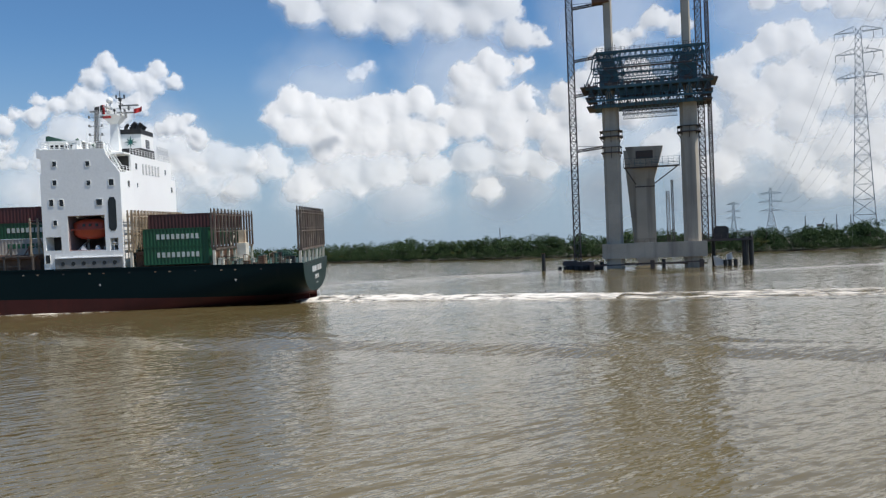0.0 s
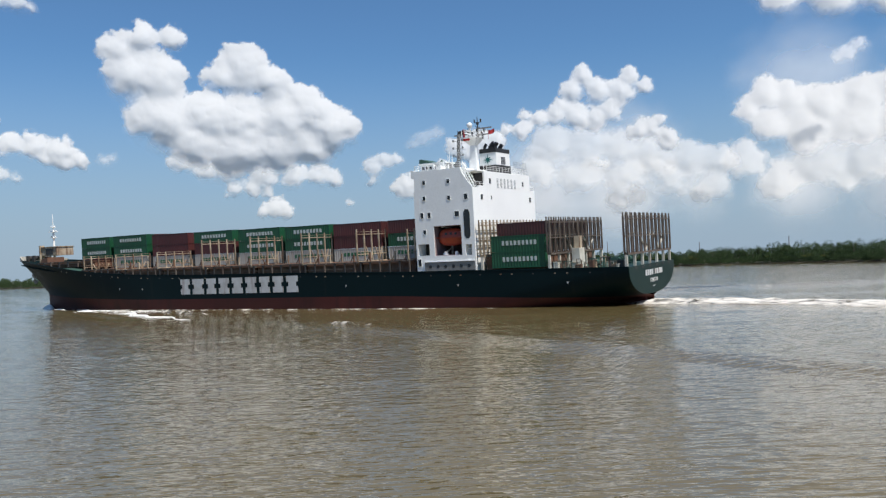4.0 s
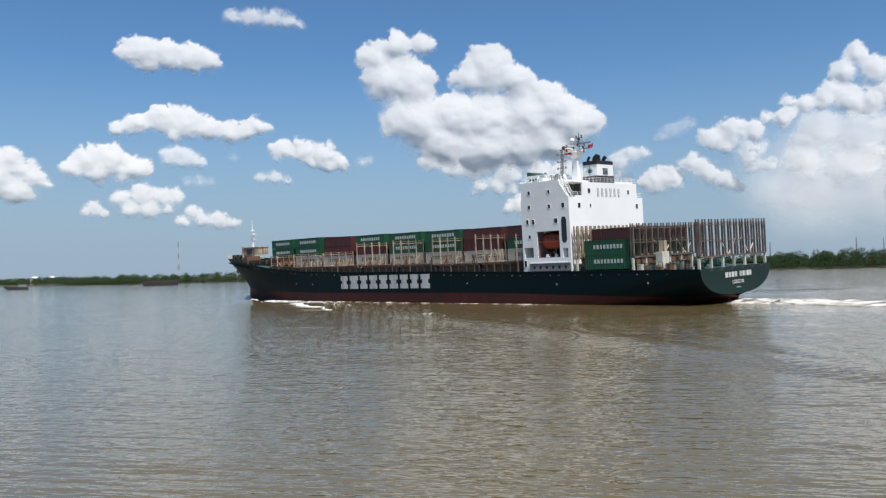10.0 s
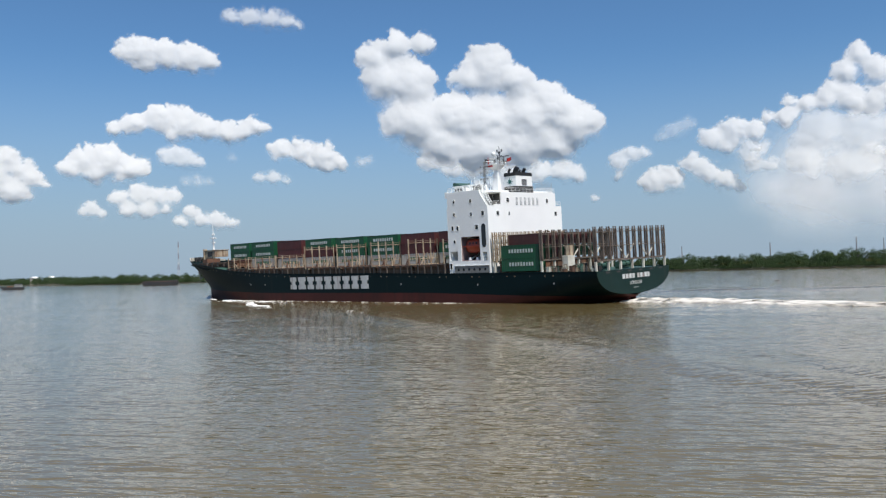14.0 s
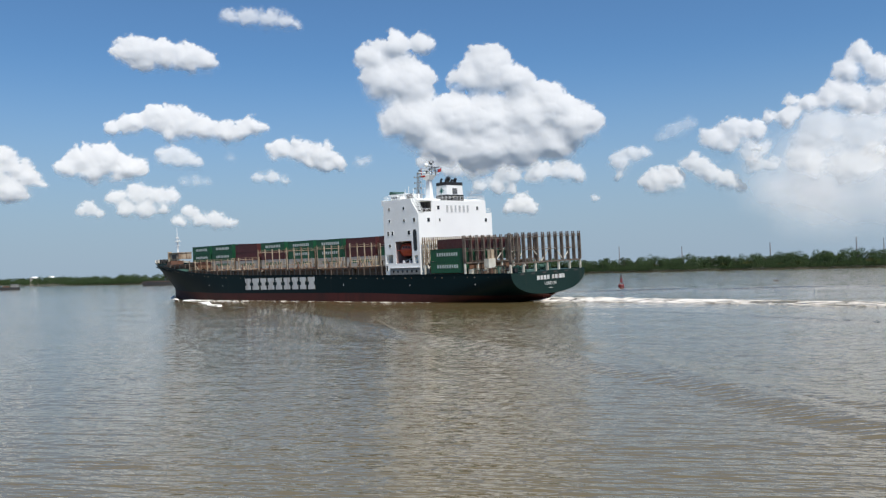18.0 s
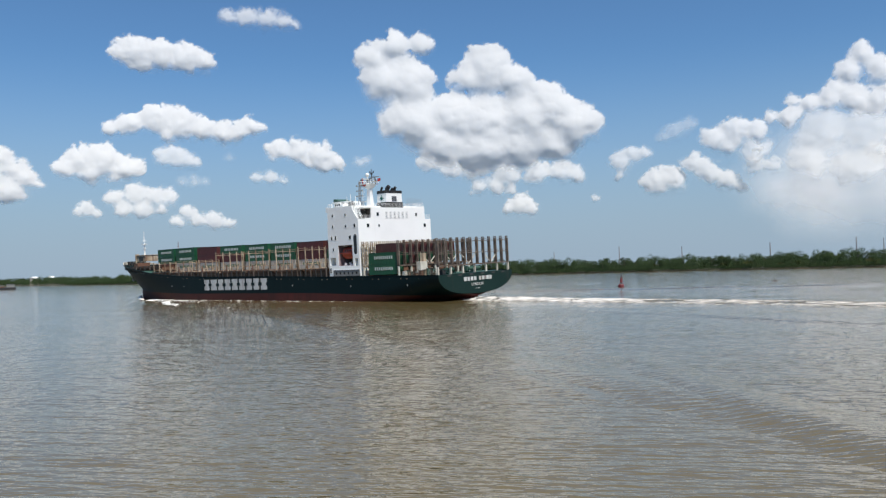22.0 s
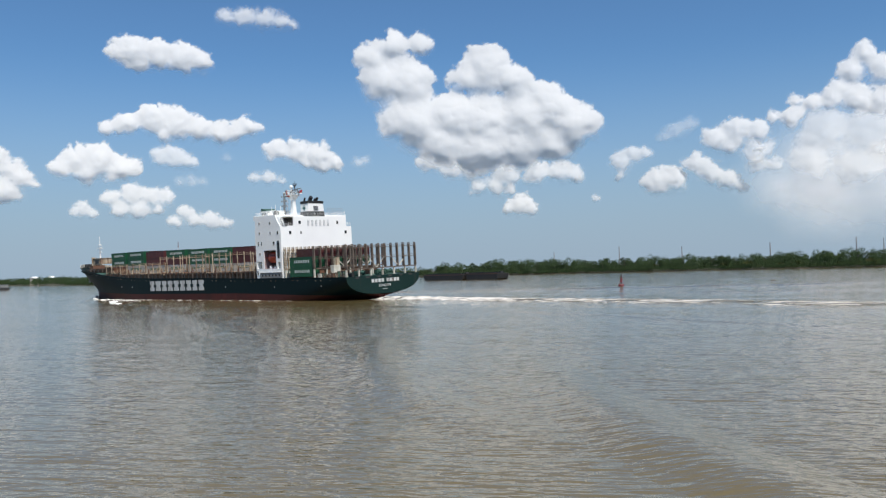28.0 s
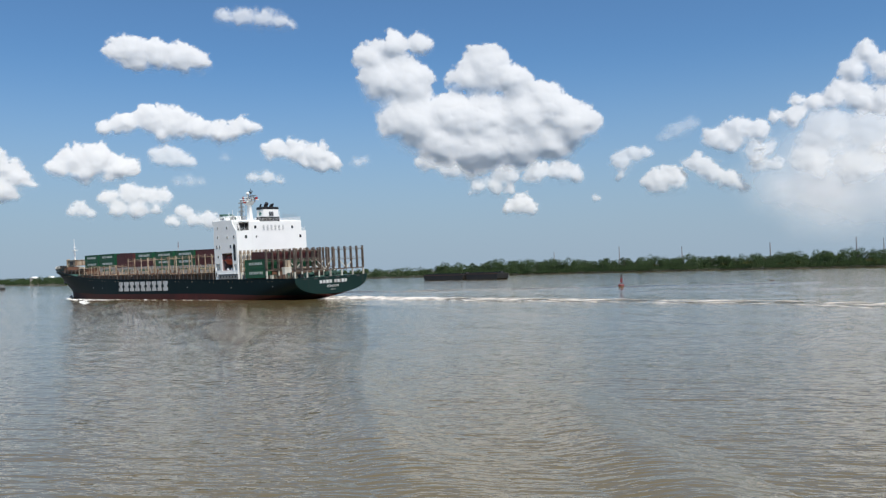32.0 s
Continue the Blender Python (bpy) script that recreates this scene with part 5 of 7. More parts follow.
RACK = "rusty cream lashing rack of upright posts"
rack(1.9, 8.75, 15.3, 13.8, -13.4, 2.47, 0.7, "stern_rack", "weathered brown lashing rack over the stern", brown_steel, legs=6.4)
rack(15.3, 9.3, 15.4, 13.6, -13.4, 2.25, 0.7, "lashing_rack", "weathered brown lashing rack of upright posts", brown_steel, legs=6.5)
rack(28.1, 9.4, 15.6, 13.6, -13.4, 1.5, 0.9, "lashing_rack", RACK, cream_steel, legs=6.6)
for x in (55.2, 68.9, 82.6, 96.7):
    rack(x, 9.3, 15.4, 13.6, 3.4, 2.55, 0.55, "lashing_rack", RACK, cream_steel)
for x in (43.6, 111.0, 125.0, 138.8):
    rack(x, 9.4 if x < 50 else 9.9, 14.9 if x < 50 else 13.3, 13.5 if x < 130 else 11.8, 3.4, 2.4, 0.55, "lashing_rack", "low rusty cream lashing rack", cream_steel)


def hatch_rise(x):
    """The hatches stand higher towards the bow."""
    return min(0.1 + 0.0125 * max(x - 56, 0), 0.7)


def hatch_sides():
    for i, (x0, x1) in enumerate(((43.0, 55.0), (55.6, 68.7), (69.3, 82.4), (83.0, 96.4), (97.0, 110.8), (111.4, 124.8), (125.4, 138.6), (139.2, 161.0), (16.5, 28.0))):
        z = deck_z((x0 + x1) / 2)
        top = 9.05 + hatch_rise(x0) if x1 < 125 else 10.1
        if x0 > 139:
            top = 12.4
        g = Shape()
        w = 12.0 if x1 < 140 else 8.5
        g.box(x0, x1, -w, w, z - 0.4, top - 0.55)
        g.box(x0 + 0.1, x1 - 0.1, -w - 0.4, w + 0.4, top - 0.5, top)
        h = part("hatch_cover", g, rusty_deck, ship, "rust-brown hatch coaming and cover")
        n = 5
        for k in range(n + 1 if x0 > 20 else 0):
            x = x0 + 0.4 + (x1 - x0 - 0.8) * k / n
            g = Shape()
            yo = min(half_beam(x, z) - 0.5, 13.5)
            g.box(x - 0.13, x + 0.13, yo - 0.15, yo + 0.15, z - 0.2, top - 0.1)
            g.box(x - 0.25, x + 0.25, yo - 0.5, yo + 0.15, top - 0.25, top - 0.05)
            part("side_stanchion", g, dark_steel if k % 3 else brown_steel, h)
        if x0 < 20:
            continue
        g = Shape()
        yo = min(half_beam(x1, z) - 0.5, 13.4)
        g.bar((x0, yo, top - 0.05), (x1, yo, top - 0.05), 0.2)
        g.bar((x0, yo, z + 0.6), (x1, yo, z + 0.6), 0.1)
        part("side_girder", g, brown_steel, h)
        if x1 < 125 and x0 > 42:
            # short stools with cell guides outboard of the boxes
            for k in range(4):
                x = x0 + 1.6 + k * 2.9
                g = Shape()
                g.box(x - 0.1, x + 0.1, 11.9, 12.2, top, top + 1.5 + 0.3 * (k % 2))
                g.bar((x, 12.0, top + 1.3), (x + 0.9, 12.0, top), 0.14)
                part("cone_stool", g, cream_steel if k % 3 else rusty_deck, h)


hatch_sides()


# ---- containers ----
def box_meshes(length, height, mat, mark, key):
    """Corrugated walls inside a frame of posts and rails; door with bars at the aft end."""
    b, f, d = Shape(), Shape(), Shape()
    w = 2.44
    n = int(length / 0.56)
    for side in (1, -1):
        top, row0, row1 = [], [], []
        for i in range(n * 4 + 1):
            x = 0.12 + (length - 0.24) * i / (n * 4)
            y = side * (w / 2 - (0.02 if i % 4 in (0, 1) else 0.06))
            row0.append((x, y, 0.14))
            row1.append((x, y, height - 0.1))
        b.grid([row0, row1])
    b.box(0.1, length - 0.1, -w / 2 + 0.05, w / 2 - 0.05, height - 0.09, height - 0.04)
    b.box(length - 0.12, length - 0.06, -w / 2 + 0.05, w / 2 - 0.05, 0.1, height - 0.1)
    for x in (0, length - 0.16):
        for y in (-w / 2, w / 2 - 0.16):
            f.box(x, x + 0.16, y, y + 0.16, 0, height)
    for y in (-w / 2, w / 2 - 0.1):
        f.box(0.16, length - 0.16, y, y + 0.1, 0, 0.15)
        f.box(0.16, length - 0.16, y, y + 0.1, height - 0.1, height)
    for x in (0.02, length - 0.14):
        f.box(x, x + 0.12, -w / 2 + 0.16, w / 2 - 0.16, 0, 0.15)
        f.box(x, x + 0.12, -w / 2 + 0.16, w / 2 - 0.16, height - 0.12, height)
    d.box(0.05, 0.1, -w / 2 + 0.16, w / 2 - 0.16, 0.15, height - 0.12)
    for y in (-0.8, -0.35, 0.35, 0.8):
        d.bar((0.03, y, 0.2), (0.03, y, height - 0.2), 0.05)
    out = [("corrugated_wall", mesh_of("corrugated_wall", b, mat, mend=False), ""), ("frame", mesh_of("frame", f, mat, mend=False), ""), ("door", mesh_of("door", d, mat, mend=False), "")]
    if mark:
        x = length * 0.80
        zz = height * 0.52
        for wd in (0.72, 0.8, 0.7, 0.74, 0.76, 0.74, 0.7, 0.7, 0.74):
            k = wd * length / 12.19
            m = Shape()
            m.box(x - k + 0.08, x - 0.08, w / 2 - 0.03, w / 2 + 0.01, zz - 0.34, zz + 0.44)
            x -= k + 0.15
            out.append(("side_mark", mesh_of("side_mark", m, mark, mend=False), ""))
    return out


def cargo():
    colours = {"g": (box_green, sign_white, "green"), "r": (box_red, None, "maroon"), "w": (box_white, sign_green, "pale grey-white")}
    store = {}

    def put(x, y, z, length, height, c):
        key = (round(length, 1), height, c)
        mat, mark, word = colours[c]
        if key not in store:
            store[key] = box_meshes(length, height, mat, mark, key)
        ob = thing("shipping_container", "%s corrugated steel shipping container stacked on deck" % word, "container", "containers on the ship")
        for name, me, label in store[key]:
            part(name, me, mat, ob, label)
        aboard(ob, pose(x, y, z))

    g = random.Random(5)
    # the two boxes nearest the house, then forward bay by bay: tiers from the hatch up
    for x, tiers in ((43.9, "wgr"), (56.0, "wrr"), (69.3, "wgg"), (83.0, "wgg"), (97.1, "wrg"), (111.4, "wrr")):
        length = 12.19 if x > 44 else 10.4
        for row in range(7):
            y = 2.5 - row * 2.46
            for k, c in enumerate(tiers):
                if row and k == 0:
                    continue
                if row:
                    c = g.choice("grgrgw")
                put(x, y, 9.1 + hatch_rise(x) + k * 2.66, length, 2.62, c)
    for x in (125.6, 139.2):
        for row in range(7):
            y = 2.5 - row * 2.46
            for k in range(2):
                put(x, y, 12.85 + k * 2.66, 12.19 if x < 130 else 11.0, 2.62, "g" if not row else g.choice("grg"))
        for k in range(1):
            put(x, 2.5, 10.15, 12.19 if x < 130 else 11.0, 2.62, "w" if x < 130 else "r")
    # aft of the house
    for k in range(2):
        put(16.2, 12.2, 7.0 + k * 2.83, 10.1, 2.8, "g")
    for row in range(1, 9):
        put(16.2, 12.0 - row * 2.46, 12.3, 10.1, 2.6, "r")
        put(16.2, 12.0 - row * 2.46, 9.65, 10.1, 2.6, g.choice("grg"))


cargo()


# ---- bridge tower under construction ----
def truss(shape, x0, x1, y, z0, z1, n, bar):
    """A flat truss girder along x."""
    shape.bar((x0, y, z0), (x1, y, z0), bar * 1.5)
    shape.bar((x0, y, z1), (x1, y, z1), bar * 1.5)
    for i in range(n):
        a, b = x0 + (x1 - x0) * i / n, x0 + (x1 - x0) * (i + 1) / n
        m = (a + b) / 2
        shape.bar((a, y, z0), (m, y, z1), bar)
        shape.bar((m, y, z1), (b, y, z0), bar)
        shape.bar((m, y, z0), (m, y, z1), bar * 0.7)


def octagon(cx, cy, w, cut):
    h = w / 2
    return [(cx - h, cy - h + cut), (cx - h + cut, cy - h), (cx + h - cut, cy - h), (cx + h, cy - h + cut), (cx + h, cy + h - cut), (cx + h - cut, cy + h), (cx - h + cut, cy + h), (cx - h, cy + h - cut)]


K = 1.208


def site(x, y, z=0.0, turn=0.0):
    """The bridge site's own plan, drawn at a smaller scale."""
    return pose(x * K, y * K, z * K, 0, 0, turn) @ Matrix.Scale(K, 4)


TOWER = site(47.6, 185.9, 0, -14.6)


def bridge_tower():
    t = thing("bridge_tower", "half-built grey concrete bridge tower with blue formwork standing in the river", "bridge tower", at=TOWER)
    for side in (-1, 1):
        cx = side * 8.5
        lifts = [(-2.0, 2.4, 3.95)] + [(5.8 + i * 4.5, 5.8 + (i + 1) * 4.5, 3.7) for i in range(7)]
        for z0, z1, w in lifts:
            g = Shape()
            g.prism(octagon(cx, 0, w, 0.7), z0, z1 - 0.03, "z")
            g.prism(octagon(cx, 0, w - 0.06, 0.7), z1 - 0.03, z1, "z")
            part("leg_lift", g, concrete, t, "cast concrete leg section" if z0 > 0 else "wet dark foot of the leg")
        for i in range(7):
            g = Shape()
            g.prism(octagon(cx + 0.1, 0, 1.9, 0.3), 37.0 + i * 6, 43.0 + i * 6 - 0.03, "z")
            part("upper_leg_lift", g, concrete, t)
        for z, w in ((30.2, 5.2), (26.6, 4.6) if side < 0 else (30.2, 5.0)):
            g = Shape()
            g.prism(octagon(cx, 0, w, 0.8), z - 0.2, z, "z")
            for i in range(8):
                a = 2 * math.pi * i / 8
                x, y = cx + w * 0.47 * math.cos(a), w * 0.47 * math.sin(a)
                g.bar((x, y, z), (x, y, z + 1.2), 0.08)
                g.bar((cx + 1.8 * math.cos(a), 1.8 * math.sin(a), z - 1.4), (x, y, z - 0.1), 0.14)
            g.prism(octagon(cx, 0, w - 0.1, 0.8), z + 1.1, z + 1.18, "z")
            part("leg_walkway", g, crane_steel, t, "dark steel walkway ring")
    g = Shape()
    g.prism([(-11.3, 2.4), (11.4, 2.4), (11.4, 5.7), (11.2, 5.8), (-11.1, 5.8), (-11.3, 5.7)], -2.6, 2.6, "y")
    part("pile_cap_beam", g, concrete, t, "wide concrete tie beam over the water")
    rails(t, [(-6, -2.5), (6, -2.5)], 5.8, 0.9, crane_steel)
    # formwork platform
    deck = Shape()
    deck.box(-13.2, 13.2, -4.2, 4.2, 40.6, 40.9)
    deck.box(-11.8, 11.8, -3.6, 3.6, 36.6, 36.8)
    p = part("formwork_deck", deck, form_blue, t, "blue-grey steel formwork platform")
    for y in (-4.2, 4.2):
        for name, x0, x1, yy, z0, z1, n, bar, mat in (("lower_truss", -13.4, 13.6, y, 38.0, 40.6, 14, 0.19, form_blue), ("upper_truss", -11.2, 12.4, y * 0.75, 46.9, 48.6, 20, 0.14, form_blue),
                                                      ("middle_truss", -9.6, 9.6, y * 0.8, 42.5, 43.7, 22, 0.1, form_blue), ("middle_truss", -9.6, 9.6, y * 0.55, 44.1, 45.2, 20, 0.1, form_blue),
                                                      ("hanging_truss", -5.8, 6.2, y * 0.7, 34.5, 35.7, 13, 0.09, zinc),
                                                      ("hanging_truss", -5.8, 6.2, y * 0.5, 35.5, 36.5, 13, 0.09, crane_steel)):
            g = Shape()
            truss(g, x0, x1, yy, z0, z1, n, bar)
            part(name, g, mat, p)
        for name, x0, x1, yy, z0, z1 in (("edge_beam", -11.4, 12.6, y * 0.76, 48.55, 49.0), ("edge_beam", -13.6, 13.8, y * 1.02, 40.55, 41.05),
                                         ("bottom_beam", -13.2, 13.4, y * 1.01, 37.7, 38.05), ("soffit_beam", -6.4, 6.4, y * 0.45, 39.2, 40.5), ("soffit_beam", -12.2, 12.2, y * 0.8, 36.4, 37.2)):
            g = Shape()
            g.box(x0, x1, yy - 0.2, yy + 0.2, z0, z1)
            part(name, g, form_blue, p)
        gg = random.Random(int(90 + y))
        x = -13.2
        while x < 13.0:
            w, h = gg.uniform(0.4, 1.3), gg.uniform(0.25, 1.1)
            g = Shape()
            g.box(x, x + w, y * 0.97 - 0.05, y * 0.97 + 0.05, 41.05, 41.05 + h)
            g.box(x + w * 0.4, x + w * 0.4 + 0.12, y * 0.97 - 0.1, y * 0.97 + 0.1, 41.05, 41.3 + h)
            part("toe_panel", g, gg.choice((crane_steel, form_blue, crane_steel, brown_steel)), p)
            x += w + gg.uniform(0.1, 0.9)
        for k in range(14):
            x = -11.8 + k * 1.8
            g = Shape()
            g.bar((x, y * 0.85, 36.4), (x, y * 0.98, 40.6), 0.12)
            g.bar((x, y * 0.98, 37.9), (x + 0.9, y * 0.85, 36.5), 0.1)
            part("hanger", g, crane_steel, p)
    for side in (-1, 1):
        for z, w, d in ((41.2, 2.9, 4.9), (38.9, 2.2, 4.5), (36.9, 1.8, 4.2)):
            g = Shape()
            x = side * (13.3 if z > 40 else 12.6)
            g.box(x - w / 2, x + w / 2, -d, d, z - 0.25, z)
            part("end_platform", g, crane_steel, p, "dark platform at the end of the formwork")
    for side in (-1, 1):
        cx = side * 8.5
        for y in (-2.9, 2.9):
            g = Shape()
            g.box(cx - 2.0, cx + 2.0, y - 0.1, y + 0.1, 41.0, 45.0)
            part("leg_shutter", g, form_blue, p, "blue steel shutter round the leg")
            for k in range(5):
                g = Shape()
                g.box(cx - 3.0 + k * 1.45, cx - 2.85 + k * 1.45, y * 1.14 - 0.12, y * 1.14 + 0.12, 41.0, 45.6)
                part("soldier_beam", g, form_blue, p)
            for z in (41.9, 43.3, 44.7):
                g = Shape()
                g.box(cx - 3.4, cx + 3.4, y * 1.2 - 0.08, y * 1.2 + 0.08, z, z + 0.2)
                part("waling", g, form_blue, p)
            for k in range(3):
                g = Shape()
                g.bar((cx - 3.3 + k * 2.2, y * 1.25, 41.0), (cx - 1.1 + k * 2.2, y * 1.25, 43.2), 0.12)
                g.bar((cx - 1.1 + k * 2.2, y * 1.25, 43.2), (cx - 3.3 + k * 2.2, y * 1.25, 45.3), 0.12)
                part("scaffold_brace", g, crane_steel, p)
            corners = [(cx - side * 3.3, 45.2), (cx + side * 3.8, 45.4), (cx + side * 3.2, 48.6), (cx - side * 2.2, 48.4)]
            g = Shape()
            for u, v in zip(corners, corners[1:] + corners[:1]):
                g.bar((u[0], y, u[1]), (v[0], y, v[1]), 0.26)
            for k in range(4):
                x0, x1 = cx - side * (2.9 - k * 1.5), cx - side * (1.6 - k * 1.4)
                g.bar((x0, y, 45.3), (x1, y, 48.5), 0.18)
                g.bar((x1, y, 45.3), (x0, y, 48.5), 0.18)
            part("gusset_frame", g, form_blue, p)
            g = Shape()
            g.box(cx - 1.5, cx + 1.5, y - 0.08, y + 0.08, 45.6, 47.4)
            part("gusset_panel", g, form_blue, p)
            g = Shape()
            g.bar((cx + side * 3.6, y, 45.3), (cx + side * 5.4, y, 41.0), 0.22)
            g.bar((cx + side * 5.4, y, 41.0), (cx + side * 5.4, y, 42.2), 0.2)
            part("raking_strut", g, form_blue, p)
    # boom of pipes at the foot, on stakes
    for x in (-13.6, -0.4, 10.0):
        g = Shape()
        g.box(x - 0.45, x + 0.45, -4.6, -3.7, -1.0, 1.9)
        part("fender_post", g, crane_steel, t)
    g = Shape()
    g.bar((-13.6, -4.1, 1.0), (-0.4, -4.1, 1.15), 0.3)
    g.bar((-0.4, -4.1, 1.15), (10.0, -4.1, 1.4), 0.3)
    part("fender_rail", g, crane_steel, t)
    for z, hx, hy in ((41.0, 13.1, 4.1), (48.7, 11.0, 3.1), (36.8, 11.7, 3.5), (45.3, 11.0, 3.4)):
        rails(p, [(-hx, -hy), (hx, -hy), (hx, hy), (-hx, hy), (-hx, -hy)], z, 1.15, crane_steel)
    rr = random.Random(9)
    for i in range(26):
        x, y, z = rr.uniform(-11, 11), rr.uniform(-3.2, 3.2), rr.choice((41.0, 36.9, 41.0))
        g = Shape()
        g.box(x - rr.uniform(0.2, 0.9), x + rr.uniform(0.2, 0.9), y - 0.4, y + 0.4, z, z + rr.uniform(0.3, 1.3))
        part("formwork_panel", g, rr.choice((form_blue, form_blue, crane_steel, rusty_deck)), p)
    for i in range(22):
        x = -11.0 + i * 1.05
        g = Shape()
        g.bar((x, -3.1, 48.6), (x + rr.uniform(-0.1, 0.1), -3.1, 48.6 + rr.uniform(0.9, 1.9)), 0.07)
        part("reinforcing_bar", g, crane_steel, p)
    for x0, x1, z0, z1, y in ((-9.6, 9.6, 41.6, 42.0, -3.3), (-9.6, 9.6, 45.0, 45.3, -3.3), (-12.4, 12.4, 39.2, 39.4, 0)):
        g = Shape()
        g.box(x0, x1, y - 0.3, y + 0.3, z0, z1)
        part("walkway_plank", g, crane_steel, p)
    return t


bridge_tower()


def bridge_pier():
    t = thing("bridge_pier", "grey concrete bridge pier with a flared head beyond the tower", "bridge pier", at=site(52.6, 212.0, 0, -14.6))
    g = Shape()
    g.prism([(-2.3, -1), (2.4, -1), (2.4, 24.3), (-2.3, 24.3)], -4.0, 4.0, "y")
    part("pier_stem", g, concrete, t)
    g = Shape()
    g.prism([(-2.3, 22.0), (2.4, 22.0), (4.7, 30.0), (-4.6, 30.2), (-2.6, 24.0)], -4.4, 3.6, "y")
    part("pier_head", g, concrete, t, "flared concrete pier head")
    g = Shape()
    g.add([(-5.4, 6.0, 30.4), (-2.4, 6.0, 30.4), (-1.2, 6.0, 1.0), (-3.0, 6.0, 1.0), (-5.4, 9.5, 30.4), (-2.4, 9.5, 30.4), (-1.2, 9.5, 1.0), (-3.0, 9.5, 1.0)], [(0, 1, 2, 3), (7, 6, 5, 4), (0, 3, 7, 4), (1, 5, 6, 2), (0, 4, 5, 1), (3, 2, 6, 7)])
    part("rear_leg", g, concrete, t, "leaning concrete leg behind the stem")
    # dark plate on the face imitates the shade in the head's recess
    g = Shape()
    g.box(-2.0, 2.2, -4.6, -4.4, 27.0, 29.0)
    part("head_opening", g, crane_steel, t)
    g = Shape()
    g.box(-5.0, 8.6, -6.0, -4.4, 24.6, 24.9)
    pl = part("pier_platform", g, crane_steel, t, "dark steel work platform with rails")
    rails(pl, [(-5.0, -6.0), (8.6, -6.0), (8.6, -4.5)], 24.9, 2.2, form_blue)
    rails(pl, [(-5.0, -4.6), (8.6, -4.6)], 24.9, 1.2, form_blue)
    for x, q in ((8.0, 2.4), (-4.6, -2.2)):
        g = Shape()
        g.bar((x, -5.2, 24.6), (q, -4.2, 20.6), 0.25)
        part("platform_strut", g, crane_steel, pl)
    g = Shape()
    g.box(-2.45, 2.5, -4.15, -4.0, 19.8, 20.1)
    part("stem_band", g, crane_steel, t)
    for x, y, h, w in ((5.6, 6, 19.0, 0.8), (6.8, 7, 22.0, 0.5), (12.0, 0, 11.0, 1.5)):
        g = Shape()
        lattice(g, (x, y, 2.0), (x, y, h), w, w * 1.1, 0.07)
        part("site_ladder_mast", g, crane_steel, t)


bridge_pier()


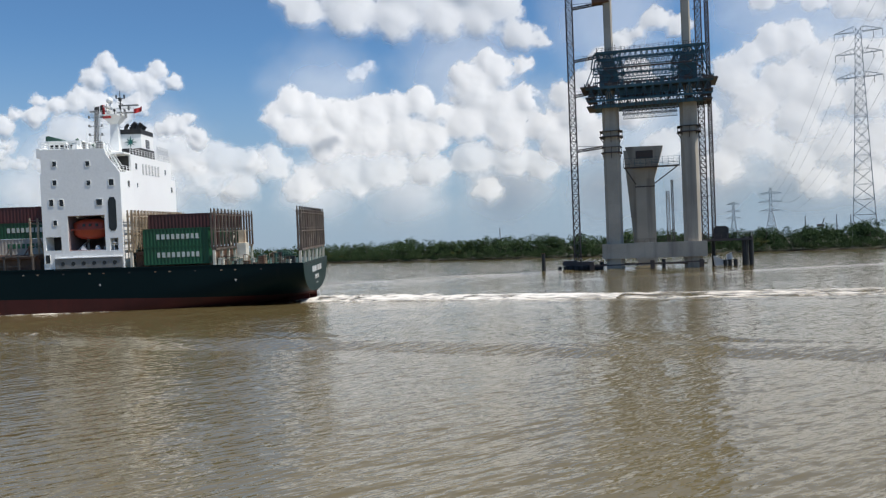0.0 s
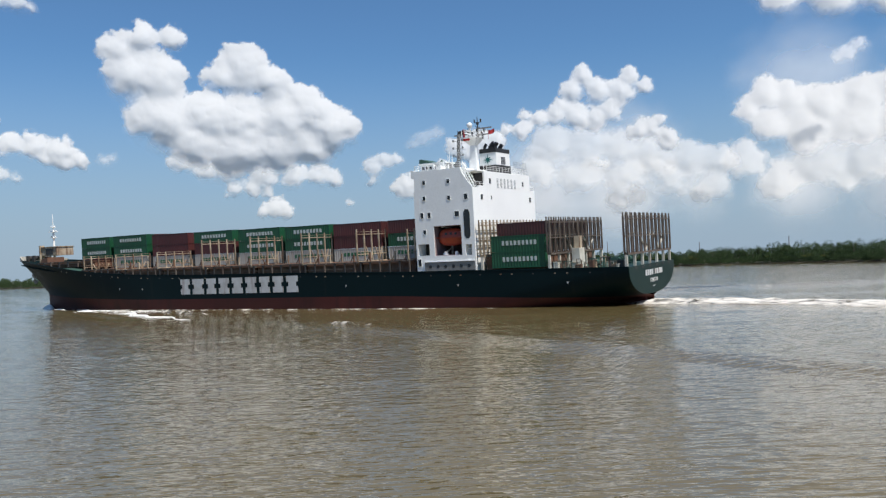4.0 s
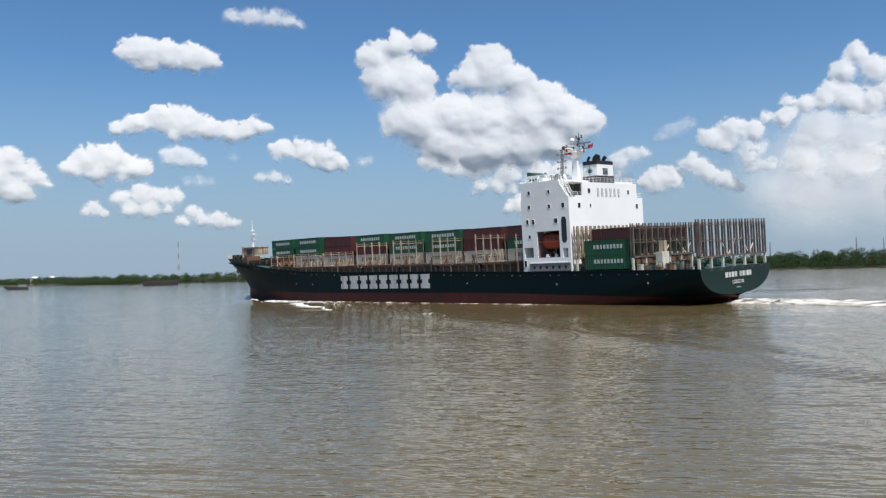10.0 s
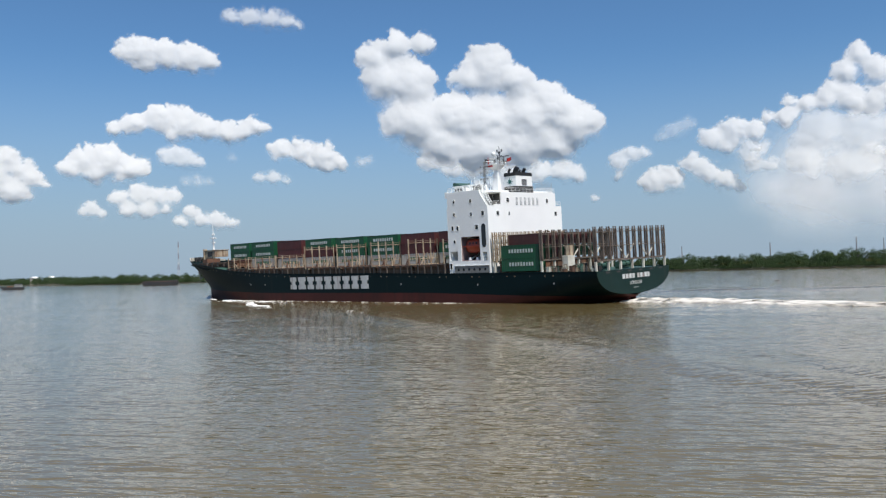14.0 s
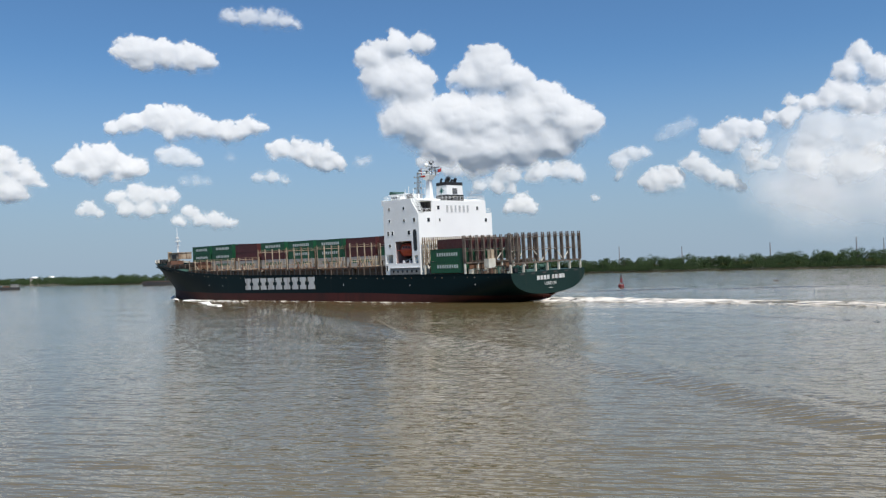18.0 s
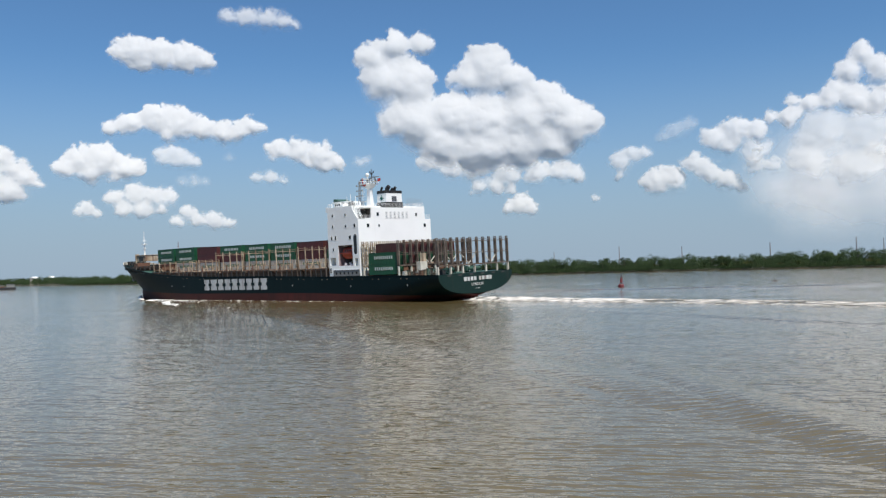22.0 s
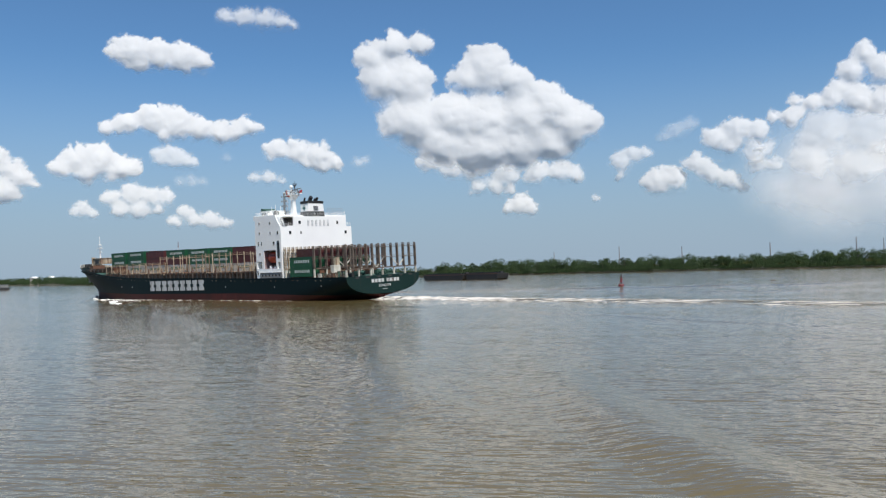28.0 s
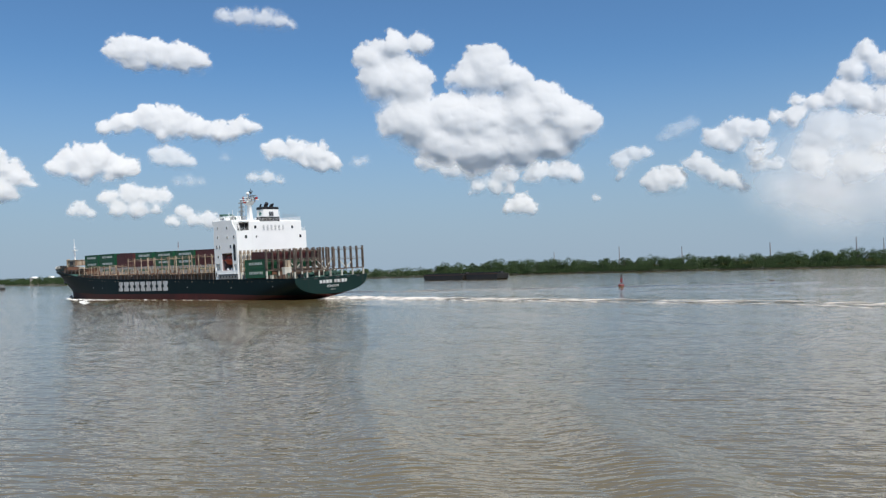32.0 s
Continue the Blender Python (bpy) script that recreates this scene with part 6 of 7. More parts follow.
def site_masts():
    # mast on its barge beside the tower, tied to the leg
    b = thing("mast_barge", "dark work pontoon with fender rolls carrying a lattice mast", "pontoon", at=site(31.4, 191.5, 0, -10))
    g = Shape()
    g.box(-3.0, 5.0, -3.0, 3.0, -0.5, 1.1)
    part("pontoon_hull", g, barge_paint, b)
    for i in range(8):
        g = Shape()
        g.tube((-4.2 + i * 1.2, -3.3, 0.2), (-4.2 + i * 1.2, -3.3, 1.0), 0.42, 8)
        part("fender_tyre", g, black_paint, b)
    g = Shape()
    g.box(-3.6, -0.2, -1.8, 1.8, 1.1, 2.2)
    g.box(-1.2, 3.6, -2.4, 2.4, 1.1, 1.9)
    part("deck_gear", g, crane_steel, b)
    m = thing("lattice_mast", "tall dark lattice mast tied to the bridge tower", "lattice mast", at=site(31.2, 191.0, 1.9, -14))
    g = Shape()
    lattice(g, (0, 0, 0), (0, 0, 68), 1.45, 1.75, 0.1)
    part("mast_lattice", g, crane_steel, m)
    for z, far in ((25.6, 6.2), (38.3, 5.0), (46.4, 6.6), (58.6, 8.6)):
        g = Shape()
        lattice(g, (0.6, 0, z), (far + 1.0, -1.2, z + 0.5), 0.55, 0.6, 0.06)
        g.bar((0.6, 0.6, z + 1.2), (far + 1.0, -1.2, z + 0.6), 0.08)
        part("tie_arm", g, crane_steel, m)
    g = Shape()
    g.box(5.4, 9.2, -2.6, 0.2, 58.8, 60.4)
    part("climbing_cage", g, rusty_deck, m)
    for x, y, w, h, name, lab in ((58.6, 183.4, 1.3, 70.0, "hoist_mast", "dark lattice hoist mast up the tower leg"), (60.4, 183.0, 0.75, 70.0, "ladder_mast", "slender lattice mast beside the hoist")):
        m = thing(name, lab, "lattice mast", at=site(x, y, 5.6, -14))
        g = Shape()
        lattice(g, (0, 0, 0), (0, 0, h), w, w * 1.05, 0.09)
        part("mast_lattice", g, crane_steel, m)
        if w > 1:
            for z in (10, 20, 30, 44, 52):
                g = Shape()
                g.bar((-1.2, 0.3, z), (0, 0.3, z), 0.14)
                g.bar((0, 0, z), (1.9, 0, z + 0.2), 0.1)
                part("wall_tie", g, crane_steel, m)
    # trestle with cabin and piles
    tr = thing("work_trestle", "dark steel jetty with a cabin beside the tower", "jetty", at=site(60.0, 184.0, 0, -14.6))
    g = Shape()
    g.box(-2.0, 8.6, -2.0, 2.4, 5.6, 6.1)
    part("trestle_deck", g, crane_steel, tr)
    g = Shape()
    g.prism([(0.6, 6.1), (3.6, 6.1), (3.7, 8.4), (3.0, 8.9), (1.0, 8.9), (0.5, 8.4)], -1.4, 1.4, "y")
    part("hoist_cabin", g, dark_steel, tr, "dark hoist cabin")
    g = Shape()
    g.box(5.2, 8.8, -1.4, 0.4, 7.5, 7.65)
    for x in (5.6, 8.4):
        g.bar((x, -0.5, 6.1), (x, -0.5, 7.5), 0.1)
    part("sun_roof", g, zinc, tr)
    rails(tr, [(-2, -2), (8.6, -2)], 6.1, 1.0, crane_steel)
    for x, y, r in ((6.8, -1.2, 0.5), (8.2, -1.2, 0.5), (7.5, 1.8, 0.45), (0.5, 1.6, 0.4)):
        g = Shape()
        g.tube((x, y, -2), (x, y, 6.4), r, 10)
        part("steel_pile", g, black_paint, tr)
    g = Shape()
    g.prism([(0.4, 0.2), (3.2, 0.4), (3.4, 1.0), (0.2, 2.4)], -2.8, -0.8, "y")
    g.prism([(2.8, 1.2), (4.2, 1.6), (4.0, 3.0), (3.0, 2.6)], -2.6, -1.0, "y")
    part("tilted_float", g, letter_white, tr, "tilted pale float against the piles")
    g = Shape()
    for x, y in ((3.6, -2.6), (4.8, -2.2), (2.6, -3.0)):
        g.tube((x, y, -0.3), (x, y, 1.5), 0.45, 8)
    part("fender_drum", g, black_paint, tr)
    for x, y, h in ((22.2, 182.6, 4.2), (36.2, 188.5, 1.8), (49.0, 183.2, 2.0)):
        pl = thing("mooring_pile", "black steel mooring pile standing in the river", "pile", "mooring piles", at=site(x, y))
        g = Shape()
        g.tube((0, 0, -2), (0, 0, h), 0.42, 10)
        part("pile_shaft", g, black_paint, pl)
        g = Shape()
        g.tube((0, 0, h), (0, 0, h + 0.06), 0.46, 10)
        part("pile_cap", g, rusty_deck, pl)
    bm = thing("floating_boom", "long dark boom pipe floating between the piles", "boom", at=site(0, 0))
    for a, c in (((36, 188.4, 1.2), (49, 183.4, 1.1)), ((49, 183.4, 1.1), (58, 181.6, 1.0))):
        g = Shape()
        g.tube(a, c, 0.2, 8)
        part("boom_pipe", g, crane_steel, bm)


site_masts()


# ---- power line ----
def pylon(x, y, height, base, waist, arms, turn, bar, bays=9):
    p = thing("power_pylon", "tall grey galvanised lattice power pylon beyond the trees", "pylon", "power line pylons", at=pose(x, y, 0.5, 0, 0, turn))
    top = arms[0][0]
    zs = [top * (1 - (1 - i / bays) ** 1.25) for i in range(bays + 1)]

    def half(z):
        return (base + (waist - base) * min(1.0, z / top) ** 0.8) / 2
    legs, lace_ = Shape(), Shape()
    for k in range(4):
        sx, sy = (1, 1, -1, -1)[k], (1, -1, -1, 1)[k]
        for a, b in zip(zs, zs[1:]):
            legs.bar((sx * half(a), sy * half(a), a), (sx * half(b), sy * half(b), b), bar * 1.7)
        legs.bar((sx * half(top), sy * half(top), top), (sx * waist * 0.3, sy * waist * 0.3, height), bar * 1.4)
        tx, ty = (1, 1, -1, -1)[(k + 1) % 4], (1, -1, -1, 1)[(k + 1) % 4]
        for a, b in zip(zs, zs[1:]):
            ha, hb = half(a), half(b)
            lace_.bar((sx * ha, sy * ha, a), (tx * hb, ty * hb, b), bar)
            lace_.bar((tx * ha, ty * ha, a), (sx * hb, sy * hb, b), bar)
            lace_.bar((sx * hb, sy * hb, b), (tx * hb, ty * hb, b), bar)
        n = 6
        for i in range(n):
            a, b = top + (height - top) * i / n, top + (height - top) * (i + 1) / n
            ha, hb = waist * (0.5 - 0.2 * i / n), waist * (0.5 - 0.2 * (i + 1) / n)
            lace_.bar((sx * ha, sy * ha, a), (tx * hb, ty * hb, b), bar)
            lace_.bar((tx * ha, ty * ha, a), (sx * hb, sy * hb, b), bar)
    part("pylon_leg", legs, zinc, p)
    part("pylon_lacing", lace_, zinc, p)
    for z, reach in arms:
        g = Shape()
        for s in (-1, 1):
            for yy in (-waist * 0.35, waist * 0.35):
                g.bar((s * waist * 0.4, yy, z), (s * reach, 0, z + 0.2), bar * 1.5)
                g.bar((s * waist * 0.4, yy, z + waist * 0.7), (s * reach, 0, z + 0.3), bar)
            for i in range(5):
                u, w = i / 5, (i + 0.5) / 5
                g.bar((s * (waist * 0.4 + (reach - waist * 0.4) * u), 0, z), (s * (waist * 0.4 + (reach - waist * 0.4) * w), 0, z + waist * 0.7 * (1 - w)), bar)
        part("cross_arm", g, zinc, p)
        if bar > 0.1 and height > 60:
            for s in (-1, 1):
                for f in (0.62, 1.0):
                    g = Shape()
                    g.tube((s * reach * f, 0, z), (s * reach * f, 0, z - 3.4), 0.12, 6)
                    part("insulator", g, crane_steel, p)
    return p


pylon(214.6, 418.0, 111.0, 12.4, 4.2, ((86.0, 10.8), (98.0, 10.8), (109.0, 11.0)), -27, 0.14, 13)
pylon(557.0, 1393.0, 89.0, 26.0, 5.0, ((50.0, 18.0), (65.0, 19.0), (79.0, 18.0)), -22, 0.42, 7)
pylon(801.0, 2262.0, 106.0, 24.0, 7.0, ((60.0, 19.0), (78.0, 19.0), (98.0, 17.0)), -22, 0.6, 6)


def wires():
    w = thing("power_lines", "thin dark power lines slung between the pylons", "power line", at=pose(0, 0, 0))
    c1, c2 = math.cos(radians(-20)), math.sin(radians(-20))
    for z1, z2, r1, r2 in ((81.5, 49, 10.8, 18), (93.5, 64, 10.8, 19), (104.5, 78, 11.0, 18)):
        for s in (-1, 1):
            a = Vector((214.6 + s * r1 * c1, 418.0 + s * r1 * c2, z1))
            b = Vector((557.0 + s * r2 * c1, 1393.0 + s * r2 * c2, z2))
            c = a + (a - b).normalized() * 240 + Vector((0, 0, 5))
            g = Shape()
            for p, q, sag in ((a, b, 22.0), (a, c, 5.0)):
                prev = p
                for i in range(1, 25):
                    u = i / 24
                    r = p.lerp(q, u) - Vector((0, 0, 4 * sag * u * (1 - u)))
                    g.tube(prev, r, 0.045 + 0.06 * u * (q is b), 3, 0.045 + 0.06 * u * (q is b))
                    prev = r
            part("wire", g, crane_steel, w)


wires()


def far_things():
    # slender lattice towers and port cranes on the skyline
    for az, d, h in ((-26.4, 1800, 44), (-25.6, 1900, 48), (-23.8, 1600, 40), (-29.9, 900, 30), (9.0, 1500, 34), (-4.0, 1500, 40), (14.5, 1700, 33), (20.5, 1900, 45), (27.0, 1500, 36), (32.5, 1700, 38), (36.6, 1700, 42), (41.0, 1900, 38), (22.0, 1500, 40)):
        x, y = -d * math.sin(radians(az)), d * math.cos(radians(az))
        m = thing("skyline_mast", "slender grey lattice mast far beyond the trees", "mast", "far masts", at=pose(x, y, 0.5))
        g = Shape()
        lattice(g, (0, 0, 0), (0, 0, h), 2.0, 4.0, 0.35, 0.8)
        part("mast_lattice", g, zinc, m)
    for az, d in ((-24.7, 1500), (-30.4, 1100)):
        x, y = -d * math.sin(radians(az)), d * math.cos(radians(az))
        m = thing("dock_crane", "dark dockside crane far beyond the trees", "crane", "far cranes", at=pose(x, y, 0.5))
        for dx in (-4, 4):
            g = Shape()
            g.bar((dx, 0, 0), (dx * 0.7, 0, 22), 1.2)
            part("crane_leg", g, crane_steel, m)
        g = Shape()
        g.box(-6, 4, -2, 2, 20, 24)
        g.bar((2, 0, 24), (6, 0, 34), 1.0)
        part("crane_house", g, crane_steel, m)
    # red and white radio mast on the far left bank
    x, y = through_bank(66.5, 1200)
    m = thing("radio_mast", "slender red and white lattice radio mast", "radio mast", at=pose(x, y, 0.5))
    for i in range(7):
        g = Shape()
        lattice(g, (0, 0, i * 7.9), (0, 0, (i + 1) * 7.9), 3.0 - i * 0.36, 3.6, 0.06, 2.64 - i * 0.36)
        part("mast_section", g, mast_red if i % 2 == 0 else letter_white, m)
    for az, d in ((75.1, 1420), (74.15, 1440)):
        x, y = through_bank(az, d)
        b = thing("white_roof_building", "low white-roofed building behind the mangrove", "building", at=pose(x, y, 0.8, 0, 0, 20))
        g = Shape()
        g.box(-5, 5, -4, 4, 0, 10.6)
        part("wall", g, concrete, b)
        g = Shape()
        g.prism([(-5.5, 10.6), (5.5, 10.6), (0, 13.0)], -4.5, 4.5, "y")
        part("roof", g, white_paint, b)


def through_bank(az, d):
    return -d * math.sin(radians(az)), d * math.cos(radians(az))


far_things()


# ---- craft on the river ----
def barge(x, y, turn, length, beam, high, label):
    b = thing("river_barge", label, "barge", "moored barges", at=pose(x, y, 0, 0, 0, turn))
    g = Shape()
    h = length / 2
    g.prism([(-h, high), (-h + 0.6, 0.6), (-h + 2.5, -0.6), (h - 2.5, -0.6), (h - 0.6, 0.6), (h, high)], -beam / 2, beam / 2, "y")
    part("barge_hull", g, barge_paint, b)
    for s in (-1, 1):
        g = Shape()
        g.box(-h + 2.5, h - 2.5, s * beam * 0.42 - 0.1, s * beam * 0.42 + 0.1, high, high + 0.7)
        part("hold_coaming", g, barge_paint, b)
        g = Shape()
        g.box(-h, h, s * beam / 2 - 0.05, s * beam / 2 + 0.08, high - 0.45, high - 0.2)
        part("rubbing_strake", g, rusty_deck, b)
    for i in range(6):
        xx = -h + 1.5 + (length - 3) * i / 5
        g = Shape()
        g.tube((xx, -beam / 2 + 0.4, high), (xx, -beam / 2 + 0.4, high + 0.55), 0.15, 6)
        part("bollard", g, dark_steel, b)
    g = Shape()
    g.box(h - 2.2, h - 0.9, -1.2, 1.2, high, high + 1.3)
    part("winch_box", g, dark_steel, b)


barge(-417.0, 371.0, 3, 38, 11, 3.7, "long dark steel barge moored off the bank")
barge(-384.0, 375.0, 4, 28, 11, 4.0, "short dark steel barge moored behind another")
barge(-737.0, 303.0, 60, 31, 10, 3.8, "dark steel barge moored near the far bank")


def river_boat():
    b = thing("river_boat", "small grey river boat with a pale cabin", "boat")
    g = Shape()
    g.prism([(-7.5, 1.7), (-7.2, -0.3), (6.0, -0.3), (8.4, 2.4), (4.0, 1.9)], -1.9, 1.9, "y")
    part("boat_hull", g, barge_paint, b)
    g = Shape()
    g.box(-6.4, -1.5, -1.5, 1.5, 1.7, 3.7)
    cab = part("boat_cabin", g, grey_paint, b)
    for i in range(3):
        g = Shape()
        g.box(-6.0 + i * 1.5, -5.0 + i * 1.5, -1.53, -1.5, 2.6, 3.3)
        part("cabin_window", g, pane_dark, cab)
    g = Shape()
    g.box(-6.8, -1.1, -1.8, 1.8, 3.7, 3.85)
    part("cabin_roof", g, zinc, b)
    g = Shape()
    g.box(-0.5, 3.8, -1.3, 1.3, 1.8, 2.5)
    part("boat_cargo", g, rusty_deck, b)
    return b


boat = river_boat()
boat.scale = (1.25, 1.25, 1.25)


def channel_buoy():
    b = thing("channel_buoy", "red conical channel buoy floating in the river", "buoy", at=pose(-163.5, 220.6, 0, 0, 3, 0) @ Matrix.Diagonal((0.8, 0.8, 1.15, 1)))
    g = Shape()
    g.tube((0, 0, -0.4), (0, 0, 0.55), 1.25, 16, 1.2)
    g.tube((0, 0, 0.55), (0, 0, 0.75), 1.2, 16, 0.95)
    part("float", g, buoy_red, b)
    g = Shape()
    for k in range(4):
        a = math.pi / 4 + k * math.pi / 2
        g.bar((0.8 * math.cos(a), 0.8 * math.sin(a), 0.7), (0.22 * math.cos(a), 0.22 * math.sin(a), 2.9), 0.12)
    for z, r in ((1.3, 0.66), (2.0, 0.47)):
        g.tube((0, 0, z), (0, 0, z + 0.08), r, 8)
    part("cage", g, buoy_red, b)
    g = Shape()
    g.tube((0, 0, 1.35), (0, 0, 2.35), 0.5, 8, 0.3)
    part("day_board", g, buoy_red, b)
    g = Shape()
    g.tube((0, 0, 2.9), (0, 0, 3.15), 0.28, 8)
    part("lantern_table", g, dark_steel, b)
    g = Shape()
    g.tube((0, 0, 3.15), (0, 0, 3.6), 0.14, 8, 0.1)
    part("lantern", g, dark_steel, b)
    return b


channel_buoy()

log = thing("drift_log", "dark half-sunk drifting log", "log")
g = Shape()
g.tube((-0.9, 0, 0.0), (0.9, 0.1, 0.12), 0.22, 7, 0.15)
g.tube((0.2, 0, 0.1), (0.5, 0.3, 0.5), 0.08, 5, 0.04)
part("log_wood", g, bark, log)


# ---- foam and wake ----
TRACK_X = (191, 115, 57, 30.5, 9.5, -7.6, -19, -51.5, -78, -115.5, -153, -195, -248)
TRACK_Y = (81, 93, 104.5, 112.3, 120.5, 127, 131.3, 136.6, 138.7, 137.5, 136, 132.8, 128)


def track_y(x):
    return float(np.interp(-x, [-a for a in TRACK_X], TRACK_Y))


def froth(name, label, x0, x1, half0, half1, mat, lift, seed):
    """A strip of froth, drawn out along x, raised in the middle."""
    n, m = int((x1 - x0) / 0.7), 17
    rows = []
    for i in range(n + 1):
        x = x0 + (x1 - x0) * i / n
        h = half0 + (half1 - half0) * i / n
        edge = 1 + 0.35 * (fbm(np.array([[x * 0.25, seed, 0.0], [x * 0.25, seed + 9, 0.0]]), 3) - 0.5)
        rows.append([(x, h * (j / (m - 1) * 2 - 1) * float(edge[0] if j < m // 2 else edge[1]), 0.0) for j in range(m)])
    P = np.array(rows)
    q = P.reshape(-1, 3)
    z = lift * (0.25 + 1.1 * (fbm(q * (0.45, 0.9, 1) + seed, 4) - 0.35)) * (1 - np.linspace(-1, 1, m)[None, :] ** 2).repeat(n + 1, 0).reshape(-1)
    ends = np.clip(np.minimum(np.arange(n + 1), n - np.arange(n + 1)) / 5.0, 0, 1)[:, None].repeat(m, 1).reshape(-1)
    q[:, 2] = z * ends + 0.22 * (1 - np.linspace(-1, 1, m)[None, :] ** 4).repeat(n + 1, 0).reshape(-1) - 0.02
    s = Shape()
    s.grid(q.reshape(n + 1, m, 3).tolist())
    ob = part(name, s, mat, smooth=True, mend=False)
    return tagged(ob, label, "foam", "wake of the ship", "stuff")


wake = []
for i, (a, b, h0, h1, mat, lift) in enumerate(((-1, 24, 3.2, 4.4, foam_thick, 0.9), (20, 48, 4.4, 5.0, foam_thick, 0.5), (44, 72, 5.0, 5.4, foam_worn, 0.4), (68, 96, 5.4, 5.6, foam_worn, 0.28),
                                                   (92, 125, 4.8, 5.2, foam_thin, 0.2), (121, 160, 5.2, 6.0, foam_thin, 0.15))):
    wake.append((froth("wake_foam", "white churned propeller foam on brown water", -(b - a) / 2, (b - a) / 2, h0, h1, mat, lift, 5.0 + i), (a + b) / 2))
    wake.append((froth("wake_froth", "thin lacy froth beside the propeller wake", -(b - a) / 2, (b - a) / 2, h0 + 2.5, h1 + 3.0, foam_thin, 0.05, 25.0 + i), (a + b) / 2))


def ridge(name, label, path, wide, high, mat, seed, sink=0.1, head=False):
    """A wave crest along a path of pairs, highest in its middle or near its head, sinking into the river at its ends."""
    pts = [Vector((*p, 0)) for p in path]
    rows = []
    n = 60
    g = np.random.default_rng(seed)
    for i in range(n + 1):
        u = i / n * (len(pts) - 1)
        k = min(int(u), len(pts) - 2)
        c = pts[k].lerp(pts[k + 1], u - k)
        d = (pts[k + 1] - pts[k]).normalized()
        side = Vector((-d.y, d.x, 0))
        fade = min(1.0, i / n * 7) * (1 - i / n) ** 0.7 if head else math.sin(math.pi * i / n) ** 0.6
        slim = 0.45 + 0.55 * (1 - i / n) if head else 1.0
        if head:
            c = c + side * (0.9 * math.sin(i * 0.42 + seed) + 0.5 * math.sin(i * 0.19))
        wob = (0.9 if mat is water_mat else 0.75) + (0.2 if mat is water_mat else 0.5) * float(value_noise(np.array([[i * 0.35, seed, 0.5]]))[0])
        rows.append([tuple(c + side * w * wide * slim + Vector((0, 0, high * fade * wob * (math.exp(-(w * 2.0) ** 2)) - sink))) for w in np.linspace(-1, 1, 15)])
    s = Shape()
    s.grid(rows)
    return tagged(part(name, s, mat, smooth=True), label, "wave", "wake of the ship", "stuff")


def beside(*pairs):
    """A path along the waterline, from pairs of place and distance off the side."""
    return [(x, half_beam(min(x, 171.5), 0.6) + off) for x, off in pairs]


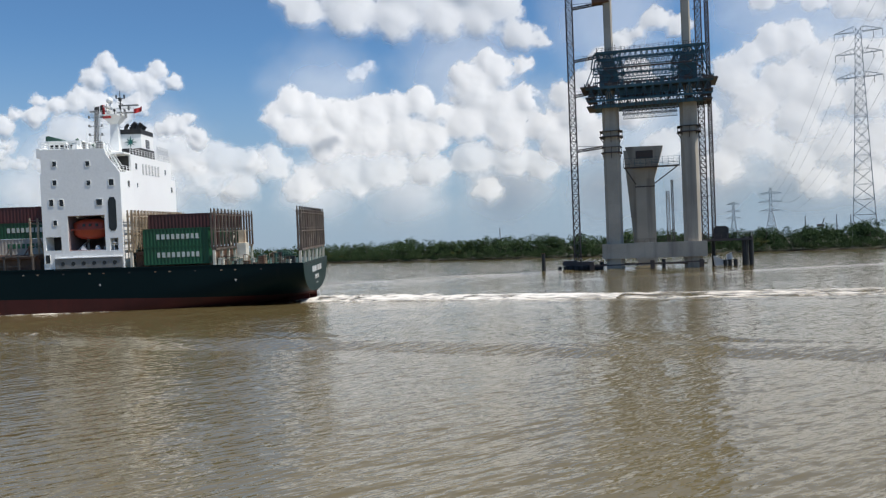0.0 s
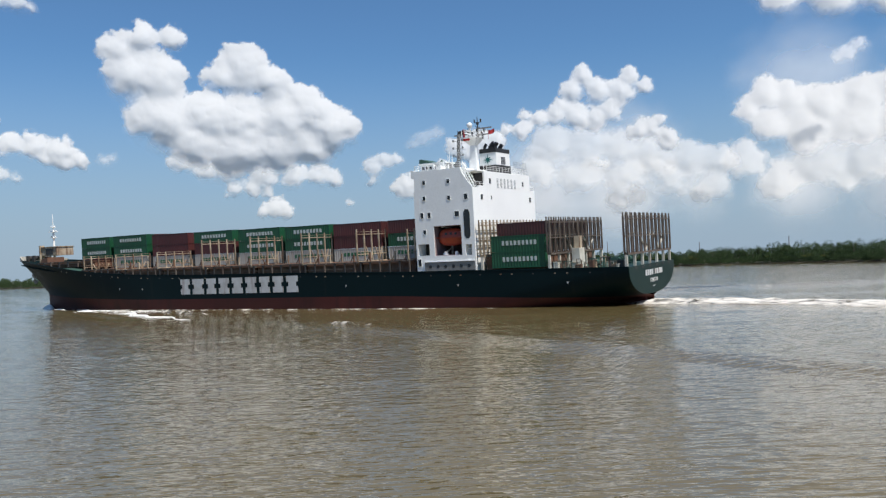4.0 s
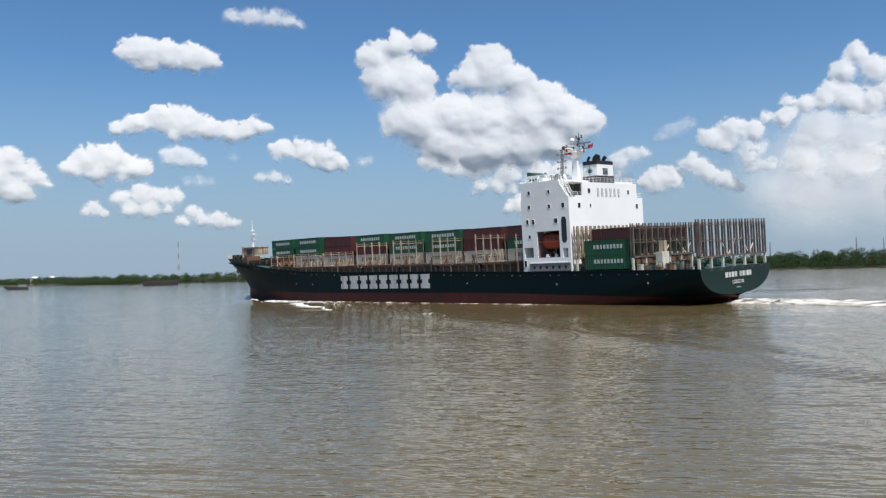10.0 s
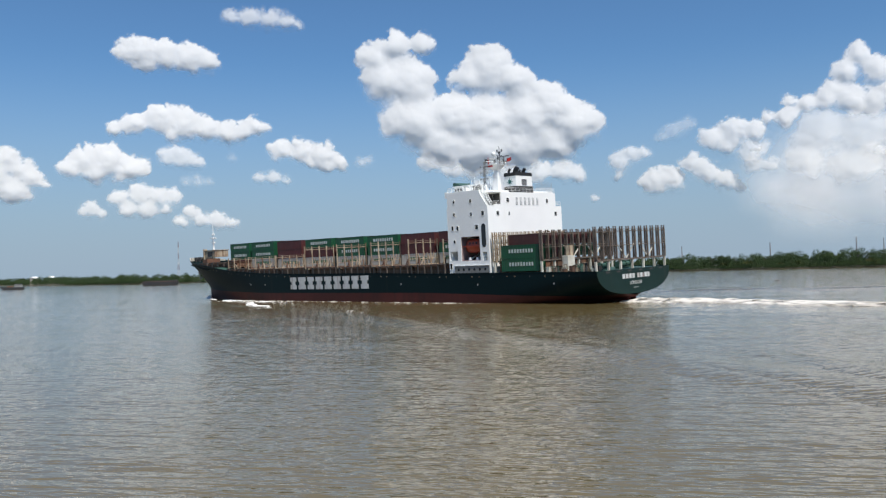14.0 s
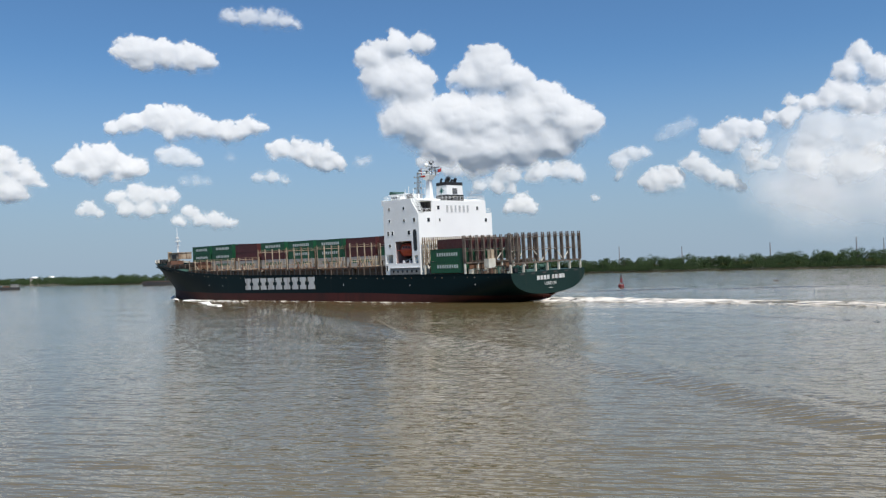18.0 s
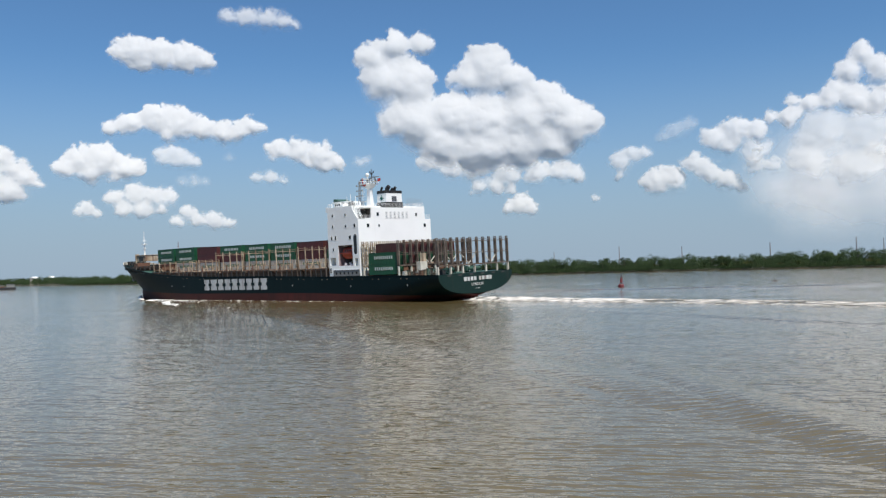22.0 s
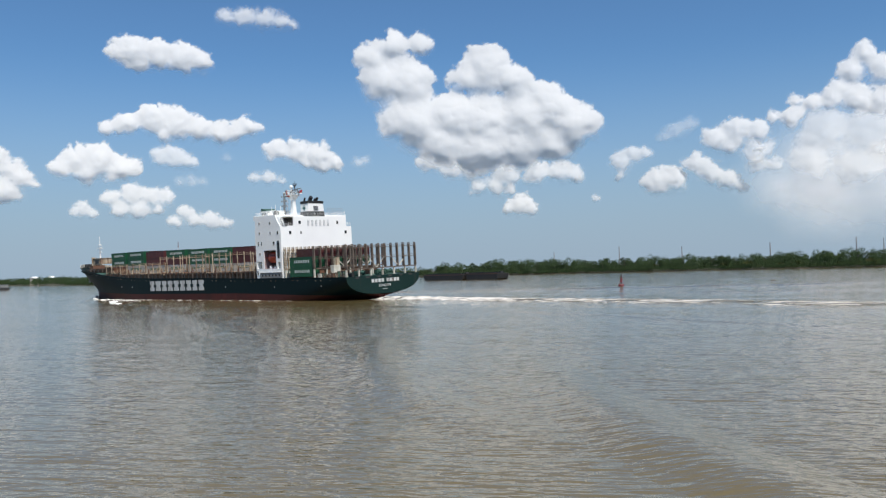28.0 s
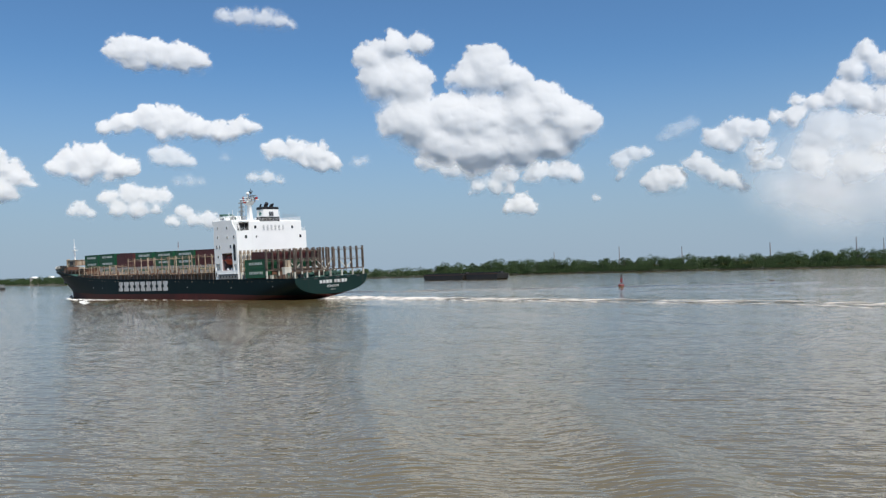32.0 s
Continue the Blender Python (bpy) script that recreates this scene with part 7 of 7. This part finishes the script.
BROWN = "smooth brown wave running out from the ship"
for name, lab, path, wide, high, mat, seed in (
        ("bow_wave", "white breaking bow wave", beside((172.0, 0.5), (168, 0.9), (164, 1.4), (160, 2.2)), 1.1, 1.3, foam_crest, 1),
        ("bow_crest", "white breaking crest of the bow wave", [(155, 9.0), (145, 14.5), (133, 21), (122, 27)], 0.9, 0.6, foam_crest, 21),
        ("bow_crest", "white breaking crest of the bow wave", [(138, 14.5), (124, 22), (110, 29.5), (97, 35)], 0.85, 0.55, foam_crest, 22),
        ("bow_crest", "white breaking crest of the bow wave", [(112, 24), (97, 31), (82, 37.5), (62, 46)], 0.8, 0.5, foam_crest, 23),
        ("bow_crest", "white breaking crest of the bow wave", [(146, 11.5), (128, 15.0), (108, 17.5), (84, 19)], 0.8, 0.4, foam_crest, 24),
        ("wake_swell", BROWN, [(156, 9.5), (142, 17), (126, 26), (106, 36)], 4.5, 0.72, water_mat, 25),
        ("wake_swell", BROWN, [(136, 17), (116, 27), (102, 34), (80, 43)], 4.5, 0.72, water_mat, 26),
        ("bow_wave", "white breaking bow wave", [(x, -y) for x, y in beside((172.0, 0.3), (168, 0.6), (160, 1.4), (152, 2.6))], 1.3, 1.0, foam_crest, 3),
        ("hull_froth", "thin froth along the waterline", beside((160, 0.4), (140, 0.6), (120, 0.6), (90, 0.5), (40, 0.5), (18, 0.5)), 0.6, 0.26, foam_worn, 4),
        ("hull_froth", "thin froth along the waterline", beside((136, 3.0), (124, 4.2), (110, 5.0), (96, 6.5)), 0.9, 0.55, foam_thin, 14),
        ("wake_swell", BROWN, [(110, 18), (60, 40), (5, 65), (-46, 88), (-100, 110), (-150, 131)], 9.0, 0.68, water_mat, 5),
        ("wake_swell", BROWN, [(-5, 20), (-60, 39), (-120, 58), (-190, 80)], 6.5, 0.4, water_mat, 7),
        ("wake_swell", BROWN, [(-10, -20), (-60, -39), (-120, -58), (-190, -80)], 6.5, 0.4, water_mat, 9),
        ("crest_foam", "broken white crest of a wake wave", [(104, 20.8), (90, 26.8), (72, 34.6)], 0.9, 0.9, foam_thin, 10),
        ("crest_foam", "broken white crest of a wake wave", [(38, 50), (26, 55.4), (14, 60.8)], 0.8, 0.85, foam_thin, 11)):
    running.append(ridge(name, lab, path, wide, high, mat, seed, 0.22 if mat is water_mat else 0.12, name == "bow_crest"))
# short slanting crests that follow one another down each arm of the wake
for side in (1, -1):
    for k in range(11 if side > 0 else 6):
        cx, cy = 78 - 32.0 * k, 33 + 13.8 * k
        half = 22 + 1.6 * k
        path = [(cx + half * 0.76 * u - 2.2 * u * u, side * (cy - half * 0.65 * u - 2.6 * u * u)) for u in (1.0, 0.5, 0.0, -0.5, -1.0)]
        running.append(ridge("wake_crest", BROWN, path, 5.2, 0.56 - 0.01 * k, water_mat, 30 + k, 0.1))


def motions():
    for ob, m in moving:
        walk(ob, [(t, ship_at(t) @ m) for t in TIMES])
    for ob in running:
        ob.scale = (NEAR, NEAR, NEAR)
        walk(ob, [(t, sea_at(t)) for t in TIMES])
    for ob, back in wake:
        rows = []
        for t in TIMES:
            x = (ship_at(t) @ Vector((3, 0, 0))).x + back
            slope = (track_y(x + 8) - track_y(x - 8)) / 16
            rows.append((t, pose(x, track_y(x), 0, 0, 0, math.degrees(math.atan(slope)))))
        walk(ob, rows)
    walk(water, [(0, pose(0, 0, 0)), (32, pose(-9, -4, 0))])
    walk(boat, [(0, pose(-806, 207, 0, 0, 0, 255) @ Matrix.Identity(4)), (9, pose(-809, 201, 0, 0, 0, 255)), (32, pose(-818, 184, 0, 0, 0, 255))])
    walk(log, [(0, pose(-139, 280, 0.05, 0, 0, 15)), (32, pose(-142, 279, 0.05, 0, 0, 25))])
    for ob, az, seen in clouds:
        drift = 0.0012 * (az - 42)
        walk(ob, [(0, pose(0, 0, 0, 0, 0, -drift * seen)), (32, pose(0, 0, 0, 0, 0, drift * (32 - seen)))])


motions()
